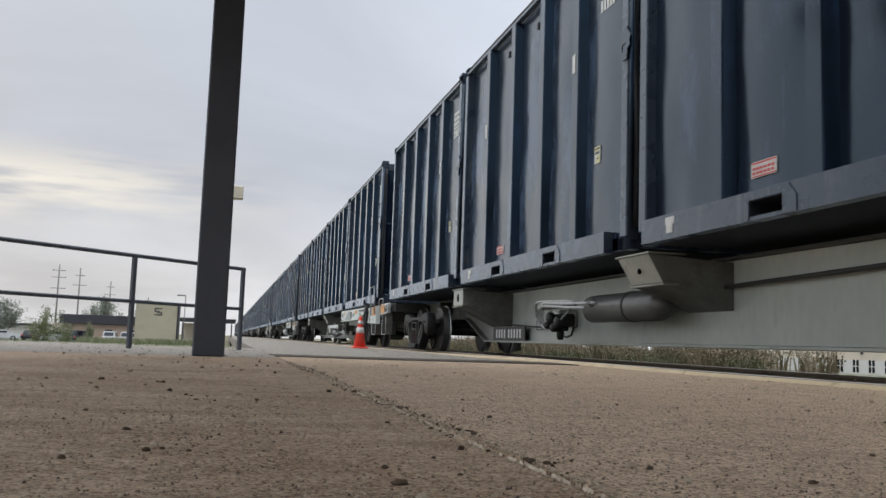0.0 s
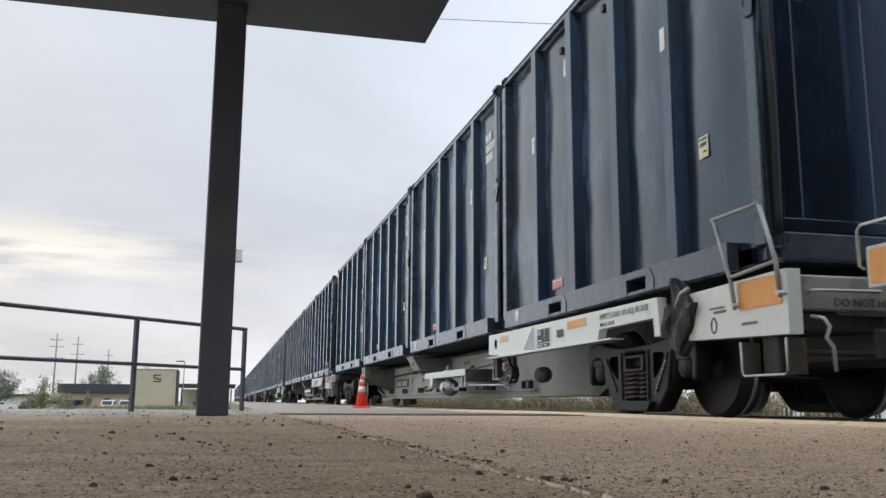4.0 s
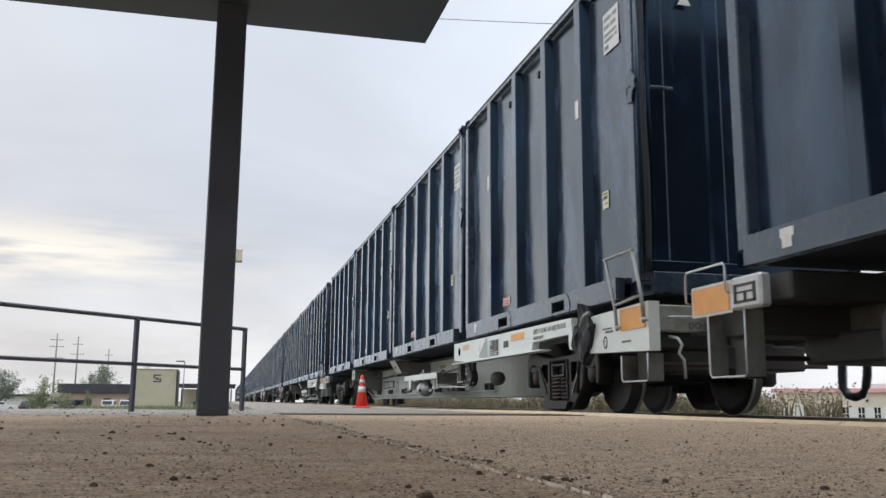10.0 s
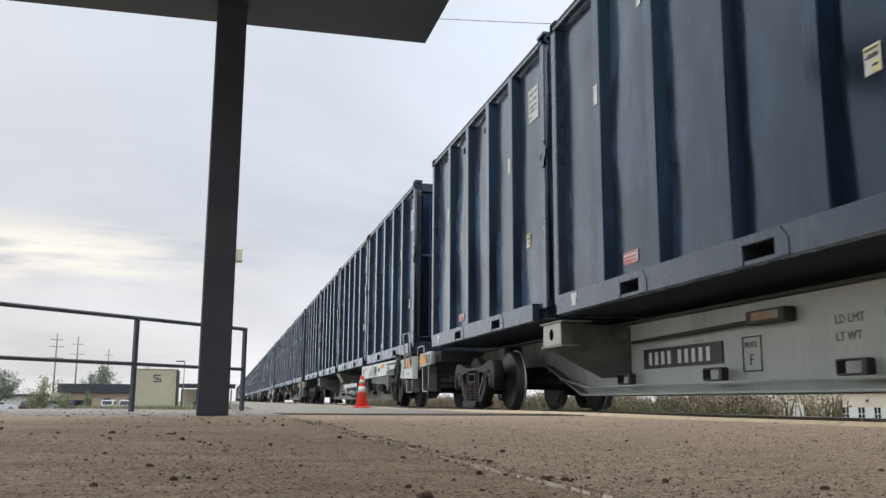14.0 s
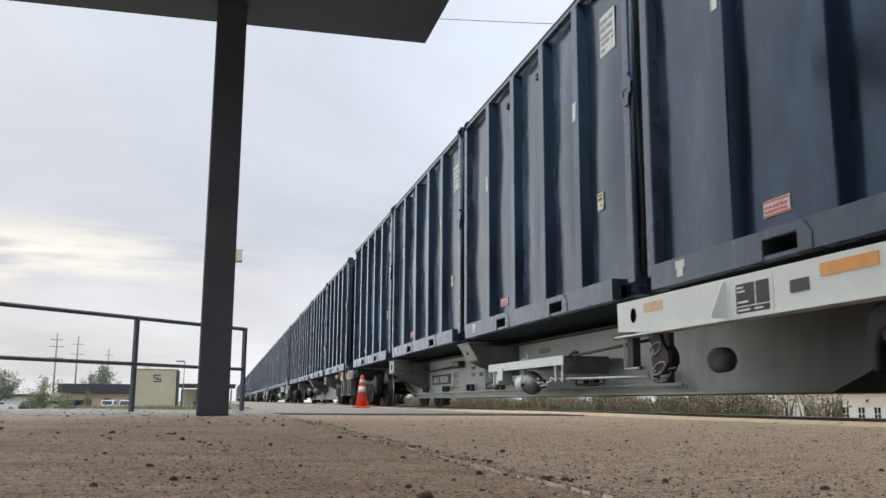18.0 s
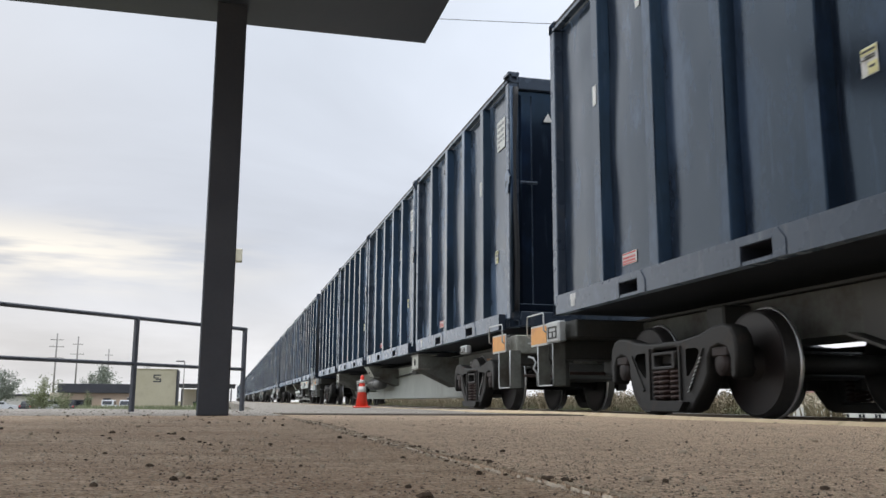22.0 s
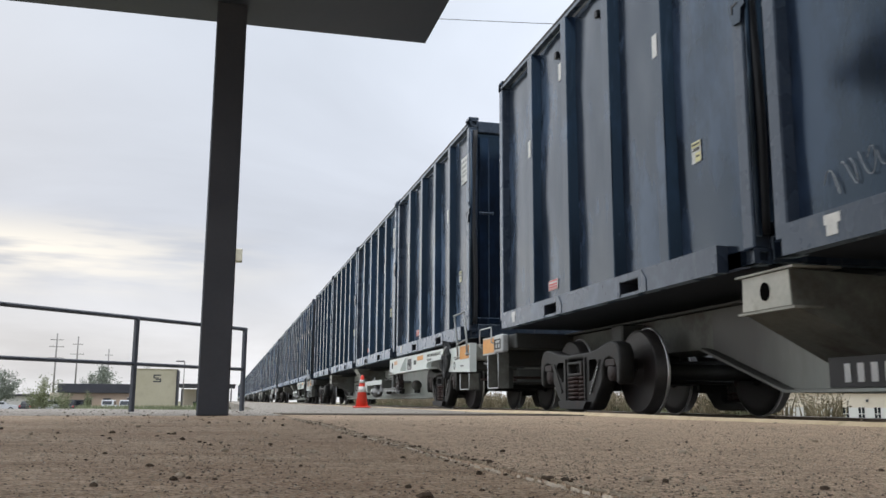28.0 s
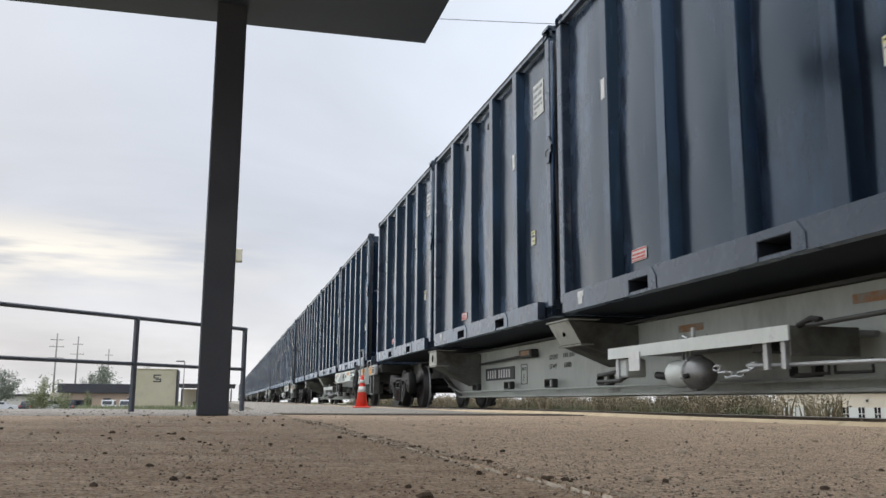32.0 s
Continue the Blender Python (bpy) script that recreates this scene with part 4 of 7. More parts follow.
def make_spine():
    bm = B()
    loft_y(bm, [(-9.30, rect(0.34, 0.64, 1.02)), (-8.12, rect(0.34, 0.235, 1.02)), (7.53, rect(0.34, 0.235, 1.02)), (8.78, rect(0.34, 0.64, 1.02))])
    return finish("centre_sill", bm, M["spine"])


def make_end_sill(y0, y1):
    """The sill's shallow end over a truck, wheel dirt and shade both in its colour."""
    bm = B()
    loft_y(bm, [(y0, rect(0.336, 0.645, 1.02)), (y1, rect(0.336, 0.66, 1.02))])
    return finish("end_sill", bm, M["shaded_grime"])


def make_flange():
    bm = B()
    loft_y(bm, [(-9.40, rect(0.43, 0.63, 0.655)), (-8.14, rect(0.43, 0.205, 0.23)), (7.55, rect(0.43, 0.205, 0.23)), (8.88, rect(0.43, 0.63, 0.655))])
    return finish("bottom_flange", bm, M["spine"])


def make_top_flange():
    bm = B()
    box(bm, -0.42, 0.42, -13.1, 13.45, 1.024, 1.05)
    return finish("top_flange", bm, M["spine_dark"])


def bracket_mesh(slant):
    """A tapered cross bearer from the centre sill out to its end plate, on the -x side."""
    bm = B()
    x0, x1 = -0.345, -1.17
    lean = 0.15 if slant else 0.0
    w_top, w_bot = (0.33, 0.33) if slant else (0.295, 0.31)
    low = 0.55 if slant else 0.42
    inner = [(-0.42, low), (0.42, low), (0.42, 1.0), (-0.42, 1.0)]
    outer = [(-w_bot, 0.79), (w_bot, 0.79), (w_top, 1.05), (-w_top, 1.05)]
    a = [bm.verts.new((x0, y, z)) for y, z in inner]
    b = [bm.verts.new((x1 + (lean if z < 0.9 else 0), y, z)) for y, z in outer]
    for k in range(4):
        bm.faces.new((a[k], a[(k + 1) % 4], b[(k + 1) % 4], b[k]))
    bm.faces.new(b)
    # the shade under the container is put into the bearer's dark paint
    return finish("cross_bearer", bm, M["shaded_grime"])


def bearer_end(slant):
    """The pale plate that closes a bearer's outer end."""
    bm = B()
    w_top, w_bot = (0.32, 0.32) if slant else (0.285, 0.30)
    lean = 0.15 if slant else 0.0
    lo = [(-1.175 + lean, -w_bot, 0.795), (-1.175 + lean, w_bot, 0.795), (-1.175, w_top, 1.046), (-1.175, -w_top, 1.046)]
    front = [bm.verts.new(v) for v in lo]
    back = [bm.verts.new((x + 0.004, y, z)) for x, y, z in lo]
    bm.faces.new(front)
    bm.faces.new(back[::-1])
    for k in range(4):
        bm.faces.new((front[k], back[k], back[(k + 1) % 4], front[(k + 1) % 4]))
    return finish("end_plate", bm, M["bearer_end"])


def bracket_plates(slant):
    bm = B()
    lean = 0.15 if slant else 0.0
    w = 0.35
    box(bm, -1.19, -0.80, -0.36, 0.36, 1.053, 1.07)
    box(bm, -1.185 + lean, -0.95 + lean, -w, w, 0.768, 0.786)
    return finish("bearer_flange", bm, M["bearer"])


def hole_mesh(r):
    bm = B()
    # no opening: a disc on the face, coloured black as the hole's dark
    prism(bm, [(r * math.cos(k * math.pi / 8), 1.25 * r * math.sin(k * math.pi / 8)) for k in range(16)], "x", -0.004, 0.012)
    return finish("lightening_hole", bm, M["void"])


def make_side_frame():
    """One cast truck side frame: humps over the bearing jaws, splayed legs, two windows and the spring opening."""
    half = [(0.30, 0.665), (0.60, 0.695), (0.82, 0.745), (0.98, 0.755), (1.09, 0.725), (1.155, 0.65), (1.175, 0.54), (1.16, 0.33), (1.10, 0.30), (1.075, 0.33), (1.08, 0.47),
            (1.03, 0.555), (0.92, 0.585), (0.80, 0.56), (0.745, 0.49), (0.735, 0.36), (0.68, 0.27), (0.45, 0.055), (0.34, 0.03)]
    outline = half + [(-y, z) for y, z in half[::-1]]
    window = [(0.36, 0.585), (0.39, 0.605), (0.56, 0.605), (0.625, 0.575), (0.63, 0.52), (0.56, 0.43), (0.44, 0.335), (0.385, 0.32), (0.36, 0.35)]
    bm = plate([outline, window, [(-y, z) for y, z in window], rounded(-0.255, 0.255, 0.13, 0.605, 0.05)], 0.085, 0.022)
    # the spring seat stands out, ribs run down the legs
    prism(bm, [(-0.42, 0.125), (-0.34, 0.045), (0.34, 0.045), (0.42, 0.125), (0.34, 0.135), (-0.34, 0.135)], "x", -0.15, 0.06)
    for s in (-1, 1):
        prism(bm, [(s * 0.30, 0.615), (s * 0.275, 0.615), (s * 0.275, 0.14), (s * 0.30, 0.14)], "x", -0.105, 0.07)
        prism(bm, [(s * 0.69, 0.57), (s * 0.66, 0.57), (s * 0.41, 0.24), (s * 0.44, 0.22)], "x", -0.10, 0.07)
    return finish("side_frame", bm, M["truck"])


def bolster_end_mesh():
    return finish("bolster_end", plate([rounded(-0.215, 0.215, 0.415, 0.575, 0.025), rounded(-0.165, 0.165, 0.445, 0.545, 0.015)], 0.06, 0.008), M["truck"])


def cast_marks():
    """Small pale cast figures down one leg, as plain bars."""
    bm = B()
    for k in range(9):
        y, z = -0.655 + 0.026 * k, 0.50 - 0.034 * k
        prism(bm, [(y - 0.022, z + 0.004), (y + 0.010, z - 0.008), (y + 0.022, z - 0.022), (y - 0.008, z - 0.012)], "x", -0.006, 0.0)
    return finish("cast_mark", bm, M["iron"])


def spring_mesh():
    bm = B()
    for cy, r in ((-0.16, 0.072), (0.16, 0.072), (0.0, 0.072)):
        pts = []
        turns, per = 6, 12
        for k in range(turns * per + 1):
            a = 2 * math.pi * k / per
            pts.append((r * math.cos(a) - (0.03 if cy == 0 else 0.0), cy + r * math.sin(a), 0.145 + 0.265 * k / (turns * per)))
        tube(bm, pts, 0.0165, 5)
    return finish("spring_nest", bm, M["spring"])


def wheelset_meshes():
    """One wheel on the -x end of its axle, its worn rim, and the axle."""
    r, half = 0.44, 0.775
    face, tread, axle = B(), B(), B()
    prof = [(-half - 0.05, 0.0), (-half - 0.05, 0.13), (-half + 0.035, 0.17), (-half + 0.045, 0.335), (-half + 0.002, 0.352), (-half, 0.423)]
    back = [(-half + 0.145, 0.35), (-half + 0.10, 0.33), (-half + 0.08, 0.14), (-half + 0.16, 0.13), (-half + 0.17, 0.085)]
    lathe(face, prof + [(-half + 0.01, 0.41), (-half + 0.14, 0.41)] + back, (0, 0, 0), "x", 40)
    for k in range(3):
        a = 2 * math.pi * k / 3 + 0.4
        y, z = 0.1 * math.cos(a), 0.1 * math.sin(a)
        box(face, -half - 0.062, -half - 0.045, y - 0.014, y + 0.014, z - 0.014, z + 0.014)
    box(face, -half + 0.030, -half + 0.050, -0.07, 0.07, 0.24, 0.28)
    lathe(tread, [(-half, 0.423), (-half + 0.006, r - 0.003), (-half + 0.10, r + 0.001), (-half + 0.112, r + 0.022), (-half + 0.130, r + 0.026),
                  (-half + 0.143, r + 0.012), (-half + 0.145, 0.35)], (0, 0, 0), "x", 40)
    tube(axle, [(-0.98, 0, 0), (0.98, 0, 0)], 0.085, 14)
    shine = B()
    lathe(shine, [(-half + 0.108, r + 0.018), (-half + 0.117, r + 0.029), (-half + 0.130, r + 0.029), (-half + 0.140, r + 0.018)], (0, 0, 0), "x", 40)
    lathe(face, [(-half - 0.002, 0.404), (-half - 0.006, 0.411), (-half - 0.006, 0.420), (-half + 0.001, 0.426)], (0, 0, 0), "x", 40)
    return finish("wheel", face, M["wheel"]), finish("tyre_rim", tread, M["tread"]), finish("axle", axle, M["truck"]), finish("flange", shine, M["shine"])


F_MESH = dict(
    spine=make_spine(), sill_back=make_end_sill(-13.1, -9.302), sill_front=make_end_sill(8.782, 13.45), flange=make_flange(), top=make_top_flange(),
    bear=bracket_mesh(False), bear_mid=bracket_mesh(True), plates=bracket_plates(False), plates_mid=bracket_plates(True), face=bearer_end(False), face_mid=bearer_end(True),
    hole=hole_mesh(0.055), guide=finish("pipe_guide", plate([rounded(-0.34, 0.0, 0.325, 0.450, 0.02), rounded(-0.285, -0.018, 0.341, 0.434, 0.012)], 0.04, 0.004), M["spine_dark"]), slot=hole_mesh(0.03), frame=make_side_frame(), spring=spring_mesh(), bolster_end=bolster_end_mesh(), mark=cast_marks(),
    bolster=finish("bolster", slab(-1.02, 1.02, -0.20, 0.20, 0.455, 0.60, 0.02), M["truck"]),
    adapter=finish("bearing_cap", (lambda bm: (lathe(bm, [(-0.085, 0.0), (-0.085, 0.055), (-0.078, 0.07), (-0.07, 0.075), (-0.07, 0.105), (0.06, 0.105)], (0, 0, 0), "x", 18), box(bm, -0.09, 0.08, -0.12, 0.12, 0.05, 0.13, 0.012), bm)[2])(B()), M["bearing"]),
    brake=finish("brake_beam", (lambda bm: (tube(bm, [(-0.8, 0, 0), (0.8, 0, 0)], 0.035, 8), box(bm, -0.86, -0.66, -0.03, 0.05, -0.12, 0.12, 0.01), box(bm, 0.66, 0.86, -0.03, 0.05, -0.12, 0.12, 0.01), bm)[3])(B()), M["truck"]),
)
WHEEL, RIM, AXLE, FLANGE = wheelset_meshes()


def truck(car, y):
    t = part("truck", slab(-0.16, 0.16, -0.16, 0.16, 0.56, 0.66, 0.02), M["truck"], car, "dark cast steel two-axle truck", at=(0, y, 0))
    for sx in (-1, 1):
        f = part("side_frame", F_MESH["frame"], None, t, at=(sx * 1.0, 0, 0))
        if sx > 0:
            f.rotation_euler = (0, 0, math.pi)
        part("cast_mark", F_MESH["mark"], None, f, "worn pale cast figures", at=(-0.102, 0, 0))
        part("bolster_end", F_MESH["bolster_end"], None, t, at=(sx * 1.05, 0, 0))
        part("spring_nest", F_MESH["spring"], None, t, "rusty coil springs", at=(sx * 1.03, 0, 0))
        for sy in (-1, 1):
            b = part("bearing_cap", F_MESH["adapter"], None, t, "rusty bearing", at=(sx * 0.99, sy * 0.915, 0.44))
            if sx > 0:
                b.rotation_euler = (0, 0, math.pi)
    part("bolster", F_MESH["bolster"], None, t)
    for sy in (-1, 1):
        part("brake_beam", F_MESH["brake"], None, t, at=(0, sy * 0.36, 0.36))
    sets = []
    for sy in (-1, 1):
        # the turning wheelset hangs on the car itself, so that its wheels can be its parts
        w = part("wheelset", AXLE, None, car, "steel axle with two wheels", at=(0, y + sy * 0.935, 0.44))
        for turn in (0.0, math.pi):
            part("wheel", WHEEL, None, w).rotation_euler = (0, 0, turn)
            part("tyre_rim", RIM, None, w, "dark worn tread").rotation_euler = (0, 0, turn)
            part("flange", FLANGE, None, w, "bright polished flange").rotation_euler = (0, 0, turn)
        sets.append(w)
    return sets




def characters(n, gap_after, size_y, size_z):
    """Plain upright bars, one for each character, from +y towards -y."""
    out, y = [], 0.0
    for k in range(n):
        out.append((y - 0.66 * size_y, y, 0.0, size_z))
        y -= size_y * 1.36 + (size_y * 0.8 if k == gap_after else 0)
    return out


def step_iron(car, y0, y1, z0, z1, x=-1.2, deep=0.15):
    """A stirrup step bent from flat strap, with a bright outer edge."""
    bm = B()
    lo, hi = min(y0, y1), max(y0, y1)
    for a, b, c, d in ((lo, lo + 0.011, z0 + 0.0115, z1), (hi - 0.011, hi, z0 + 0.0115, z1), (lo, hi, z0, z0 + 0.011)):
        box(bm, x, x + deep, a, b, c, d)
    step = part("sill_step", bm, M["shaded_grime"], car, "grey flat steel step")
    e = x - 0.004
    part("step_edge", bar([(e, lo, z1), (e, lo, z0 + 0.03), (e, lo + 0.03, z0), (e, hi - 0.03, z0), (e, hi, z0 + 0.03), (e, hi, z1)], 0.0085, 7), M["iron"], step,
         "bright outer edge")


def corner_board(car, s):
    """The orange reflector board with its grab iron at one corner; s is the end (+1 or -1)."""
    x = -1.30
    near, far = (12.93, 13.52) if s > 0 else (-12.46, -13.07)
    lo, hi = min(near, far), max(near, far)
    b = part("reflector_board", slab(x - 0.012, x, lo, hi, 0.785, 1.035, 0.006), M["iron"], car, "pale metal corner board")
    part("reflector", slab(x - 0.018, x - 0.0125, lo + 0.03, hi - 0.03, 0.81, 1.012), M["orange"], b, "orange reflective panel")
    part("grab_iron", bar([(x - 0.03, far, 0.90), (x - 0.06, far, 0.92), (x - 0.06, far, 1.13), (x - 0.06, far - 0.03 * s, 1.16),
                           (x - 0.06, near + 0.03 * s, 1.16), (x - 0.06, near, 1.13), (x - 0.06, near, 0.95), (x - 0.03, near, 0.93)], 0.010, 7), M["iron"], car,
         "galvanised grab iron")
    return b


def plate_box(car, y0, y1, z0, z1, x=-1.19):
    f = part("bracket_box", slab(x - 0.05, x + 0.05, y0, y1, z0, z1, 0.02), M["iron"], car, "pale metal bracket box")
    w, h = y1 - y0, z1 - z0
    for a, b, c, d in ((0.15, 0.85, 0.68, 0.76), (0.15, 0.85, 0.18, 0.26), (0.15, 0.22, 0.2, 0.7), (0.78, 0.85, 0.2, 0.7), (0.46, 0.52, 0.2, 0.5), (0.2, 0.8, 0.48, 0.53)):
        part("bracket_rib", slab(x - 0.058, x - 0.0505, y0 + w * a, y0 + w * b, z0 + h * c, z0 + h * d), M["spine_dark"], f)


def end_gear(car, s, plain=True):
    """End sill, coupler, hose and cut lever at one end of a car."""
    y = 13.42 if s > 0 else -13.22

    def o(v):
        return y + v * s
    lo, hi = sorted((o(-0.55), o(-0.10)))
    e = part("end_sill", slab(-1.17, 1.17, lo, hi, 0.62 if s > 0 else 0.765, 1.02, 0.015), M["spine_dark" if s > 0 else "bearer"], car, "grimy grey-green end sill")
    if s < 0:
        # dark slab that gives the recess under the sill its shadow
        part("lower_beam", slab(-1.15, 1.15, lo + 0.06, hi, 0.62, 0.762, 0.012), M["spine_dark"], car)
        for text, size, z in (("DO NOT HUMP", 0.085, 0.80),):
            w = words(text, size, M["ink"], e, (-0.80, lo - 0.003, z))
            w.rotation_euler = (0, 0, math.pi / 2)
        part("stencil_line", slab(-0.78, -0.30, lo - 0.004, lo - 0.001, 0.735, 0.762), M["ink"], e)
    part("draft_sill", slab(-0.45, 0.45, *sorted((o(-1.6), o(-0.12))), 0.42, 0.655, 0.02), M["spine_dark"], car)
    part("cross_rod", bar([(-1.05, o(-0.16), 0.47), (0.7, o(-0.16), 0.47)], 0.022, 7), M["spring"], car, "rusty cross rod")
    lo, hi = sorted((o(-0.45), o(-0.25)))
    part("corner_stanchion", slab(-1.16, -1.02, lo, hi, 0.30, 0.60, 0.012), M["spine_dark"], car)
    bm = B()
    box(bm, -0.13, 0.13, *sorted((o(-0.2), o(0.30))), 0.68, 0.86, 0.02)
    box(bm, -0.20, 0.16, *sorted((o(0.25), o(0.56))), 0.63, 0.91, 0.04)
    box(bm, 0.05, 0.20, *sorted((o(0.45), o(0.74))), 0.64, 0.90, 0.03)
    part("coupler", bm, M["truck"], car, "rusty knuckle coupler")
    part("cut_lever", bar([(-1.02, o(-0.06), 0.72), (-0.98, o(0.02), 0.70), (-0.95, o(0.04), 0.64), (-0.99, o(0.05), 0.56), (-0.94, o(0.05), 0.50), (-0.93, o(0.05), 0.33)] if s < 0 else
                          [(-1.0, o(-0.02), 0.72), (-0.5, o(0.06), 0.70), (-0.1, o(0.16), 0.78)], 0.014, 7), M["iron"], car)
    part("grab_bar", bar([(-1.0, o(-0.10), 0.90), (-1.0, o(-0.04), 0.90), (-0.45, o(-0.04), 0.91), (-0.45, o(-0.10), 0.91)], 0.012, 7), M["iron"], car)
    pts = [(0.53, o(0.02), 0.71), (0.52, o(0.20), 0.67), (0.51, o(0.295), 0.60), (0.50, o(0.325), 0.50), (0.49, o(0.325), 0.37), (0.48, o(0.34), 0.27), (0.48, o(0.40), 0.195),
           (0.48, o(0.488), 0.175)]
    part("air_hose", bar(pts, 0.038, 9), M["seal"], car, "black rubber air hose")
    part("hose_chain", bar([(0.52, o(0.34), 0.66), (0.51, o(0.36), 0.45), (0.48, o(0.38), 0.22)], 0.010, 6), M["iron"], car)


def valve_gear(car):
    """Control valve with its looped pipes and the round reservoir behind a middle bracket."""
    x = -0.78
    tank = part("reservoir", (lambda bm: (lathe(bm, [(-1.10, 0.0), (-1.08, 0.10), (-0.98, 0.162), (0.66, 0.162), (0.75, 0.10), (0.77, 0.0)], (x + 0.10, 1.42, 0.62), "y", 24), bm)[1])(B()),
                M["tank"], car, "silver air reservoir")
    part("tank_strap", (lambda bm: (lathe(bm, [(-0.025, 0.168), (0.025, 0.168), (0.025, 0.158), (-0.025, 0.158)], (x + 0.10, 1.02, 0.62), "y", 24), bm)[1])(B()), M["spine_dark"], tank)
    v = part("control_valve", (lambda bm: (box(bm, x - 0.06, x + 0.12, 2.70, 3.00, 0.42, 0.58, 0.025), bm)[1])(B()), M["truck"], car, "dark cast brake valve")
    for yy, zz, r in ((2.70, 0.47, 0.075), (2.98, 0.53, 0.070), (2.84, 0.40, 0.055), (3.06, 0.43, 0.045)):
        part("valve_cap", (lambda bm: (lathe(bm, [(-0.13, 0.0), (-0.13, 0.6 * r), (-0.11, r), (-0.05, r), (-0.05, 0.7 * r), (0.10, 0.7 * r)], (x - 0.04, yy, zz), "x", 14), bm)[1])(B()), M["truck"], v)
    part("drain_cup", (lambda bm: (lathe(bm, [(-0.12, 0.0), (-0.12, 0.035), (-0.06, 0.05), (0.02, 0.05), (0.02, 0.0)], (x - 0.02, 2.88, 0.37), "z", 12), bm)[1])(B()), M["truck"], v)
    for dy, dz, r in ((0.0, 0.0, 0.019), (0.10, -0.045, 0.017), (0.21, 0.03, 0.017)):
        part("pipe", bar([(x - 0.20, 1.36 + 3.0 * dy, 0.66 + dz), (x - 0.20, 2.2, 0.68 + dz), (x - 0.19, 3.00 + dy, 0.715 + 0.8 * dz), (x - 0.19, 3.10 + dy, 0.70 + dz), (x - 0.18, 3.17 + dy, 0.64 + dz),
                          (x - 0.17, 3.18 + dy, 0.50 + dz), (x - 0.12, 3.12 + 0.6 * dy, 0.44 + dz), (x - 0.04, 3.0, 0.44 + dz)], r, 8), M["iron"], v, "bright bent pipe")
    part("pipe_flange", (lambda bm: (lathe(bm, [(-0.02, 0.0), (-0.02, 0.045), (0.02, 0.045), (0.02, 0.0)], (x - 0.20, 1.50, 0.665), "y", 10), bm)[1])(B()), M["grey"], v)
    part("pipe", bar([(x, 2.90, 0.40), (x, 2.92, 0.31), (x, 2.70, 0.285), (x, 2.55, 0.31), (x, 2.48, 0.42)], 0.013, 6), M["truck"], v)
    part("pipe", bar([(x - 0.10, 2.66, 0.50), (x - 0.14, 2.50, 0.53), (x - 0.12, 2.36, 0.60), (x - 0.08, 2.30, 0.66)], 0.014, 6), M["grey"], v)
    part("branch_pipe", bar([(x, 3.2, 0.36), (-0.50, 3.9, 0.40), (-0.46, 4.6, 0.44), (-0.46, 6.2, 0.50)], 0.014, 6), M["spine_dark"], car)
    part("valve_bracket", slab(-0.62, -0.342, 3.42, 3.66, 0.42, 0.66, 0.02), M["spine"], car)
    part("pull_rod", bar([(-0.46, 4.6, 0.70), (-0.46, 3.2, 0.72)], 0.02, 7), M["spine_dark"], car)


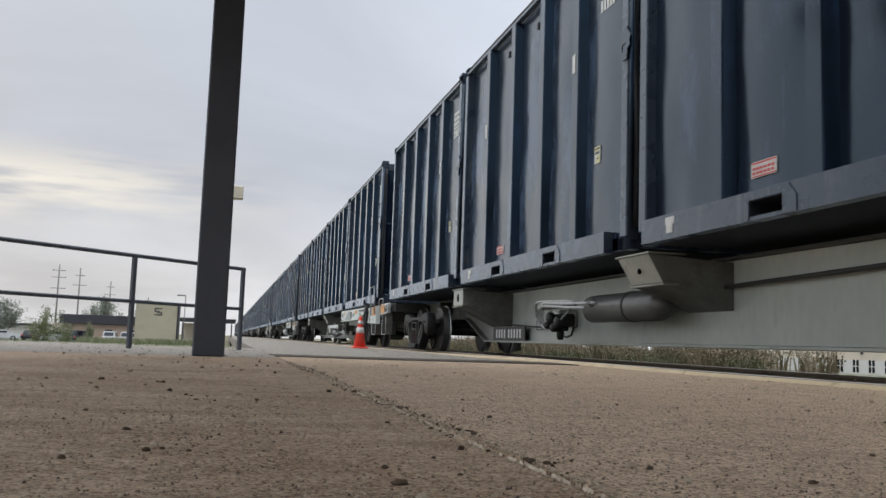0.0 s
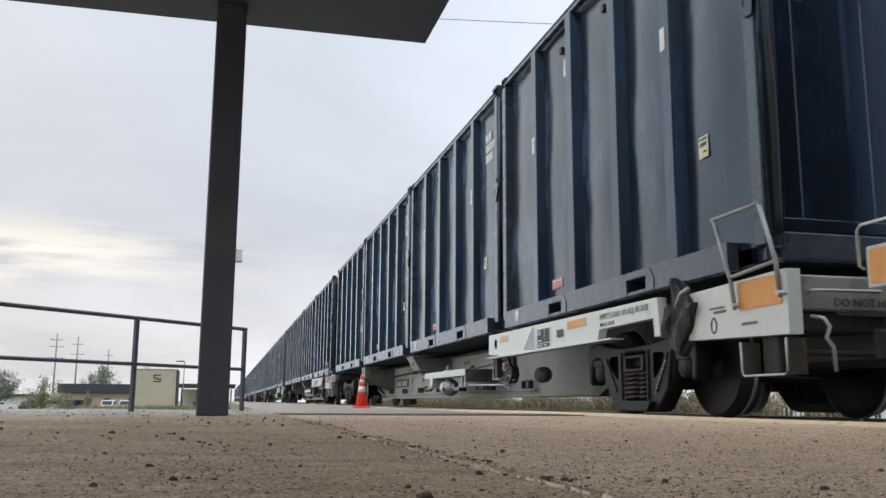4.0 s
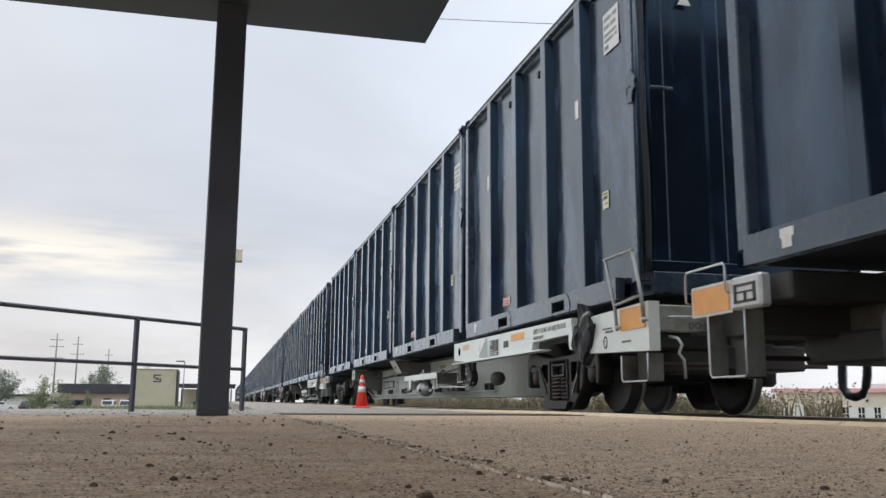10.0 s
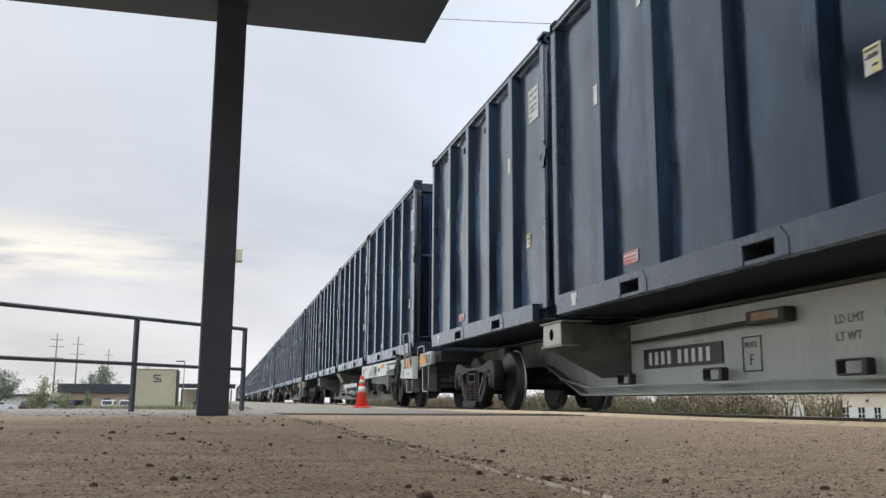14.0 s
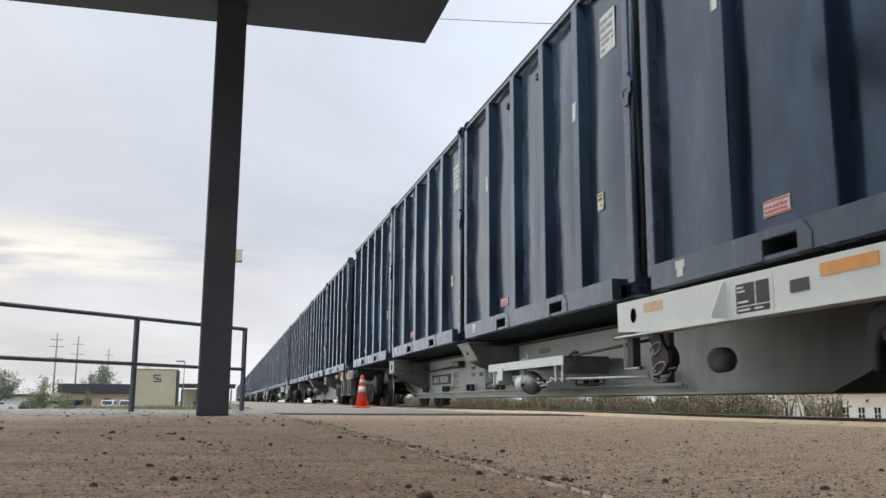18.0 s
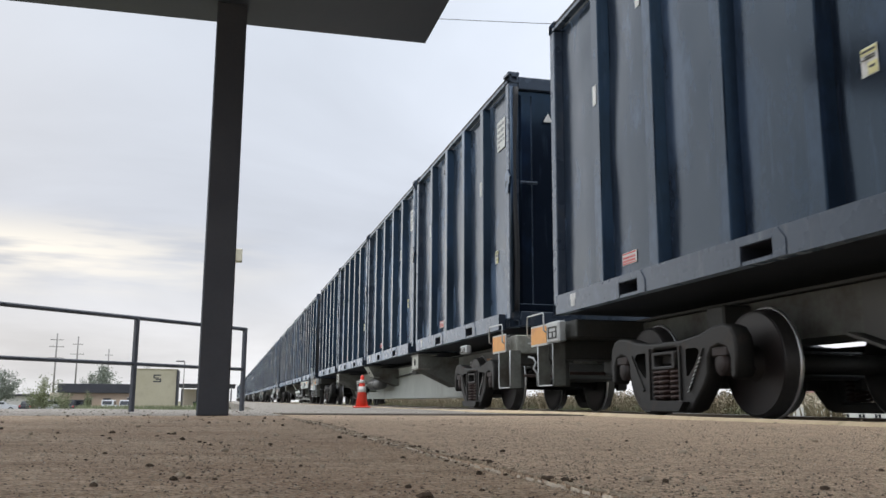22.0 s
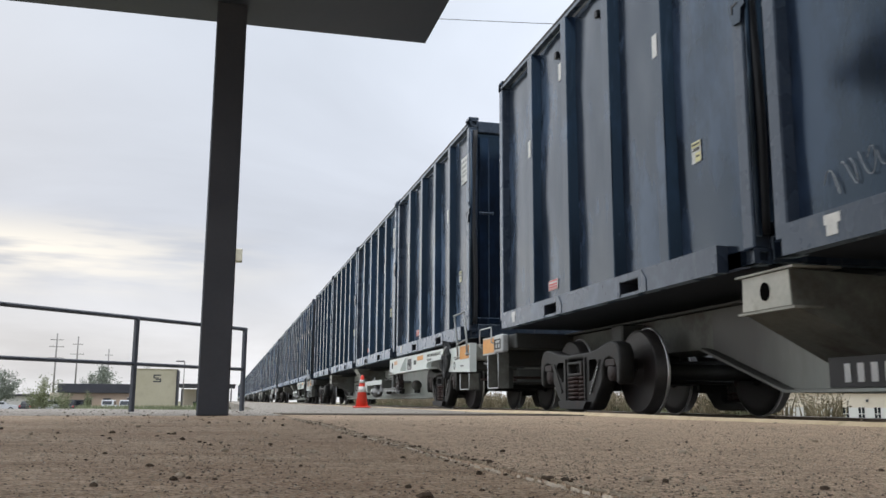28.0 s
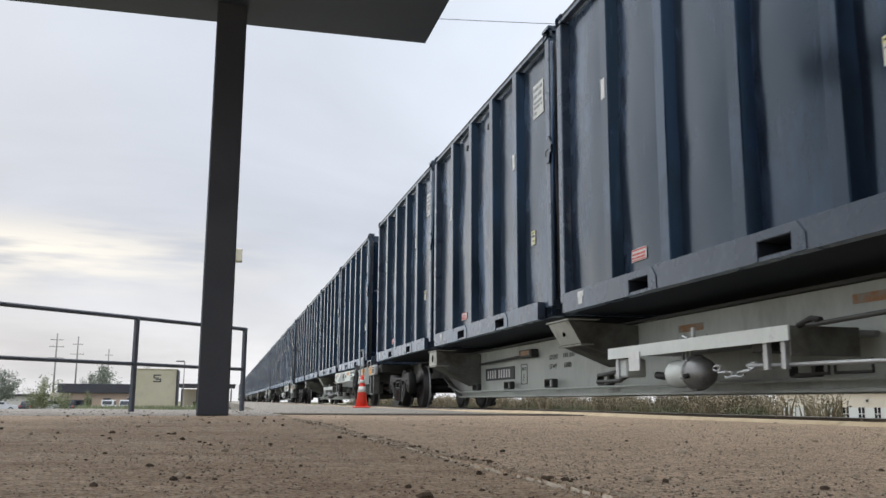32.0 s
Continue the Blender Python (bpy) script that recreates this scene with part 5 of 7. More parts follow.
def brake_platform(car):
    """The pale bracket deck with the brake cylinder, chain and pull rod."""
    before = set(car.children)
    d = part("brake_deck", slab(-1.12, -0.36, -4.34, -1.33, 0.60, 0.645, 0.006), M["grey"], car, "grey steel deck under the sill")
    part("deck_edge", slab(-1.135, -1.121, -4.36, -1.31, 0.555, 0.665), M["sill"], d, "pale deck edge")
    # the end face is in shade, which its darker paint carries
    part("deck_end", slab(-1.118, -0.55, -4.36, -4.345, 0.45, 0.66), M["shaded_grime"], d, "dark deck end plate")
    part("deck_plate", slab(-1.15, -1.136, -2.05, -1.82, 0.42, 0.60), M["white"], d, "pale square plate")
    for y in (-4.24, -4.02, -1.46):
        part("hanger", slab(-1.10, -1.06, y - 0.025, y + 0.025, 0.36, 0.60), M["iron"], d)
    c = part("brake_cylinder", (lambda bm: (lathe(bm, [(-0.20, 0.0), (-0.193, 0.05), (-0.165, 0.09), (-0.11, 0.122), (-0.04, 0.140), (0.0, 0.143), (0.0, 0.156), (0.025, 0.156), (0.025, 0.0)],
                                                          (-0.99, -2.86, 0.375), "y", 28), bm)[1])(B()), M["dome"], car, "domed dark steel end of the brake cylinder")
    part("cylinder_body", (lambda bm: (lathe(bm, [(0.026, 0.0), (0.026, 0.122), (0.38, 0.122), (0.395, 0.10), (0.40, 0.0)], (-0.99, -2.86, 0.375), "y", 28), bm)[1])(B()), M["sill"], c, "pale painted cylinder body")
    part("cylinder_bracket", slab(-1.10, -0.88, -2.84, -2.62, 0.568, 0.598, 0.006), M["sill"], c)
    for y in (-2.80, -2.73, -2.66):
        part("bracket_leg", slab(-1.03, -1.01, y - 0.012, y + 0.012, 0.485, 0.567), M["grey"], c)
    part("pipe_block", slab(-1.06, -0.94, -2.455, -2.40, 0.33, 0.43, 0.012), M["sill"], c)
    part("nozzle", bar([(-1.10, -2.91, 0.35), (-1.16, -2.92, 0.34)], 0.022, 8), M["truck"], c)
    part("slack_hose", bar([(-1.0, -2.39, 0.36), (-1.0, -2.33, 0.37), (-1.0, -2.26, 0.36), (-1.0, -2.12, 0.375)], 0.035, 8), M["truck"], car, "dark brake slack adjuster")
    for k in range(6):
        a = k * math.pi / 3 + 0.3
        part("bolt", bar([(-0.99 + 0.149 * math.cos(a), -2.88, 0.375 + 0.149 * math.sin(a)), (-0.99 + 0.149 * math.cos(a), -2.81, 0.375 + 0.149 * math.sin(a))], 0.010, 6), M["grey"], c)
    part("pin", bar([(-1.08, -2.96, 0.645), (-1.08, -2.96, 0.76)], 0.018, 6), M["iron"], d)
    part("pin", bar([(-1.08, -3.16, 0.645), (-1.08, -3.16, 0.69)], 0.014, 6), M["iron"], d)
    part("hook", bar([(-1.08, -2.72, 0.66), (-1.09, -2.80, 0.69), (-1.09, -2.88, 0.665)], 0.014, 6), M["iron"], d)
    part("under_beam", slab(-1.02, -0.5, -4.0, -3.72, 0.50, 0.598, 0.01), M["spine_dark"], d)
    part("loop_guard", bar([(-0.98, -1.34, 0.44), (-1.0, -0.75, 0.41), (-1.0, -0.72, 0.34), (-1.0, -1.30, 0.34), (-1.0, -1.52, 0.40)], 0.022, 7), M["spine_dark"], car)
    part("slack_box", slab(-1.08, -0.86, -1.62, -1.36, 0.37, 0.55, 0.015), M["sill"], car, "pale box under the deck")
    for y in (-3.95, -4.40):
        part("loop_guard", bar([(-0.80, y, 0.42), (-0.80, y, 0.33), (-0.80, y - 0.38, 0.33), (-0.80, y - 0.38, 0.42)], 0.013, 6), M["spine_dark"], car)
    for k in range(7):
        y, z = -3.28 - 0.085 * k, 0.40 - 0.07 * math.sin(math.pi * k / 6)
        bm = B()
        a = 0.6 if k % 2 else 0.0
        pts = [(-1.06 + 0.024 * math.cos(w) * (1 if k % 2 else 0.3), y + 0.055 * math.sin(w), z + 0.024 * math.cos(w) * (0.3 if k % 2 else 1)) for w in np.linspace(0, 2 * math.pi, 11)]
        tube(bm, pts, 0.010, 5)
        part("chain_link", bm, M["iron"], c)
    part("brake_rod", bar([(-1.06, -3.72, 0.40), (-1.06, -6.40, 0.36)], 0.016, 7), M["iron"], car, "long bright brake rod")
    part("brake_rod", bar([(-1.04, -4.45, 0.655), (-1.04, -6.5, 0.715)], 0.018, 7), M["spine_dark"], car)
    part("lever", bar([(-1.04, -4.35, 0.66), (-1.04, -4.50, 0.70), (-1.04, -4.60, 0.68)], 0.022, 7), M["truck"], car)
    # everything on the deck stands a little behind the middle bracket
    for o in car.children:
        if o not in before:
            o.location.y += 0.06


def pale_sill(car):
    """The long pale side sill over the leading truck with its boards, step and rail (white-ended cars)."""
    x = -1.25
    bm = B()
    prism(bm, [(-6.09, 0.80), (-6.09, 1.075), (-11.34, 1.05), (-11.38, 0.70), (-11.27, 0.70), (-11.25, 0.87), (-10.06, 0.86), (-10.0, 0.745), (-6.64, 0.76)], "x", x, x + 0.09)
    s = part("side_sill", bm, M["sill"], car, "pale grey-white painted side sill")
    part("sill_edge", slab(x - 0.03, x + 0.12, -10.39, -6.06, 0.735, 0.752), M["sill"], s)
    bm = B()
    prism(bm, [(x - 0.001, 0.76), (x - 0.13, 0.76), (x - 0.13, 0.79), (x - 0.02, 1.045), (x - 0.001, 1.045)], "y", -8.045, -8.025)
    part("gusset", bm, M["sill"], s)
    part("lightening_hole", F_MESH["hole"], None, s, at=(x - 0.002, -6.44, 0.93))
    part("reflector", slab(x - 0.004, x - 0.001, -7.02, -6.66, 0.935, 1.02), M["faded_orange"], s, "faded orange reflective strip")
    part("reflector", slab(x - 0.006, x - 0.001, -9.72, -9.18, 0.93, 1.015), M["orange"], s, "orange reflective strip")
    b = part("stencil_board", slab(x - 0.006, x - 0.001, -8.66, -8.16, 0.75, 1.02), M["white"], car, "black stencil panel in a white frame")
    part("panel_face", slab(x - 0.009, x - 0.0065, -8.44, -8.20, 0.83, 0.995), M["black"], b)
    part("panel_face", slab(x - 0.009, x - 0.0065, -8.62, -8.46, 0.83, 0.995), M["black"], b)
    part("panel_face", slab(x - 0.009, x - 0.0065, -8.62, -8.20, 0.775, 0.82), M["black"], b)
    part("lettering", bars([(-8.30, -8.22, 0.96, 0.975), (-8.32, -8.22, 0.93, 0.945), (-8.36, -8.22, 0.85, 0.865), (-8.38, -8.22, 0.79, 0.805), (-8.54, -8.44, 0.79, 0.805)], 0.003),
         M["white"], b, at=(x - 0.009, 0, 0))
    part("data_plate", slab(x - 0.008, x - 0.001, -9.06, -8.86, 0.86, 0.945), M["ink"], s, "dark data plate")
    words("EMPTY LOAD 1/4 ADJ. BLOCK", 0.083, M["faint"], s, (x - 0.003, -10.08, 0.955))
    words("40% E/L VALVE", 0.056, M["faint"], s, (x - 0.003, -10.08, 0.885))
    # end section
    x = -1.28
    bm = B()
    prism(bm, [(-11.95, 0.62), (-11.95, 1.0), (-13.29, 1.03), (-13.29, 0.58)], "x", x - 0.01, x + 0.10)
    e = part("end_section", bm, M["sill"], car, "pale grey-white end section")
    part("reflector", slab(x - 0.018, x - 0.011, -13.235, -12.71, 0.795, 1.0), M["orange"], e, "orange reflective panel")
    part("lettering", bars([(-12.53, -12.35, 0.80, 0.82), (-12.51, -12.29, 0.835, 0.85), (-12.93, -12.73, 0.68, 0.70)], 0.003), M["faint"], e, at=(x - 0.011, 0, 0))
    part("round_mark", bar([(x - 0.010, -12.345 + 0.038 * math.cos(w), 0.71 + 0.058 * math.sin(w)) for w in np.linspace(0, 6.283, 15)], 0.008, 5), M["ink"], e, "small round black mark")
    for foot, knee, head in (((-12.71, 0.80), (-12.67, 1.02), (-12.47, 1.525)), ((-13.27, 0.83), (-13.24, 1.09), (-13.08, 1.525))):
        part("rail_leg", bar([(x - 0.05, *foot), (x - 0.05, *knee), (x - 0.05, *head)], 0.017, 7), M["grey"], car)
        part("rail_bolt", bar([(x - 0.075, foot[0], foot[1] + 0.03), (x, foot[0], foot[1] + 0.03)], 0.02, 6), M["iron"], car)
    part("hand_rail", bar([(x - 0.05, -12.44, 1.527), (x - 0.05, -13.10, 1.527)], 0.015, 7), M["grey"], car)
    part("hand_rail", bar([(x - 0.05, -12.66, 1.045), (x - 0.05, -13.24, 1.085)], 0.014, 7), M["grey"], car)
    step_iron(car, -12.69, -13.24, 0.312, 0.56, x)
    # hand brake: dark ratchet housing, lever and hanging chain
    bm = B()
    prism(bm, [(-11.61, 0.66), (-11.66, 0.90), (-11.73, 1.00), (-11.80, 1.14), (-11.89, 1.12), (-11.99, 0.98), (-12.11, 0.92), (-12.05, 0.74), (-11.95, 0.60), (-11.83, 0.52), (-11.73, 0.60)], "x", x - 0.07, x + 0.05)
    bmesh.ops.triangulate(bm, faces=list(bm.faces))
    bmesh.ops.subdivide_edges(bm, edges=list(bm.edges), cuts=3, use_grid_fill=True)
    for v in bm.verts:
        v.co += Vector(noise.noise_vector(v.co * 7.0)) * 0.05 + Vector(noise.noise_vector(v.co * 19.0)) * 0.015
    h = part("hand_brake", bm, M["seal"], car, "crumpled black cover over the hand brake")
    part("brake_lever", bar([(x - 0.10, -11.90, 0.90), (x - 0.11, -12.02, 1.0), (x - 0.11, -12.15, 1.03)], 0.013, 7), M["iron"], h)
    part("brake_pipe", bar([(x - 0.01, -11.70, 0.70), (x - 0.02, -11.66, 0.55), (x + 0.02, -11.52, 0.22)], 0.018, 7), M["truck"], car)
    # sheave under the sill where the chain runs
    x = -1.20
    bm = B()
    prism(bm, [(-6.62, 0.79), (-6.74, 0.81), (-6.84, 0.75), (-6.88, 0.63), (-7.01, 0.56), (-7.02, 0.46), (-6.92, 0.37), (-6.78, 0.36), (-6.67, 0.44), (-6.66, 0.53), (-6.76, 0.60), (-6.69, 0.66), (-6.61, 0.70)], "x", x + 0.0, x + 0.11)
    bmesh.ops.bevel(bm, geom=list(bm.edges), offset=0.02, segments=2, affect="EDGES")
    sh = part("chain_sheave", bm, M["bearing"], car, "rusty chain sheave in its housing")
    for cy, cz, a, b in ((-6.83, 0.765, 0.11, 0.045), (-6.88, 0.60, 0.10, 0.05), (-6.93, 0.42, 0.12, 0.05)):
        part("sheave_strap", bar([(x - 0.008, cy + 0.10 + a * math.cos(w) - 0.25 * b * math.sin(w), cz + b * math.sin(w) - 0.4 * a * math.cos(w) * 0.5) for w in np.linspace(0, 2 * math.pi, 15)], 0.009, 6), M["grey"], sh, "bent grey strap")
    part("sheave_arm", slab(x + 0.03, x + 0.10, -6.94, -6.84, 0.60, 0.80, 0.012), M["spine_dark"], sh)
    part("hanger_leg", slab(x + 0.02, x + 0.10, -6.26, -6.14, 0.45, 0.78), M["spine_dark"], car)
    part("hanger_leg", bar([(x + 0.01, -6.10, 0.78), (x + 0.01, -6.10, 0.44), (x + 0.01, -6.40, 0.44)], 0.012, 6), M["iron"], car)
    ch = part("chain", bar([(x + 0.04, -6.30, 0.44), (x + 0.04, -6.40, 0.44)], 0.02, 6), M["truck"], car, "hanging brake chain")
    for k in range(10):
        y, z = -6.42 - 0.062 * k, 0.44 - 0.13 * math.sin(math.pi * k / 9.5)
        pts = [(x + 0.04 + 0.020 * math.cos(w) * (1 if k % 2 else 0.25), y + 0.042 * math.sin(w), z + 0.020 * math.cos(w) * (0.25 if k % 2 else 1)) for w in np.linspace(0, 2 * math.pi, 9)]
        part("chain_link", bar(pts, 0.008, 5), M["grey"], ch)
    part("air_tank", (lambda bm: (lathe(bm, [(-0.13, 0.0), (-0.12, 0.06), (-0.07, 0.105), (0.05, 0.11), (0.12, 0.07), (0.13, 0.0)], (-0.86, -7.30, 0.48), "y", 16), bm)[1])(B()), M["shaded_grime"], car)


def flat_car(white_end):
    c = thing("flat_car", "grey-green spine flat car with a pale leading side sill" if white_end else "grey-green spine flat car with orange corner boards",
              "railway car", group="cars of the train")
    part("centre_sill", F_MESH["spine"], None, c)
    for end in ("sill_back", "sill_front"):
        part("end_sill", F_MESH[end], None, c, "grimy shallow sill end, shade added to its colour")
    part("bottom_flange", F_MESH["flange"], None, c)
    part("top_flange", F_MESH["top"], None, c)
    for y, mid in ((-6.48, False), (0.06, True), (6.63, False)):
        for sx in (-1, 1):
            if white_end and y < -1 and sx < 0:
                continue
            b = part("cross_bearer", F_MESH["bear_mid" if mid else "bear"], None, c, at=(0, y, 0))
            p = part("bearer_flange", F_MESH["plates_mid" if mid else "plates"], None, b)
            part("lightening_hole", F_MESH["slot" if mid else "hole"], None, b, at=(-1.180 + (0.075 if mid else 0), 0, 0.92))
            part("end_plate", F_MESH["face_mid" if mid else "face"], None, b, "pale worn end plate")
            if sx > 0:
                b.rotation_euler = (0, 0, math.pi)
    for y in (-12.6, 12.62):
        part("end_bearer", slab(-1.17, 1.17, y - 0.22, y + 0.22, 0.84, 1.045, 0.015), M["spine_dark"], c)
    for y in (-10.4, 10.4):
        part("body_bolster", slab(-0.62, 0.62, y - 0.15, y + 0.15, 0.77, 1.0, 0.02), M["spine_dark"], c)
    for y0, y1, z in ((-4.6, -4.0, 0.90), (-1.8, -1.3, 0.88), (-9.2, -8.7, 0.86)) if white_end else ((-4.80, -4.36, 0.955), (-9.2, -8.7, 0.86)):
        part("reflector", slab(-0.3440, -0.3405, y0, y1, z - 0.035, z + 0.04), M["rust"], c, "faded orange strip")
    # number board: pale characters on a black plate
    nb = part("number_board", slab(-0.356, -0.343, 4.21, 5.865, 0.495, 0.71) if white_end else slab(-0.447, -0.432, 5.29, 6.94, 0.236, 0.465), M["black"], c, "black plate with pale characters")
    part("lettering", bars(characters(9, 3, 0.105, 0.14)), M["white"], nb, at=(-0.358, 5.725, 0.53) if white_end else (-0.449, 6.76, 0.275))
    part("lettering", bars(characters(6, 2, 0.05, 0.06)), M["faint"], c, "faint stencilled weight line", at=(-0.344, 2.02, 0.745))
    words("LD LMT", 0.10, M["faint"], c, (-0.344, 2.58, 0.735))
    words("LT WT", 0.10, M["faint"], c, (-0.344, 2.58, 0.60))
    words("62000", 0.11, M["faint"], c, (-0.344, 2.00, 0.60))
    pl = part("plate_stencil", (lambda bm: ([box(bm, -0.004, 0, a, b, z0, z1) for a, b, z0, z1 in ((-0.15, 0.15, 0.148, 0.16), (-0.15, 0.15, -0.16, -0.148), (-0.15, -0.138, -0.148, 0.148), (0.138, 0.15, -0.148, 0.148))], bm)[1])(B()),
              M["ink"], c, at=(-0.344, 3.73, 0.56) if white_end else (-0.344, 4.88, 0.56))
    words("PLATE", 0.07, M["ink"], pl, (-0.001, 0.11, 0.06))
    words("F", 0.14, M["ink"], pl, (-0.001, 0.045, -0.10))
    # pipe through its box guides, and the rest on the sill's side
    if white_end:
        for y in (6.30, 4.36, 2.42, 0.52, -1.42, -3.36, -5.30):
            part("pipe_guide", F_MESH["guide"], None, c, at=(-0.45, y, 0))
        part("train_pipe", bar([(-0.47, 8.2, 0.44), (-0.47, 7.2, 0.30), (-0.47, 6.5, 0.305), (-0.47, -5.9, 0.305)], 0.018, 6), M["spine"], c)
        part("pull_rod", bar([(-0.42, 6.0, 0.80), (-0.42, 3.1, 0.845)], 0.022, 7), M["spine_dark"], c)
        g = part("rod_guide", slab(-0.47, -0.344, 3.05, 3.62, 0.80, 0.925, 0.012), M["spine_dark"], c)
        part("reflector", slab(-0.477, -0.471, 3.12, 3.52, 0.835, 0.905), M["rust"], g, "faded orange strip")
    else:
        part("pull_rod", bar([(-0.42, -0.30, 0.77), (-0.42, -3.2, 0.835)], 0.022, 7), M["spine_dark"], c)
        bm = B()
        prism(bm, [(-2.62, 0.79), (-3.30, 0.79), (-3.30, 0.90), (-2.92, 0.92)], "x", -0.47, -0.342)
        part("rod_guide", bm, M["spine_dark"], c)
    sets = truck(c, -10.52 if white_end else -10.59) + truck(c, 10.50)
    # trailing end
    corner_board(c, 1)
    plate_box(c, 12.53, 12.92, 0.795, 1.04, -1.28)
    step_iron(c, 13.29, 12.78, 0.31, 0.80, -1.30)
    end_gear(c, 1)
    end_gear(c, -1)
    if white_end:
        pale_sill(c)
        brake_platform(c)
    else:
        corner_board(c, -1)
        step_iron(c, -13.23, -12.74, 0.305, 0.80, -1.30)
        plate_box(c, -10.77, -10.39, 0.885, 1.02, -1.20)
        valve_gear(c)
        sb = part("stencil_board", slab(-0.352, -0.343, -8.38, -7.77, 0.515, 0.895), M["white"], c, "black stencil panel in a white frame")
        part("panel_face", slab(-0.356, -0.3525, -8.12, -7.80, 0.62, 0.86), M["black"], sb)
        part("panel_face", slab(-0.356, -0.3525, -8.34, -8.15, 0.62, 0.86), M["black"], sb)
        part("panel_face", slab(-0.356, -0.3525, -8.34, -7.80, 0.545, 0.60), M["black"], sb)
        part("lettering", bars([(-7.97, -7.82, 0.80, 0.83), (-8.00, -7.82, 0.75, 0.78), (-7.97, -7.82, 0.65, 0.67), (-8.02, -7.82, 0.56, 0.58)], 0.002), M["white"], sb, at=(-0.356, 0, 0))
    return c, sets


TRAIN = []          # (thing, its place along the train when t = 9 s, height)
WHEELS = []         # (wheelset, its car)
CAR_TWO = -2.527    # centre of the second car when t = 9 s


def scribble():
    """A tangle of sprayed strokes with no letters in it."""
    rnd = random.Random(8)
    bm = B()
    for k in range(9):
        y, top, low = 1.62 - 0.115 * k, 0.91 - 0.018 * k + rnd.gauss(0, 0.02), 0.27 + 0.09 * rnd.random()
        bend, slip = rnd.uniform(-0.07, 0.07), rnd.uniform(-0.10, 0.06)
        tube(bm, [(0, y + bend * math.sin(math.pi * q) + slip * q, top + (low - top) * q) for q in np.linspace(0, 1, 8)], 0.017, 4)
        r, z = 0.06 + 0.05 * rnd.random(), 0.36 + 0.34 * rnd.random()
        tube(bm, [(0, y + r * math.cos(w), z + 1.5 * r * math.sin(w)) for w in np.linspace(rnd.random() * 2, 3.6 + 1.6 * rnd.random(), 10)], 0.015, 4)
        if k % 2:
            tube(bm, [(0, y, top - 0.04), (0, y - 0.07, top - 0.22), (0, y - 0.13, top - 0.02)], 0.015, 4)
    for v in bm.verts:
        v.co.x *= 0.2
    return bm


def pale_scrawl():
    """A few thin looped strokes."""
    bm = B()
    for k in range(4):
        y = 2.62 - 0.17 * k
        tube(bm, [(0, y + 0.055 * math.cos(w) - 0.012 * w, 0.42 + 0.03 * k + 0.09 * math.sin(1.3 * w + k)) for w in np.linspace(0, 5.5, 14)], 0.0035, 4)
    return bm


def build_train(count):
    cars = {True: flat_car(True), False: flat_car(False)}
    boxes = [container(v) for v in range(4)]
    used_car, used_box = set(), set()
    rnd = random.Random(4)
    for n in range(count):
        white = n not in (0, 4, 9, 12)
        at = CAR_TWO + CAR * (n - 1)
        first, sets = cars[white]
        if white in used_car:
            car = copy_thing(first, pose(TRACK, at, 0))
            mine = [o for o in car.children if o.name.split(".")[0] == "wheelset"]
        else:
            car, mine = first, sets
            used_car.add(white)
            car.matrix_basis = pose(TRACK, at, 0)
        TRAIN.append((car, at, 0.0))
        if n == 3:
            part("graffiti", scribble(), M["ink"], car, "black sprayed scribble", at=(-0.344, 0, 0))
        for w in mine:
            WHEELS.append((w, n))
        for k in range(4):
            v = (n * 4 + k + (k == 2)) % 4 if n > 1 else (k + n) % 4
            y = at + (k - 1.5) * STEP
            if v in used_box:
                c = copy_thing(boxes[v], pose(TRACK, y, DECK))
            else:
                c = boxes[v]
                used_box.add(v)
                c.matrix_basis = pose(TRACK, y, DECK)
            TRAIN.append((c, y, DECK))
            if (n, k) == (4, 2):
                part("graffiti", pale_scrawl(), M["grey"], c, "faint pale scrawl", at=(-HALF + 0.085, 0, 0))


build_train(15)

# ---- platform furniture ----


def canopy():
    x0, x1, y0, y1 = CANOPY
    c = tagged(new("canopy"), "dark slate platform canopy on square steel columns", "canopy", kind="structure")
    part("soffit", slab(x0, x1, y0, y1, 3.46, 3.49), M["soffit"], c)
    for n, b in (("fascia", (x0 + 0.012, x0 + 0.06, y0, y1, 3.49, 3.71)), ("fascia", (x1 - 0.06, x1 - 0.012, y0, y1, 3.49, 3.71)),
                 ("fascia", (x0 + 0.06, x1 - 0.06, y1 - 0.06, y1 - 0.012, 3.49, 3.71)), ("fascia", (x0 + 0.06, x1 - 0.06, y0 + 0.012, y0 + 0.06, 3.49, 3.71)),
                 ("roof_sheet", (x0 + 0.05, x1 - 0.05, y0 + 0.05, y1 - 0.05, 3.69, 3.75))):
        part(n, slab(*b), M["soffit"], c)
    for y in (7.40 - 14.5, 7.40):
        bm = B()
        box(bm, -0.218, 0.030, y - 0.12, y + 0.12, -0.01, 3.465, 0.012)
        part("column", bm, M["post"], c, "dark square steel column")
    return c


def railing():
    """It runs slantwise, from the far end towards the camera's left."""
    r = thing("railing", "dark tubular steel railing across the platform end", "railing")
    top, mid = 0.955, 0.480
    for x in (0.0, -1.60, -3.35, -5.2):
        part("post", slab(x - 0.023, x + 0.023, -0.023, 0.023, -0.02, top, 0.006), M["post"], r)
    part("top_rail", bar([(-5.24, 0, top), (0.023, 0, top)], 0.022, 10), M["post"], r)
    part("mid_rail", bar([(-5.2, 0, mid), (0.0, 0, mid)], 0.020, 10), M["post"], r)
    r.matrix_basis = pose(0.193, 10.80, 0, 0, 0, 45.5)
    return r


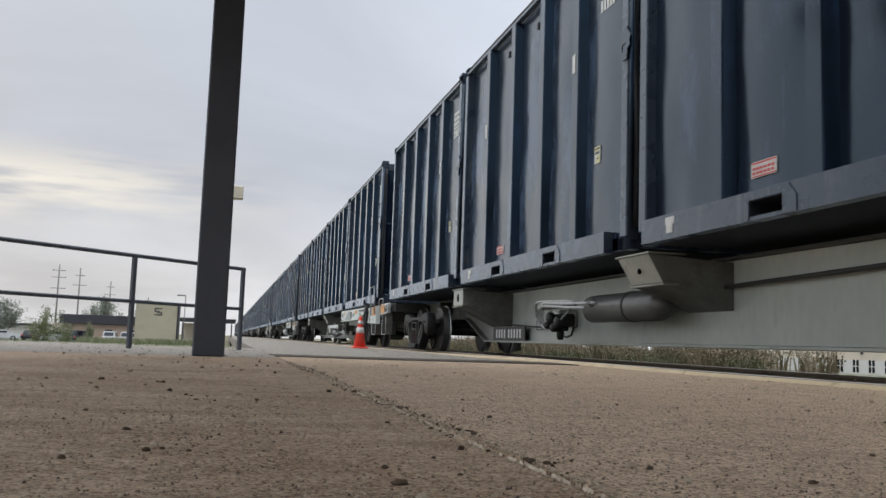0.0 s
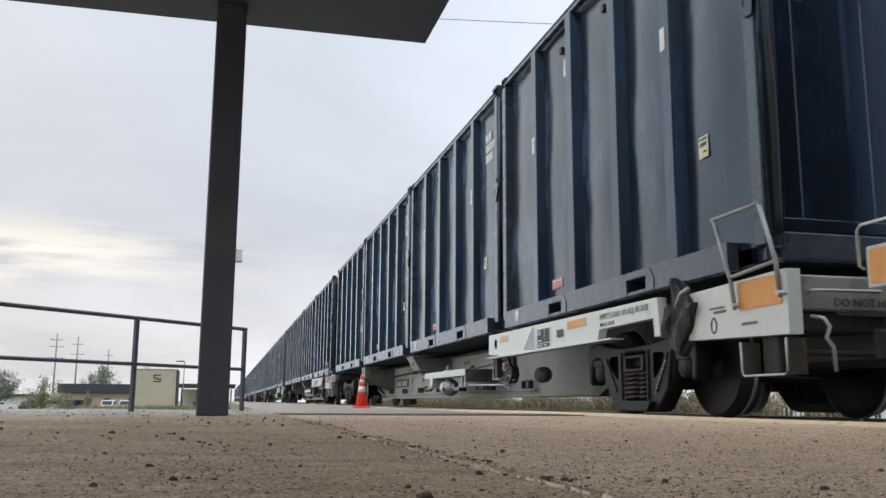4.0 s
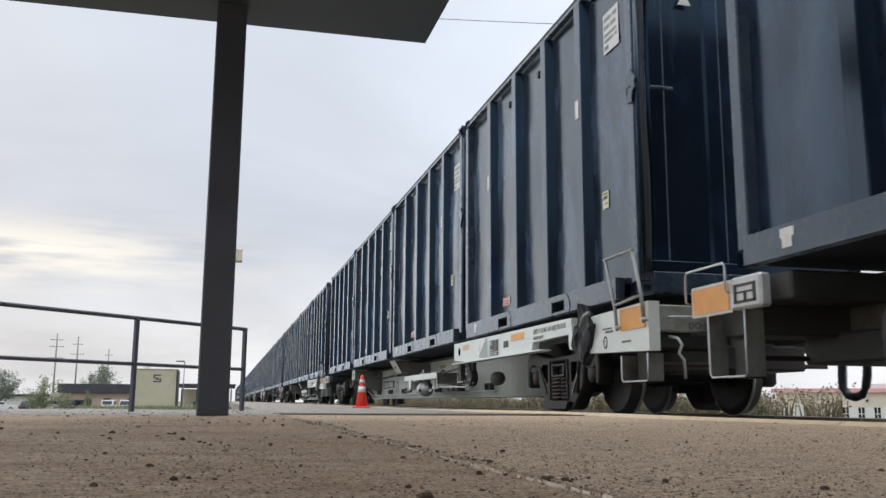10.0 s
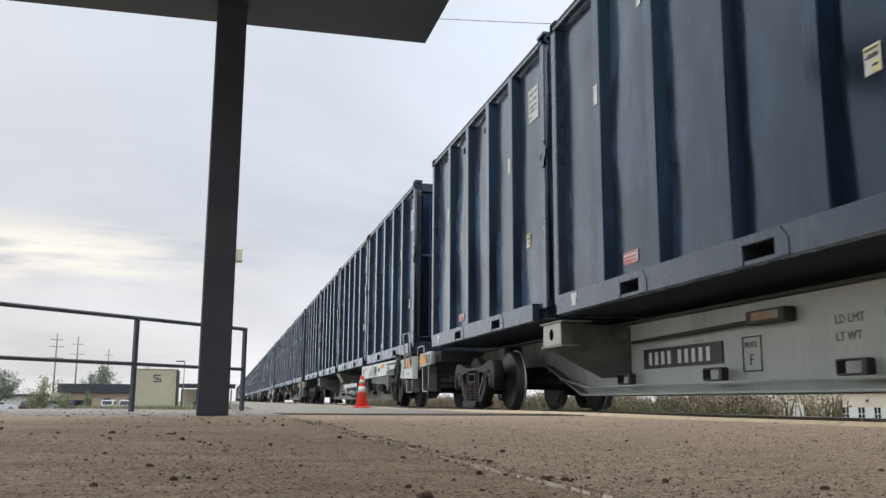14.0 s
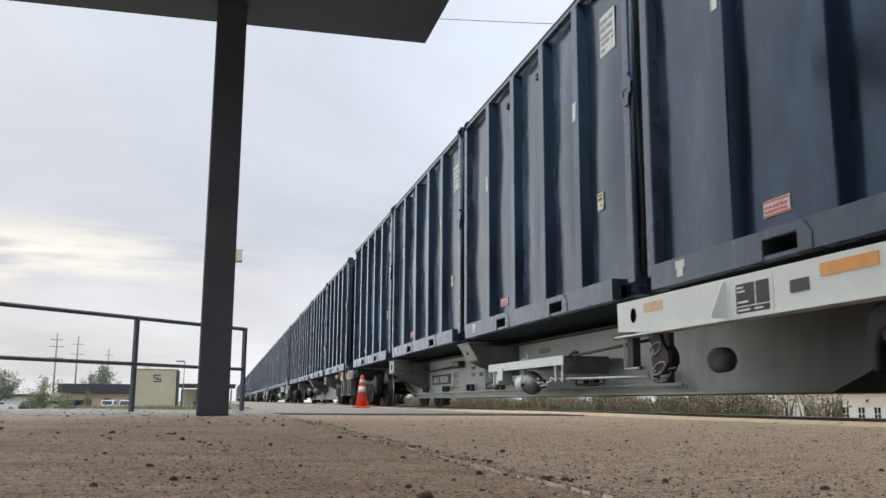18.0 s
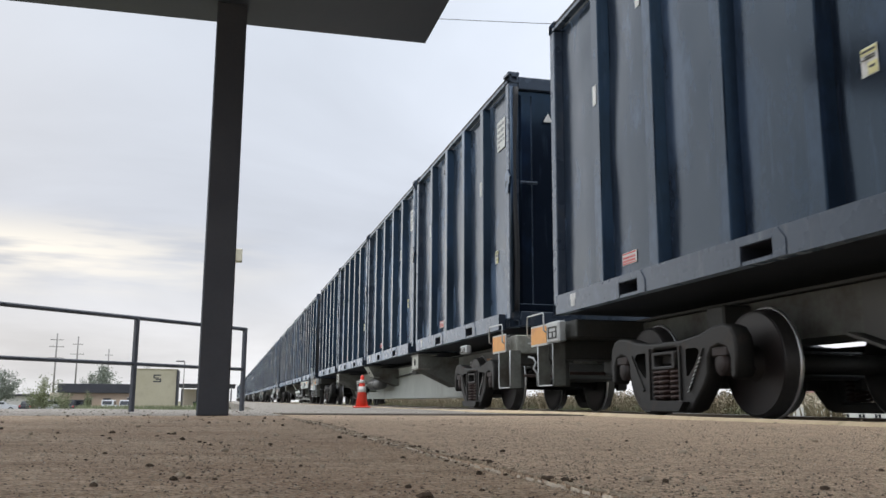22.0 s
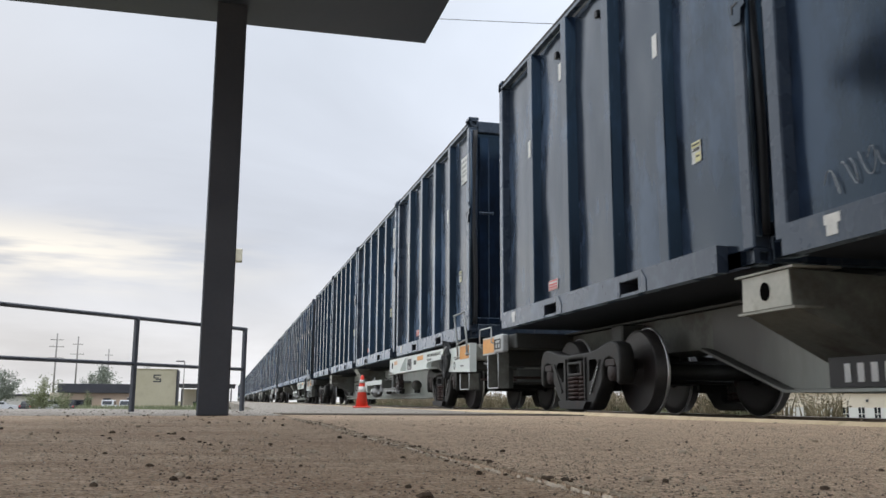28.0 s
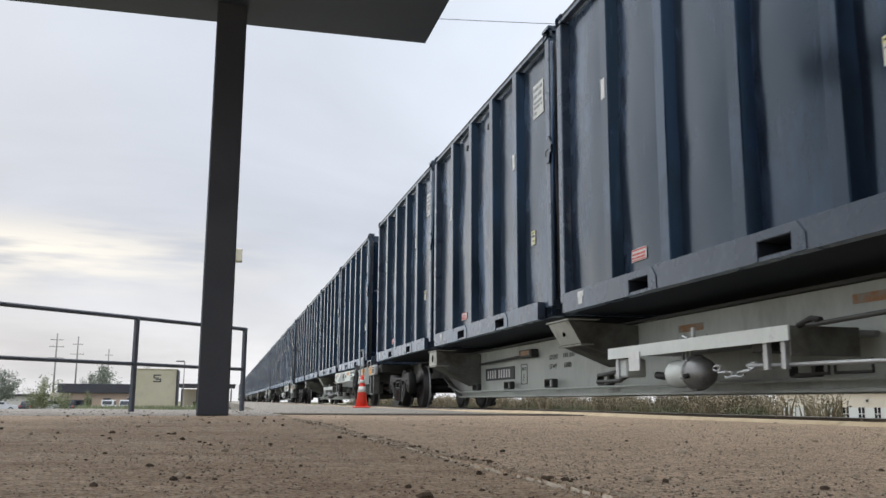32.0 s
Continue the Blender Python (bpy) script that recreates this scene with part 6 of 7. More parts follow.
def traffic_cone():
    c = thing("traffic_cone", "orange plastic traffic cone with two white collars", "traffic cone", (2.76, 18.45, -0.016))
    part("base", slab(-0.165, 0.165, -0.165, 0.165, 0.0, 0.035, 0.012), M["cone"], c)

    def r(z):
        return 0.135 - 0.105 * z / 0.70
    bm = B()
    lathe(bm, [(0.03, r(0.0)), (0.655, r(0.69)), (0.672, 0.018), (0.672, 0.0)], (0, 0, 0), "z", 24)
    part("body", bm, M["cone"], c)
    for a, b in ((0.32, 0.44), (0.51, 0.58)):
        bm = B()
        lathe(bm, [(a, r(a) + 0.003), (b, r(b) + 0.003)], (0, 0, 0), "z", 24)
        part("collar", bm, M["collar"], c, "white reflective collar")


def pebbles(name, spots, material, label, rnd):
    """Many small uneven stones (x, y, size) in one mesh."""
    g = (1 + 5 ** 0.5) / 2
    base = np.array([(-1, g, 0), (1, g, 0), (-1, -g, 0), (1, -g, 0), (0, -1, g), (0, 1, g), (0, -1, -g), (0, 1, -g), (g, 0, -1), (g, 0, 1), (-g, 0, -1), (-g, 0, 1)]) / (1 + g * g) ** 0.5
    tris = ((0, 11, 5), (0, 5, 1), (0, 1, 7), (0, 7, 10), (0, 10, 11), (1, 5, 9), (5, 11, 4), (11, 10, 2), (10, 7, 6), (7, 1, 8),
            (3, 9, 4), (3, 4, 2), (3, 2, 6), (3, 6, 8), (3, 8, 9), (4, 9, 5), (2, 4, 11), (6, 2, 10), (8, 6, 7), (9, 8, 1))
    vs, fs = [], []
    for x, y, s in spots:
        turn = np.array(Euler((rnd.random() * 6.3, rnd.random() * 6.3, rnd.random() * 6.3)).to_matrix())
        p = (base * np.array([[0.75 + 0.5 * rnd.random()] for _ in base])) @ turn.T * s * np.array((0.8 + 0.6 * rnd.random(), 1.0, 0.6 + 0.25 * rnd.random()))
        k = len(vs)
        z0 = top_z(x, y) + s * 0.25
        vs += [(x + a, y + b, z0 + c) for a, b, c in p]
        fs += [(a + k, b + k, c + k) for a, b, c in tris]
    me = bpy.data.meshes.new(name)
    me.from_pydata(vs, [], fs)
    me.materials.append(material)
    tagged(new(name, me), label, "gravel", kind="stuff")


def scatter_stones():
    rnd = random.Random(11)
    spots = []
    for k in range(3000):
        y, x = 0.45 + 11.0 * rnd.random() ** 1.7, -4.2 + 7.2 * rnd.random()
        if x > JOINT + 0.1 and rnd.random() < 0.45:
            continue
        spots.append((x, y, (0.0017 + 0.0096 * rnd.random() ** 3.6) * min(1.0, 0.25 + 0.6 * y) * (0.62 if x > JOINT else 1.0)))
    pebbles("gravel", spots, M["stone"], "loose dark gravel scattered over the platform", rnd)
    spots = [(JOINT + rnd.gauss(0, 0.010), 0.4 + 8.6 * rnd.random() ** 1.5, 0.0010 + 0.0028 * rnd.random() ** 2.6) for k in range(3000)]
    spots += [(JOINT + rnd.gauss(0, 0.015), 1.6 + 4.6 * rnd.random(), 0.0016 + 0.0042 * rnd.random() ** 2.6) for k in range(1100)]
    chips = []
    for k in range(520):
        y = 0.5 + 8.0 * rnd.random() ** 1.5
        chips.append((-0.45 * y - 0.1 + (1.25 * y + 0.2) * rnd.random() ** 1.3, y, (0.0022 + 0.0085 * rnd.random() ** 3.0) * min(1.0, 0.25 + 0.6 * y)))
    pebbles("pale_chips", chips, M["pale_stone"], "pale stone chips scattered over the platform", rnd)
    pebbles("joint_rubble", spots, M["pale_stone"], "pale broken filler and grit along the joint", rnd)
    spots = [(JOINT + rnd.gauss(0, 0.014), 0.4 + 5.0 * rnd.random() ** 1.3, 0.0012 + 0.0042 * rnd.random() ** 3.2) for k in range(260)]
    spots += [(JOINT + rnd.gauss(0, 0.016), 1.6 + 4.6 * rnd.random(), 0.0016 + 0.0046 * rnd.random() ** 2.6) for k in range(380)]
    pebbles("joint_stones", spots, M["stone"], "dark stones lodged in the joint", rnd)
    # sand and fine chips worn out of the paving
    vs, fs = [], []
    for k in range(66000):
        y = 0.32 + 5.2 * rnd.random() ** 1.7
        x = -0.2 - 0.42 * y + (0.55 + 1.5 * y) * rnd.random()
        if x > EDGE - 0.35 or abs(x - JOINT) < 0.006:
            continue
        r, z, a = 0.0009 + 0.0026 * rnd.random() ** 2.5, top_z(x, y) - 0.0004, rnd.random() * 1.57
        n = len(vs)
        vs += [(x + r * (0.7 + 0.6 * rnd.random()) * math.cos(a + q), y + r * math.sin(a + q), z) for q in (0, 1.57, 3.14, 4.71)]
        vs.append((x + 0.4 * r * rnd.uniform(-1, 1), y + 0.4 * r * rnd.uniform(-1, 1), z + r * (0.6 + 0.6 * rnd.random())))
        fs += [(n + q, n + (q + 1) % 4, n + 4) for q in range(4)]
    me = bpy.data.meshes.new("grit")
    me.from_pydata(vs, [], fs)
    me.materials.append(M["grit"])
    tagged(new("grit", me), "fine brown grit worn loose on the platform", "grit", kind="stuff")
    # pale broken filler: thin flakes along the crack
    bm = B()
    last = None
    for k in range(1900):
        y = 0.32 + 0.0035 * k
        left = noise.noise((y * 6.1, 5, 5)) + 0.7 * noise.noise((y * 31.0, 1, 5)) + 0.06
        gone = left < 0
        zt = min(top_z(JOINT - 0.006, y), top_z(JOINT + 0.006, y))
        x = JOINT - 0.003 + 0.005 * noise.noise((y * 2.7, 2, 1)) + 0.002 * noise.noise((y * 30, 2, 8))
        w = 0.0014 + 0.0012 * noise.noise((y * 19, 7, 1)) + 0.0005 * noise.noise((y * 60, 7, 4))
        w *= 1.0 + 0.7 * smooth((1.15 - y) / 0.7)
        w *= 0.12 + 0.88 * smooth(left / 0.22)
        z = zt + 0.0040 + 0.0022 * noise.noise((y * 55, 3, 3)) + 0.0012 * noise.noise((y * 160, 3, 9))
        row = [bm.verts.new(p) for p in ((x - w, y, z - 0.012), (x - 0.6 * w, y, z), (x + 0.5 * w, y, z + 0.001 * rnd.random()), (x + w, y, z - 0.012))]
        if last and not gone:
            for a in range(3):
                bm.faces.new((last[a], last[a + 1], row[a + 1], row[a]))
        last = None if gone else row
    solid("joint_filler", bm, M["filler"], "pale cracked filler in the joint", "filler", kind="stuff")


def lamp_post(x, y, h, head_w, name="street_lamp"):
    l = thing(name, "slim lamp post with a cream box head" if head_w > 0 else "slim lamp post with a dark arm head", "street lamp", (x, y, ground_z(x, y)))
    z = h - ground_z(x, y)
    bm = B()
    tube(bm, [(-0.10, 0, -0.1), (-0.10, 0, z - 0.10)], 0.045, 8)
    part("pole", bm, M["wood"], l)
    if head_w < 0:
        part("head", slab(head_w, -0.11, -0.14, 0.14, z - 0.16, z - 0.05, 0.02), M["slate"], l, "slim dark lamp head")
    else:
        part("head", slab(-0.06, head_w, -0.14, 0.14, z - 0.36, z, 0.02), M["lampbox"], l, "cream box lamp head")
    return l


canopy()
railing()
traffic_cone()
scatter_stones()
lamp_post(0.06, 25.0, 4.30, 0.22)

# ---- overhead wires ----


def wire(z, name="overhead_wire"):
    bm = B()
    pts = []
    for k in range(41):
        x = -60 + 130 * k / 40
        pts.append((x, 40, z + 0.05 * (x - 9.5) + 0.0012 * (x - 5) ** 2))
    tube(bm, pts, 0.016, 5)
    solid(name, bm, M["cable"], "thin black wire strung high over the track", "cable")


wire(18.83)
wire(20.60)


def wire_pole(x, zs):
    p = thing("wire_pole", "tall weathered wooden pole that holds the wires", "utility pole", (x, 40, ground_z(x, 40)), group="utility poles")
    bm = B()
    tube(bm, [(0, 0.2, -0.5), (0, 0.2, max(zs) + 1.0 - ground_z(x, 40))], 0.22, 8, r2=0.15)
    part("pole", bm, M["wood"], p)
    for z in zs:
        part("insulator", bar([(0, 0.06, z - ground_z(x, 40)), (0, -0.03, z - ground_z(x, 40))], 0.05, 8), M["slate"], p)


for x in (-60.0, 70.0):
    wire_pole(x, [z + 0.05 * (x - 9.5) + 0.0012 * (x - 5) ** 2 for z in (18.83, 20.60)])

# ---- plants ----


def blades(name, spots, h, width, seed, mat, label, lean=0.25, plume=0.0, leafy=0):
    rnd = random.Random(seed)
    bm = B()
    for x, y, z, *grow in spots:
        hh = h * (0.55 + 0.7 * rnd.random()) * (grow[0] if grow else 1.0)
        a, l = rnd.random() * 6.283, lean * rnd.random() * hh
        dx, dy = math.cos(a), math.sin(a)
        b = rnd.random() * 6.283
        wx, wy = math.cos(b) * width, math.sin(b) * width
        p = [bm.verts.new(v) for v in ((x - wx, y - wy, z), (x + wx, y + wy, z), (x + wx * 0.8 + dx * l * 0.4, y + wy * 0.8 + dy * l * 0.4, z + hh * 0.55),
                                       (x - wx * 0.8 + dx * l * 0.4, y - wy * 0.8 + dy * l * 0.4, z + hh * 0.55), (x + dx * l, y + dy * l, z + hh))]
        bm.faces.new((p[0], p[1], p[2], p[3]))
        bm.faces.new((p[3], p[2], p[4]))
        for _ in range(leafy):
            f = 0.15 + 0.8 * rnd.random()
            q = Vector((x + dx * l * f + rnd.gauss(0, 0.04), y + dy * l * f + rnd.gauss(0, 0.04), z + hh * f))
            u, v = Vector((rnd.gauss(0, 1), rnd.gauss(0, 1), rnd.gauss(0, 0.6))).normalized() * 0.045, Vector((rnd.gauss(0, 1), rnd.gauss(0, 1), rnd.gauss(0, 1))).normalized() * 0.018
            bm.faces.new([bm.verts.new(w) for w in (q - u, q + v, q + u, q - v)])
        if plume and rnd.random() < plume:
            for _ in range(7):
                q = Vector((x + dx * l + rnd.gauss(0, 0.03), y + dy * l + rnd.gauss(0, 0.03), z + hh + rnd.gauss(0, 0.04)))
                u, v = Vector((rnd.gauss(0, 1), rnd.gauss(0, 1), rnd.gauss(0, 1))).normalized() * 0.024, Vector((rnd.gauss(0, 1), rnd.gauss(0, 1), rnd.gauss(0, 1))).normalized() * 0.024
                bm.faces.new([bm.verts.new(w) for w in (q - u, q + v, q + u, q - v)])
    return solid(name, bm, M[mat], label, "weeds", kind="stuff")


def weeds():
    rnd = random.Random(21)
    groups = {"tall": [], "low": [], "pale": []}
    for k in range(42000):
        y = 11.0 + 75 * rnd.random() ** 1.4
        x = 9.6 + 3.0 * rnd.random() + 0.02 * y
        clump = noise.noise((x * 0.8, y * 0.55, 3.0)) + 0.5 * noise.noise((x * 2.1, y * 1.7, 9.0))
        # the belt thins out and ends beside the pale building
        if y < 1.29 * x or (y < 1.50 * x and clump < 0.26 + 0.2 * rnd.random()) or clump < -0.45:
            continue
        z = ground_z(x, y)
        kind = "tall" if clump > 0.0 else "low"
        if clump > 0.2 and rnd.random() < 0.13:
            kind = "pale"
        groups[kind].append((x, y, z, 0.75 + 0.7 * max(-0.3, clump)))
    blades("weeds", groups["tall"], 0.56, 0.020, 1, "weed", "tall dry weeds beside the track", lean=0.5, plume=0.5, leafy=2)
    blades("weeds", groups["low"], 0.46, 0.026, 2, "weed_leaf", "low dull green weeds beside the track", lean=0.5, leafy=3)
    blades("weeds", groups["pale"], 0.60, 0.014, 3, "pale_stone", "pale seeding weed heads", lean=0.6, plume=1.0)
    grass = []
    for k in range(5000):
        y = 12.4 + 60 * rnd.random() ** 1.6
        x = -22 + 22 * rnd.random() * (1 if y > 20 else 0.9)
        grass.append((x, y, ground_z(x, y)))
    blades("grass", grass, 0.10, 0.012, 4, "leaf", "short grass behind the platform end")
    verge = [(-6.5 + 6.3 * rnd.random(), 42.0 + 4.5 * rnd.random()) for k in range(2600)]
    blades("grass", [(x, y, ground_z(x, y)) for x, y in verge], 0.25, 0.022, 5, "pale_leaf", "unmown green grass before the enclosure", lean=0.4)


def tree(x, y, h, w, mat="leaf", name="tree", trunk=0.35, seed=1, label="small leafy green tree"):
    """A tapered trunk with limbs and a crown of many leaf clumps."""
    rnd = random.Random(seed)
    z = ground_z(x, y)
    t = thing(name, label, "tree", (x, y, z))
    bm = B()
    tube(bm, [(0, 0, -0.2), (0.03 * h * rnd.random(), 0, h * 0.3), (0.02 * h, 0.02 * h, h * 0.62), (0.0, 0.0, h * 0.9)], 0.035 * h * 0.6, 7, r2=0.006 * h)
    limbs = []
    for k in range(9):
        a, zz = rnd.random() * 6.283, h * (trunk + (0.9 - trunk) * k / 9)
        ln = w * 0.5 * (1 - 0.5 * abs(zz / h - 0.45)) * (0.6 + 0.5 * rnd.random())
        end = (math.cos(a) * ln, math.sin(a) * ln, zz + 0.12 * h * rnd.random())
        tube(bm, [(0.02 * h, 0, zz - 0.08 * h), (end[0] * 0.5, end[1] * 0.5, zz), end], 0.010 * h, 5, r2=0.003 * h)
        limbs.append(end)
    part("trunk", bm, M["bark"], t)
    bm = B()
    for k in range(3200):
        c = Vector(limbs[rnd.randrange(len(limbs))]) * (0.45 + 0.6 * rnd.random()) if rnd.random() < 0.75 else Vector((0, 0, h * (trunk + (1 - trunk) * rnd.random())))
        if c.z < h * 0.12:
            c.z = h * (0.15 + 0.4 * rnd.random())
        c += Vector((rnd.gauss(0, w * 0.08), rnd.gauss(0, w * 0.08), rnd.gauss(0, h * 0.055)))
        s = 0.023 * (h * w) ** 0.5 * (0.6 + 0.8 * rnd.random())
        u = Vector((rnd.gauss(0, 1), rnd.gauss(0, 1), rnd.gauss(0, 1))).normalized() * s
        v = Vector((rnd.gauss(0, 1), rnd.gauss(0, 1), rnd.gauss(0, 1))).normalized() * s
        bm.faces.new([bm.verts.new(p) for p in (c - u, c + v * 0.7, c + u, c - v * 0.7)])
    part("crown", bm, M[mat], t)


weeds()
tree(-20.2, 110, 4.2, 3.8, "pale_leaf", trunk=0.08, seed=3, label="bushy young green tree")
tree(-18.6, 112, 2.5, 2.6, "pale_leaf", trunk=0.05, seed=4, name="shrub", label="low green shrub beside the car park")
tree(-16.6, 118, 2.7, 1.6, "pale_leaf", trunk=0.05, seed=14, name="shrub", label="narrow green shrub beside the car park")
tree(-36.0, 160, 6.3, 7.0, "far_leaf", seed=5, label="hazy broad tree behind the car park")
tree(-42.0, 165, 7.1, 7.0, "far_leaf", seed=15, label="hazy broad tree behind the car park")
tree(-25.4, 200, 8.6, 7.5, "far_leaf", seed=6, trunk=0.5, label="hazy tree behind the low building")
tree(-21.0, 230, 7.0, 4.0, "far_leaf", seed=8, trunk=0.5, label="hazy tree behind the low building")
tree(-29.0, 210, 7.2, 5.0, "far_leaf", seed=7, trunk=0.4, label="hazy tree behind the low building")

# ---- buildings and car park ----


def low_building():
    z = ground_z(-20, 150)
    b = thing("low_building", "low tan building with a deep dark fascia", "building", (0, 150, z))
    part("wall", slab(-23.8, -8.6, 0.6, 9.0, 0, 2.30 - z - 1.1), M["tan"], b)
    part("fascia", slab(-25.6, -8.0, 0.0, 10.0, 2.32 - z - 1.1, 2.66 - z, 0.05), M["slate"], b)
    part("side_wall", slab(-27.2, -23.9, 3.0, 9.0, 0, 1.25 - z), M["cream"], b)
    for x in (-21.6, -18.8, -12.2):
        w = part("window", slab(x, x + 1.1, 0.56, 0.62, 0.8, 1.9), M["glass"], b)
        part("frame", slab(x - 0.06, x + 1.16, 0.57, 0.598, 0.74, 0.80), M["whitewall"], w)
    d = part("door", slab(-15.2, -14.2, 0.55, 0.62, 0, 2.0), M["slate"], b)
    part("door_frame", slab(-15.3, -14.1, 0.57, 0.598, 2.0, 2.08), M["whitewall"], d)


def panel_wall():
    x, y = -5.62, 80.0
    z = ground_z(x, y)
    b = thing("panel_wall", "large flat beige equipment enclosure with a dark square emblem", "enclosure", (x, y, z))
    part("body", slab(-1.98, 1.46, 0, 2.4, 0, 2.73 - z, 0.03), M["beige"], b)
    part("corner_trim", slab(1.465, 1.60, -0.02, 2.4, 0, 2.70 - z), M["slate"], b, "dark corner trim")
    part("cap", slab(-2.02, 1.50, -0.04, 2.44, 2.735 - z, 2.80 - z), M["beige"], b)
    bm = B()
    cz = 1.98 - z
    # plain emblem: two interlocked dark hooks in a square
    for a in ((-0.25, 0.25, 0.17, 0.25), (-0.25, -0.17, 0.0, 0.168), (-0.168, 0.10, -0.01, 0.06), (0.17, 0.25, -0.168, 0.0), (-0.10, 0.168, -0.10, -0.03), (-0.25, 0.25, -0.25, -0.17)):
        box(bm, 1.3 * a[0] - 0.12, 1.3 * a[1] - 0.12, -0.012, -0.002, cz + 1.3 * a[2], cz + 1.3 * a[3])
    part("emblem", bm, M["slate"], b, "dark square emblem")


def fuel_shelter():
    x, y = -2.0, 100.0
    z = ground_z(x, y)
    b = thing("open_shelter", "open shelter with a flat dark roof on thin posts", "shelter", (x, y, z))
    part("roof", slab(-2.9, 3.0, 0, 5, 1.50 - z, 1.80 - z, 0.03), M["slate"], b)
    part("roof_edge", slab(-2.95, 3.05, -0.05, 5.05, 1.80 - z, 1.92 - z), M["slate"], b)
    for px in (-2.6, -1.0, 0.8, 2.6):
        part("post", slab(px - 0.07, px + 0.07, 0.4, 0.54, 0, 1.38 - z), M["slate"], b)
    part("back_wall", slab(-2.8, -0.9, 3.5, 3.7, 0, 1.38 - z), M["cream"], b, "cream back wall")
    bn = thing("waste_bin", "dark green wheeled bin beside the shelter", "bin", (x - 0.7, y - 0.8, z))
    bm = B()
    prism(bm, [(-0.5, 0), (0.5, 0), (0.6, 1.25), (-0.6, 1.25)], "y", -0.45, 0.45)
    part("body", bm, M["leaf"], bn)
    part("lid", slab(-0.63, 0.63, -0.5, 0.5, 1.255, 1.34, 0.02), M["slate"], bn)


def car_at(x, y, mat, turn, label, suv=True):
    z = ground_z(x, y)
    c = thing("parked_car", label, "car", (x, y, z))
    h = 1.65 if suv else 1.42
    bm = B()
    prism(bm, [(-2.2, 0.32), (2.15, 0.32), (2.22, 0.62), (2.1, 0.86), (1.2, 0.96), (-2.1, 0.96), (-2.25, 0.7)], "y", -0.88, 0.88)
    bmesh.ops.bevel(bm, geom=list(bm.edges), offset=0.06, segments=2, affect="EDGES")
    part("body", bm, mat, c)
    bm = B()
    prism(bm, [(-2.05, 0.95), (1.18, 0.95), (0.55, h - 0.03), (-1.75, h)], "y", -0.74, 0.74)
    bmesh.ops.bevel(bm, geom=list(bm.edges), offset=0.08, segments=2, affect="EDGES")
    part("cabin", bm, mat, c)
    part("windscreen", (lambda b: (prism(b, [(1.10, 0.99), (1.19, 0.99), (0.62, h - 0.08), (0.53, h - 0.08)], "y", -0.62, 0.62), b)[1])(B()), M["glass"], c)
    part("rear_window", (lambda b: (prism(b, [(-2.07, 1.05), (-1.98, 1.05), (-1.72, h - 0.12), (-1.81, h - 0.12)], "y", -0.6, 0.6), b)[1])(B()), M["glass"], c)
    for sy in (-1, 1):
        part("side_window", slab(-1.6, 0.62, sy * 0.745 - 0.004, sy * 0.745 + 0.004, 1.02, h - 0.16), M["glass"], c)
    for px in (-1.4, 1.4):
        for sy in (-1, 1):
            bm = B()
            tube(bm, [(px, sy * 0.90, 0.33), (px, sy * 0.68, 0.33)], 0.33, 16)
            w = part("wheel", bm, M["tyre"], c)
            part("rim", (lambda b: (tube(b, [(px, sy * 0.908, 0.33), (px, sy * 0.898, 0.33)], 0.19, 12), b)[1])(B()), M["iron"], w)
    for sy in (-1, 1):
        part("headlight", slab(2.16, 2.235, sy * 0.62 - 0.16, sy * 0.62 + 0.16, 0.60, 0.72, 0.02), M["white"], c)
        part("tail_light", slab(-2.255, -2.19, sy * 0.68 - 0.10, sy * 0.68 + 0.10, 0.66, 0.86, 0.02), M["red"], c)
    c.matrix_basis = pose(x, y, z, 0, 0, turn)


def utility_pole(x, y, top, arms, name="utility_pole"):
    z = ground_z(x, y)
    p = thing(name, "tall weathered wooden utility pole with cross arms", "utility pole", (x, y, z), group="utility poles")
    bm = B()
    tube(bm, [(0, 0, -0.5), (0, 0, top - z)], 0.26, 8, r2=0.17)
    part("pole", bm, M["wood"], p)
    for a, w in arms:
        k = part("cross_arm", slab(-w, w, -0.08, 0.08, a - z - 0.07, a - z + 0.07), M["wood"], p)
        for s in (-0.9, -0.45, 0.45, 0.9):
            part("insulator", slab(s * w - 0.04, s * w + 0.04, -0.04, 0.04, a - z + 0.071, a - z + 0.26), M["slate"], k)


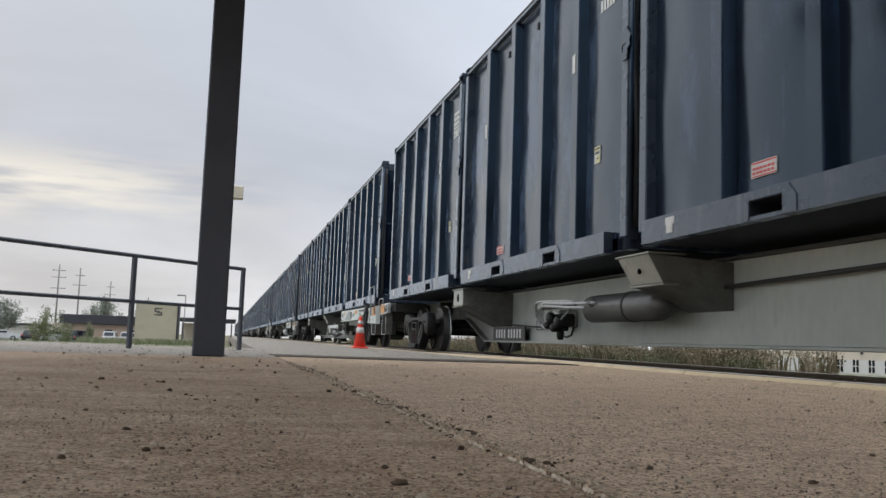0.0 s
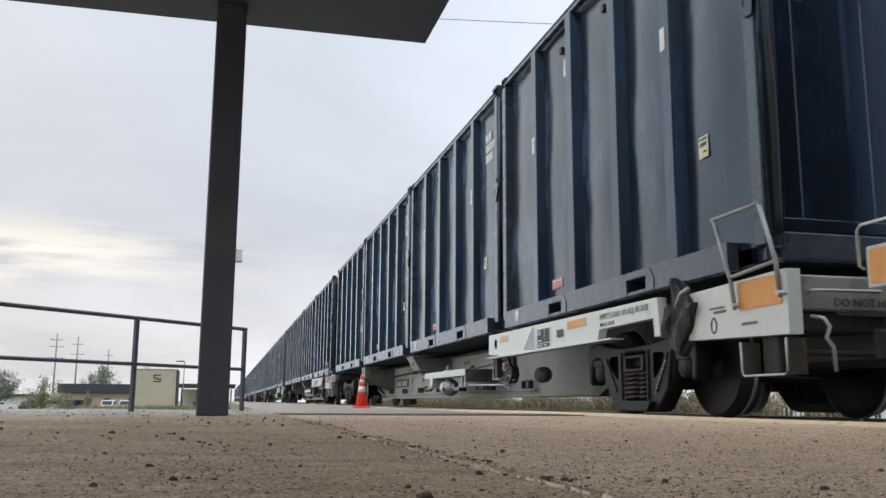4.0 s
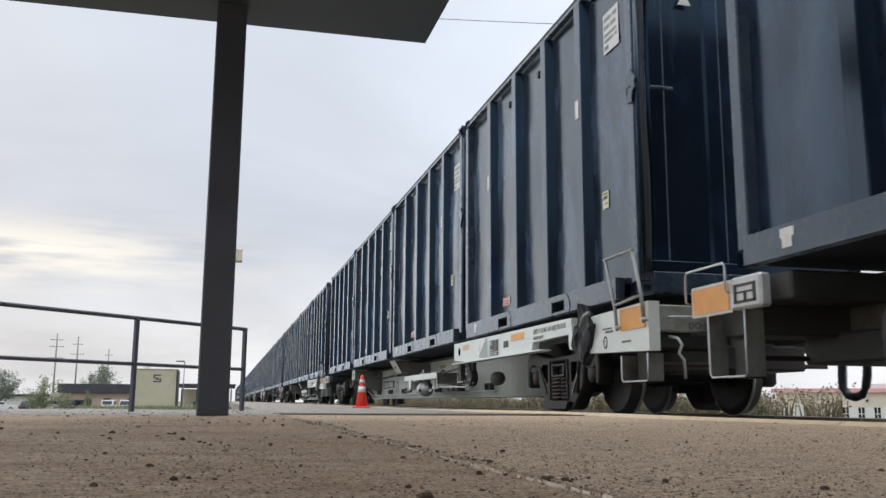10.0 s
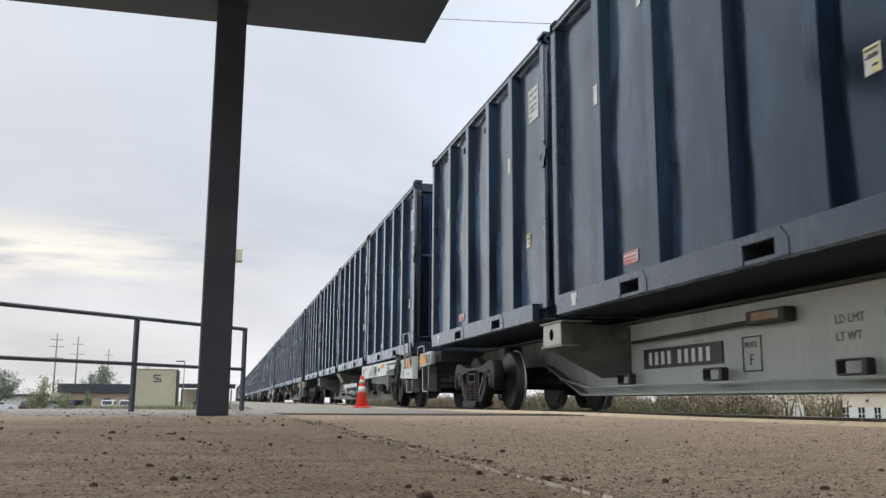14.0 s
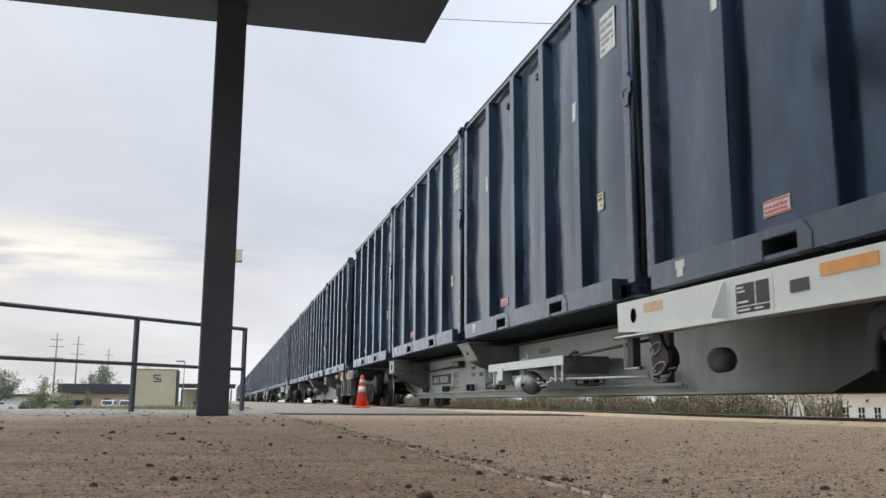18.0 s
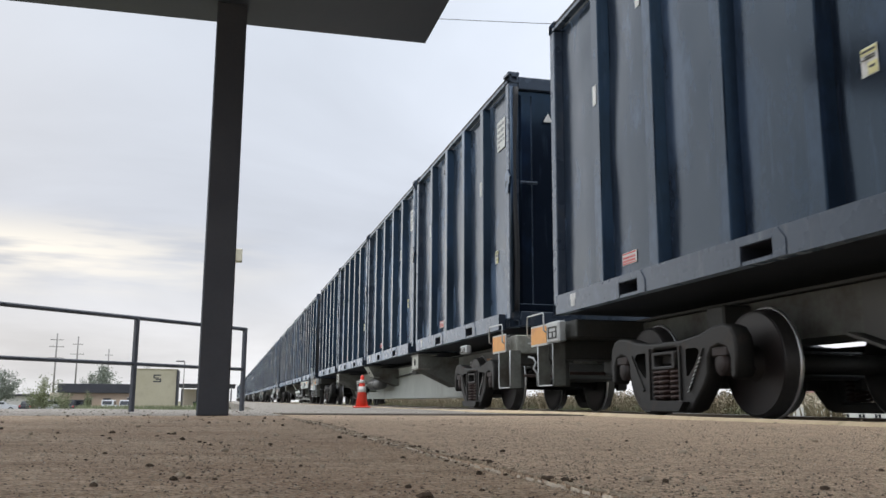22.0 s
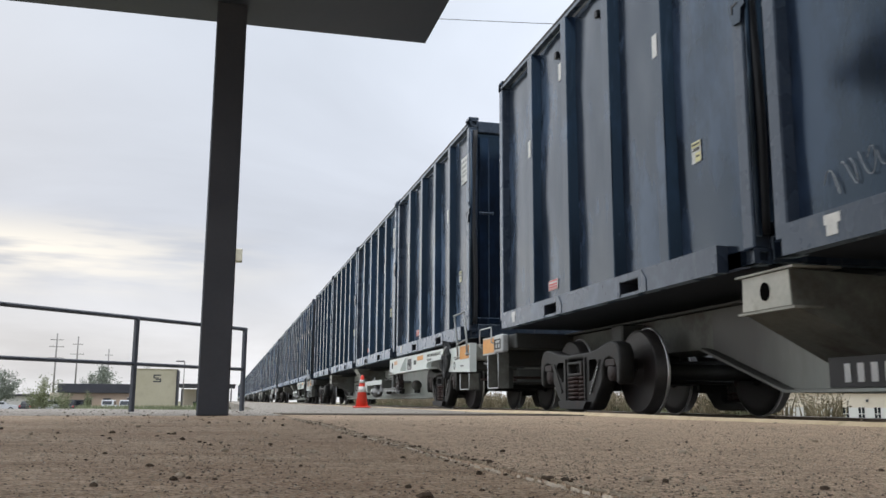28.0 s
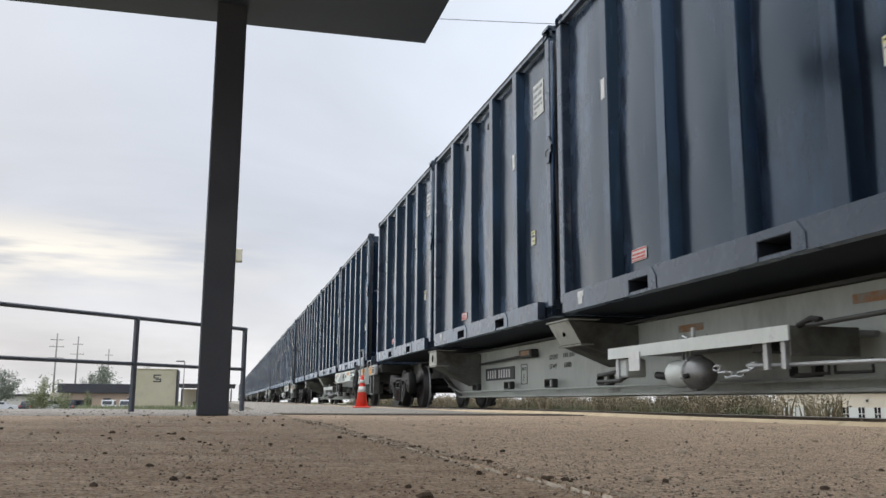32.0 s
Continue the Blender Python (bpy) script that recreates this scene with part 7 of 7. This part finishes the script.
def pale_building():
    """The long pale building with a dull red roof beyond the weeds."""
    b = thing("pale_building", "long pale rendered building with small windows and a dull red roof", "building")
    base, top = -1.75, 1.12
    part("wall", slab(0, 46, 0, 12, base, top), M["cream"], b)
    part("lower_wall", slab(0.4, 46.02, -0.05, -0.002, base, -0.12), M["whitewall"], b, "white lower wall")
    bm = B()
    prism(bm, [(-0.3, top), (12.3, top), (12.0, top + 0.34), (0.0, top + 0.34)], "x", -0.4, 46.4)
    part("roof", bm, M["redroof"], b)
    part("roof_unit", slab(7.0, 9.5, 4.5, 6.5, top + 0.34, top + 0.85, 0.04), M["whitewall"], b, "pale roof unit")
    for k in range(20):
        x = 5.2 + 1.2 * k
        w = part("window", slab(x, x + 0.46, -0.07, -0.052, -1.15, -0.10), M["glass"], b)
        for a, c in ((0.20, 0.26),):
            part("mullion", slab(x + a, x + c, -0.085, -0.071, -1.15, -0.10), M["whitewall"], w)
        part("mullion", slab(x, x + 0.46, -0.085, -0.071, -0.66, -0.60), M["whitewall"], w)
    part("downpipe", slab(11.0, 11.12, -0.12, -0.052, base, top), M["slate"], b)
    part("wall_lamp", slab(7.0, 7.2, -0.20, -0.002, 0.35, 0.55, 0.02), M["slate"], b)
    b.matrix_basis = pose(46.5, 68.5, 0, 0, 0, -42)
    return b


def car_park():
    bm = B()
    xs, ys = range(-75, 3, 6), range(117, 150, 4)
    g = [[bm.verts.new((x, y, ground_z(x, y) + 0.03)) for y in ys] for x in xs]
    for i in range(len(g) - 1):
        for j in range(len(g[0]) - 1):
            bm.faces.new((g[i][j], g[i + 1][j], g[i + 1][j + 1], g[i][j + 1]))
    solid("car_park", bm, M["lot"], "grey asphalt car park", "car park", kind="structure")


def shed():
    z = ground_z(-38, 170)
    b = thing("long_shed", "long low white shed behind the car park", "building", (0, 170, z))
    part("wall", slab(-75, -29.5, 0, 8, 0, 0.7 - z), M["whitewall"], b)
    part("roof", slab(-75.5, -29.2, -0.5, 8.5, 0.71 - z, 1.10 - z, 0.05), M["slate"], b)


low_building()
panel_wall()
fuel_shelter()
car_park()
shed()
pale_building()
car_at(-14.9, 126, M["carwhite"], 88, "white sport utility car parked tail on")
car_at(-12.3, 125, M["carwhite"], 78, "white car parked at a slant")
car_at(-18.8, 125, M["cardark"], 70, "charcoal sport utility car parked by the shrubs")
car_at(-22.2, 128, M["carwhite"], 20, "white car parked side on")
car_at(-28.6, 127, M["carwhite"], 10, "white car parked side on", False)
car_at(-33.4, 126, M["cardark"], 75, "dark car parked beside the low shed", False)
car_at(-37.0, 128, M["carwhite"], 15, "white car parked side on", False)
car_at(-24.9, 129, M["cardark"], 75, "dark car parked among white ones", False)
utility_pole(-43.7, 250, 17.4, ((15.7, 1.6), (13.9, 1.8), (11.0, 1.9)))
utility_pole(-40.0, 260, 17.3, ((15.2, 1.3), (12.5, 1.8)))
utility_pole(-39.2, 320, 17.3, ((15.2, 1.3), (12.6, 1.8)))
utility_pole(-35.0, 420, 16.0, ((14.6, 1.4), (11.6, 1.8)))
lamp_post(-3.9, 90, 4.0, -0.9, "parking_lamp")

# ---- movement ----
SPEED = 4.25
DRIFT = ((0.0, 0.345), (1.0, 0.375), (2.0, 0.385), (2.5, 0.38), (3.5, 0.27), (4.5, 0.175), (5.0, 0.18), (6.0, 0.02), (7.0, 0.19), (8.0, 0.225), (9.0, 0.31), (10.0, 0.273),
         (11.0, 0.187), (12.0, 0.36), (13.0, 0.272), (14.0, 0.43), (15.0, 0.43), (16.0, 0.43), (17.0, 0.44), (18.0, 0.36), (19.0, 0.50), (20.0, 0.465),
         (21.0, 0.54), (22.0, 0.572), (23.0, 0.49), (24.0, 0.68), (25.0, 0.60), (26.0, 0.60), (27.0, 0.55), (28.0, 0.56), (29.0, 0.56), (30.0, 0.41),
         (31.0, 0.477), (32.0, 0.432))    # small changes of pace, in metres


def along(t):
    for (a, u), (b, v) in zip(DRIFT, DRIFT[1:]):
        if t <= b:
            break
    k = (t - a) / (b - a)
    return SPEED * (t - 9.0) + (u + (v - u) * k)


def motions():
    for ob, at, z in TRAIN:
        walk(ob, [(t, pose(TRACK, at - along(t), z)) for t, d in DRIFT])
    step = 4.0 / 30
    for w, n in WHEELS:
        if n > 8:
            continue
        y = w.location.y
        rows = []
        k = 0
        while k * step < 32.0 + step:
            t = min(32.0, k * step)
            rows.append((t, pose(0, y, 0.44, math.degrees(along(t) / 0.44) % 360.0)))
            k += 1
        walk(w, rows)


motions()
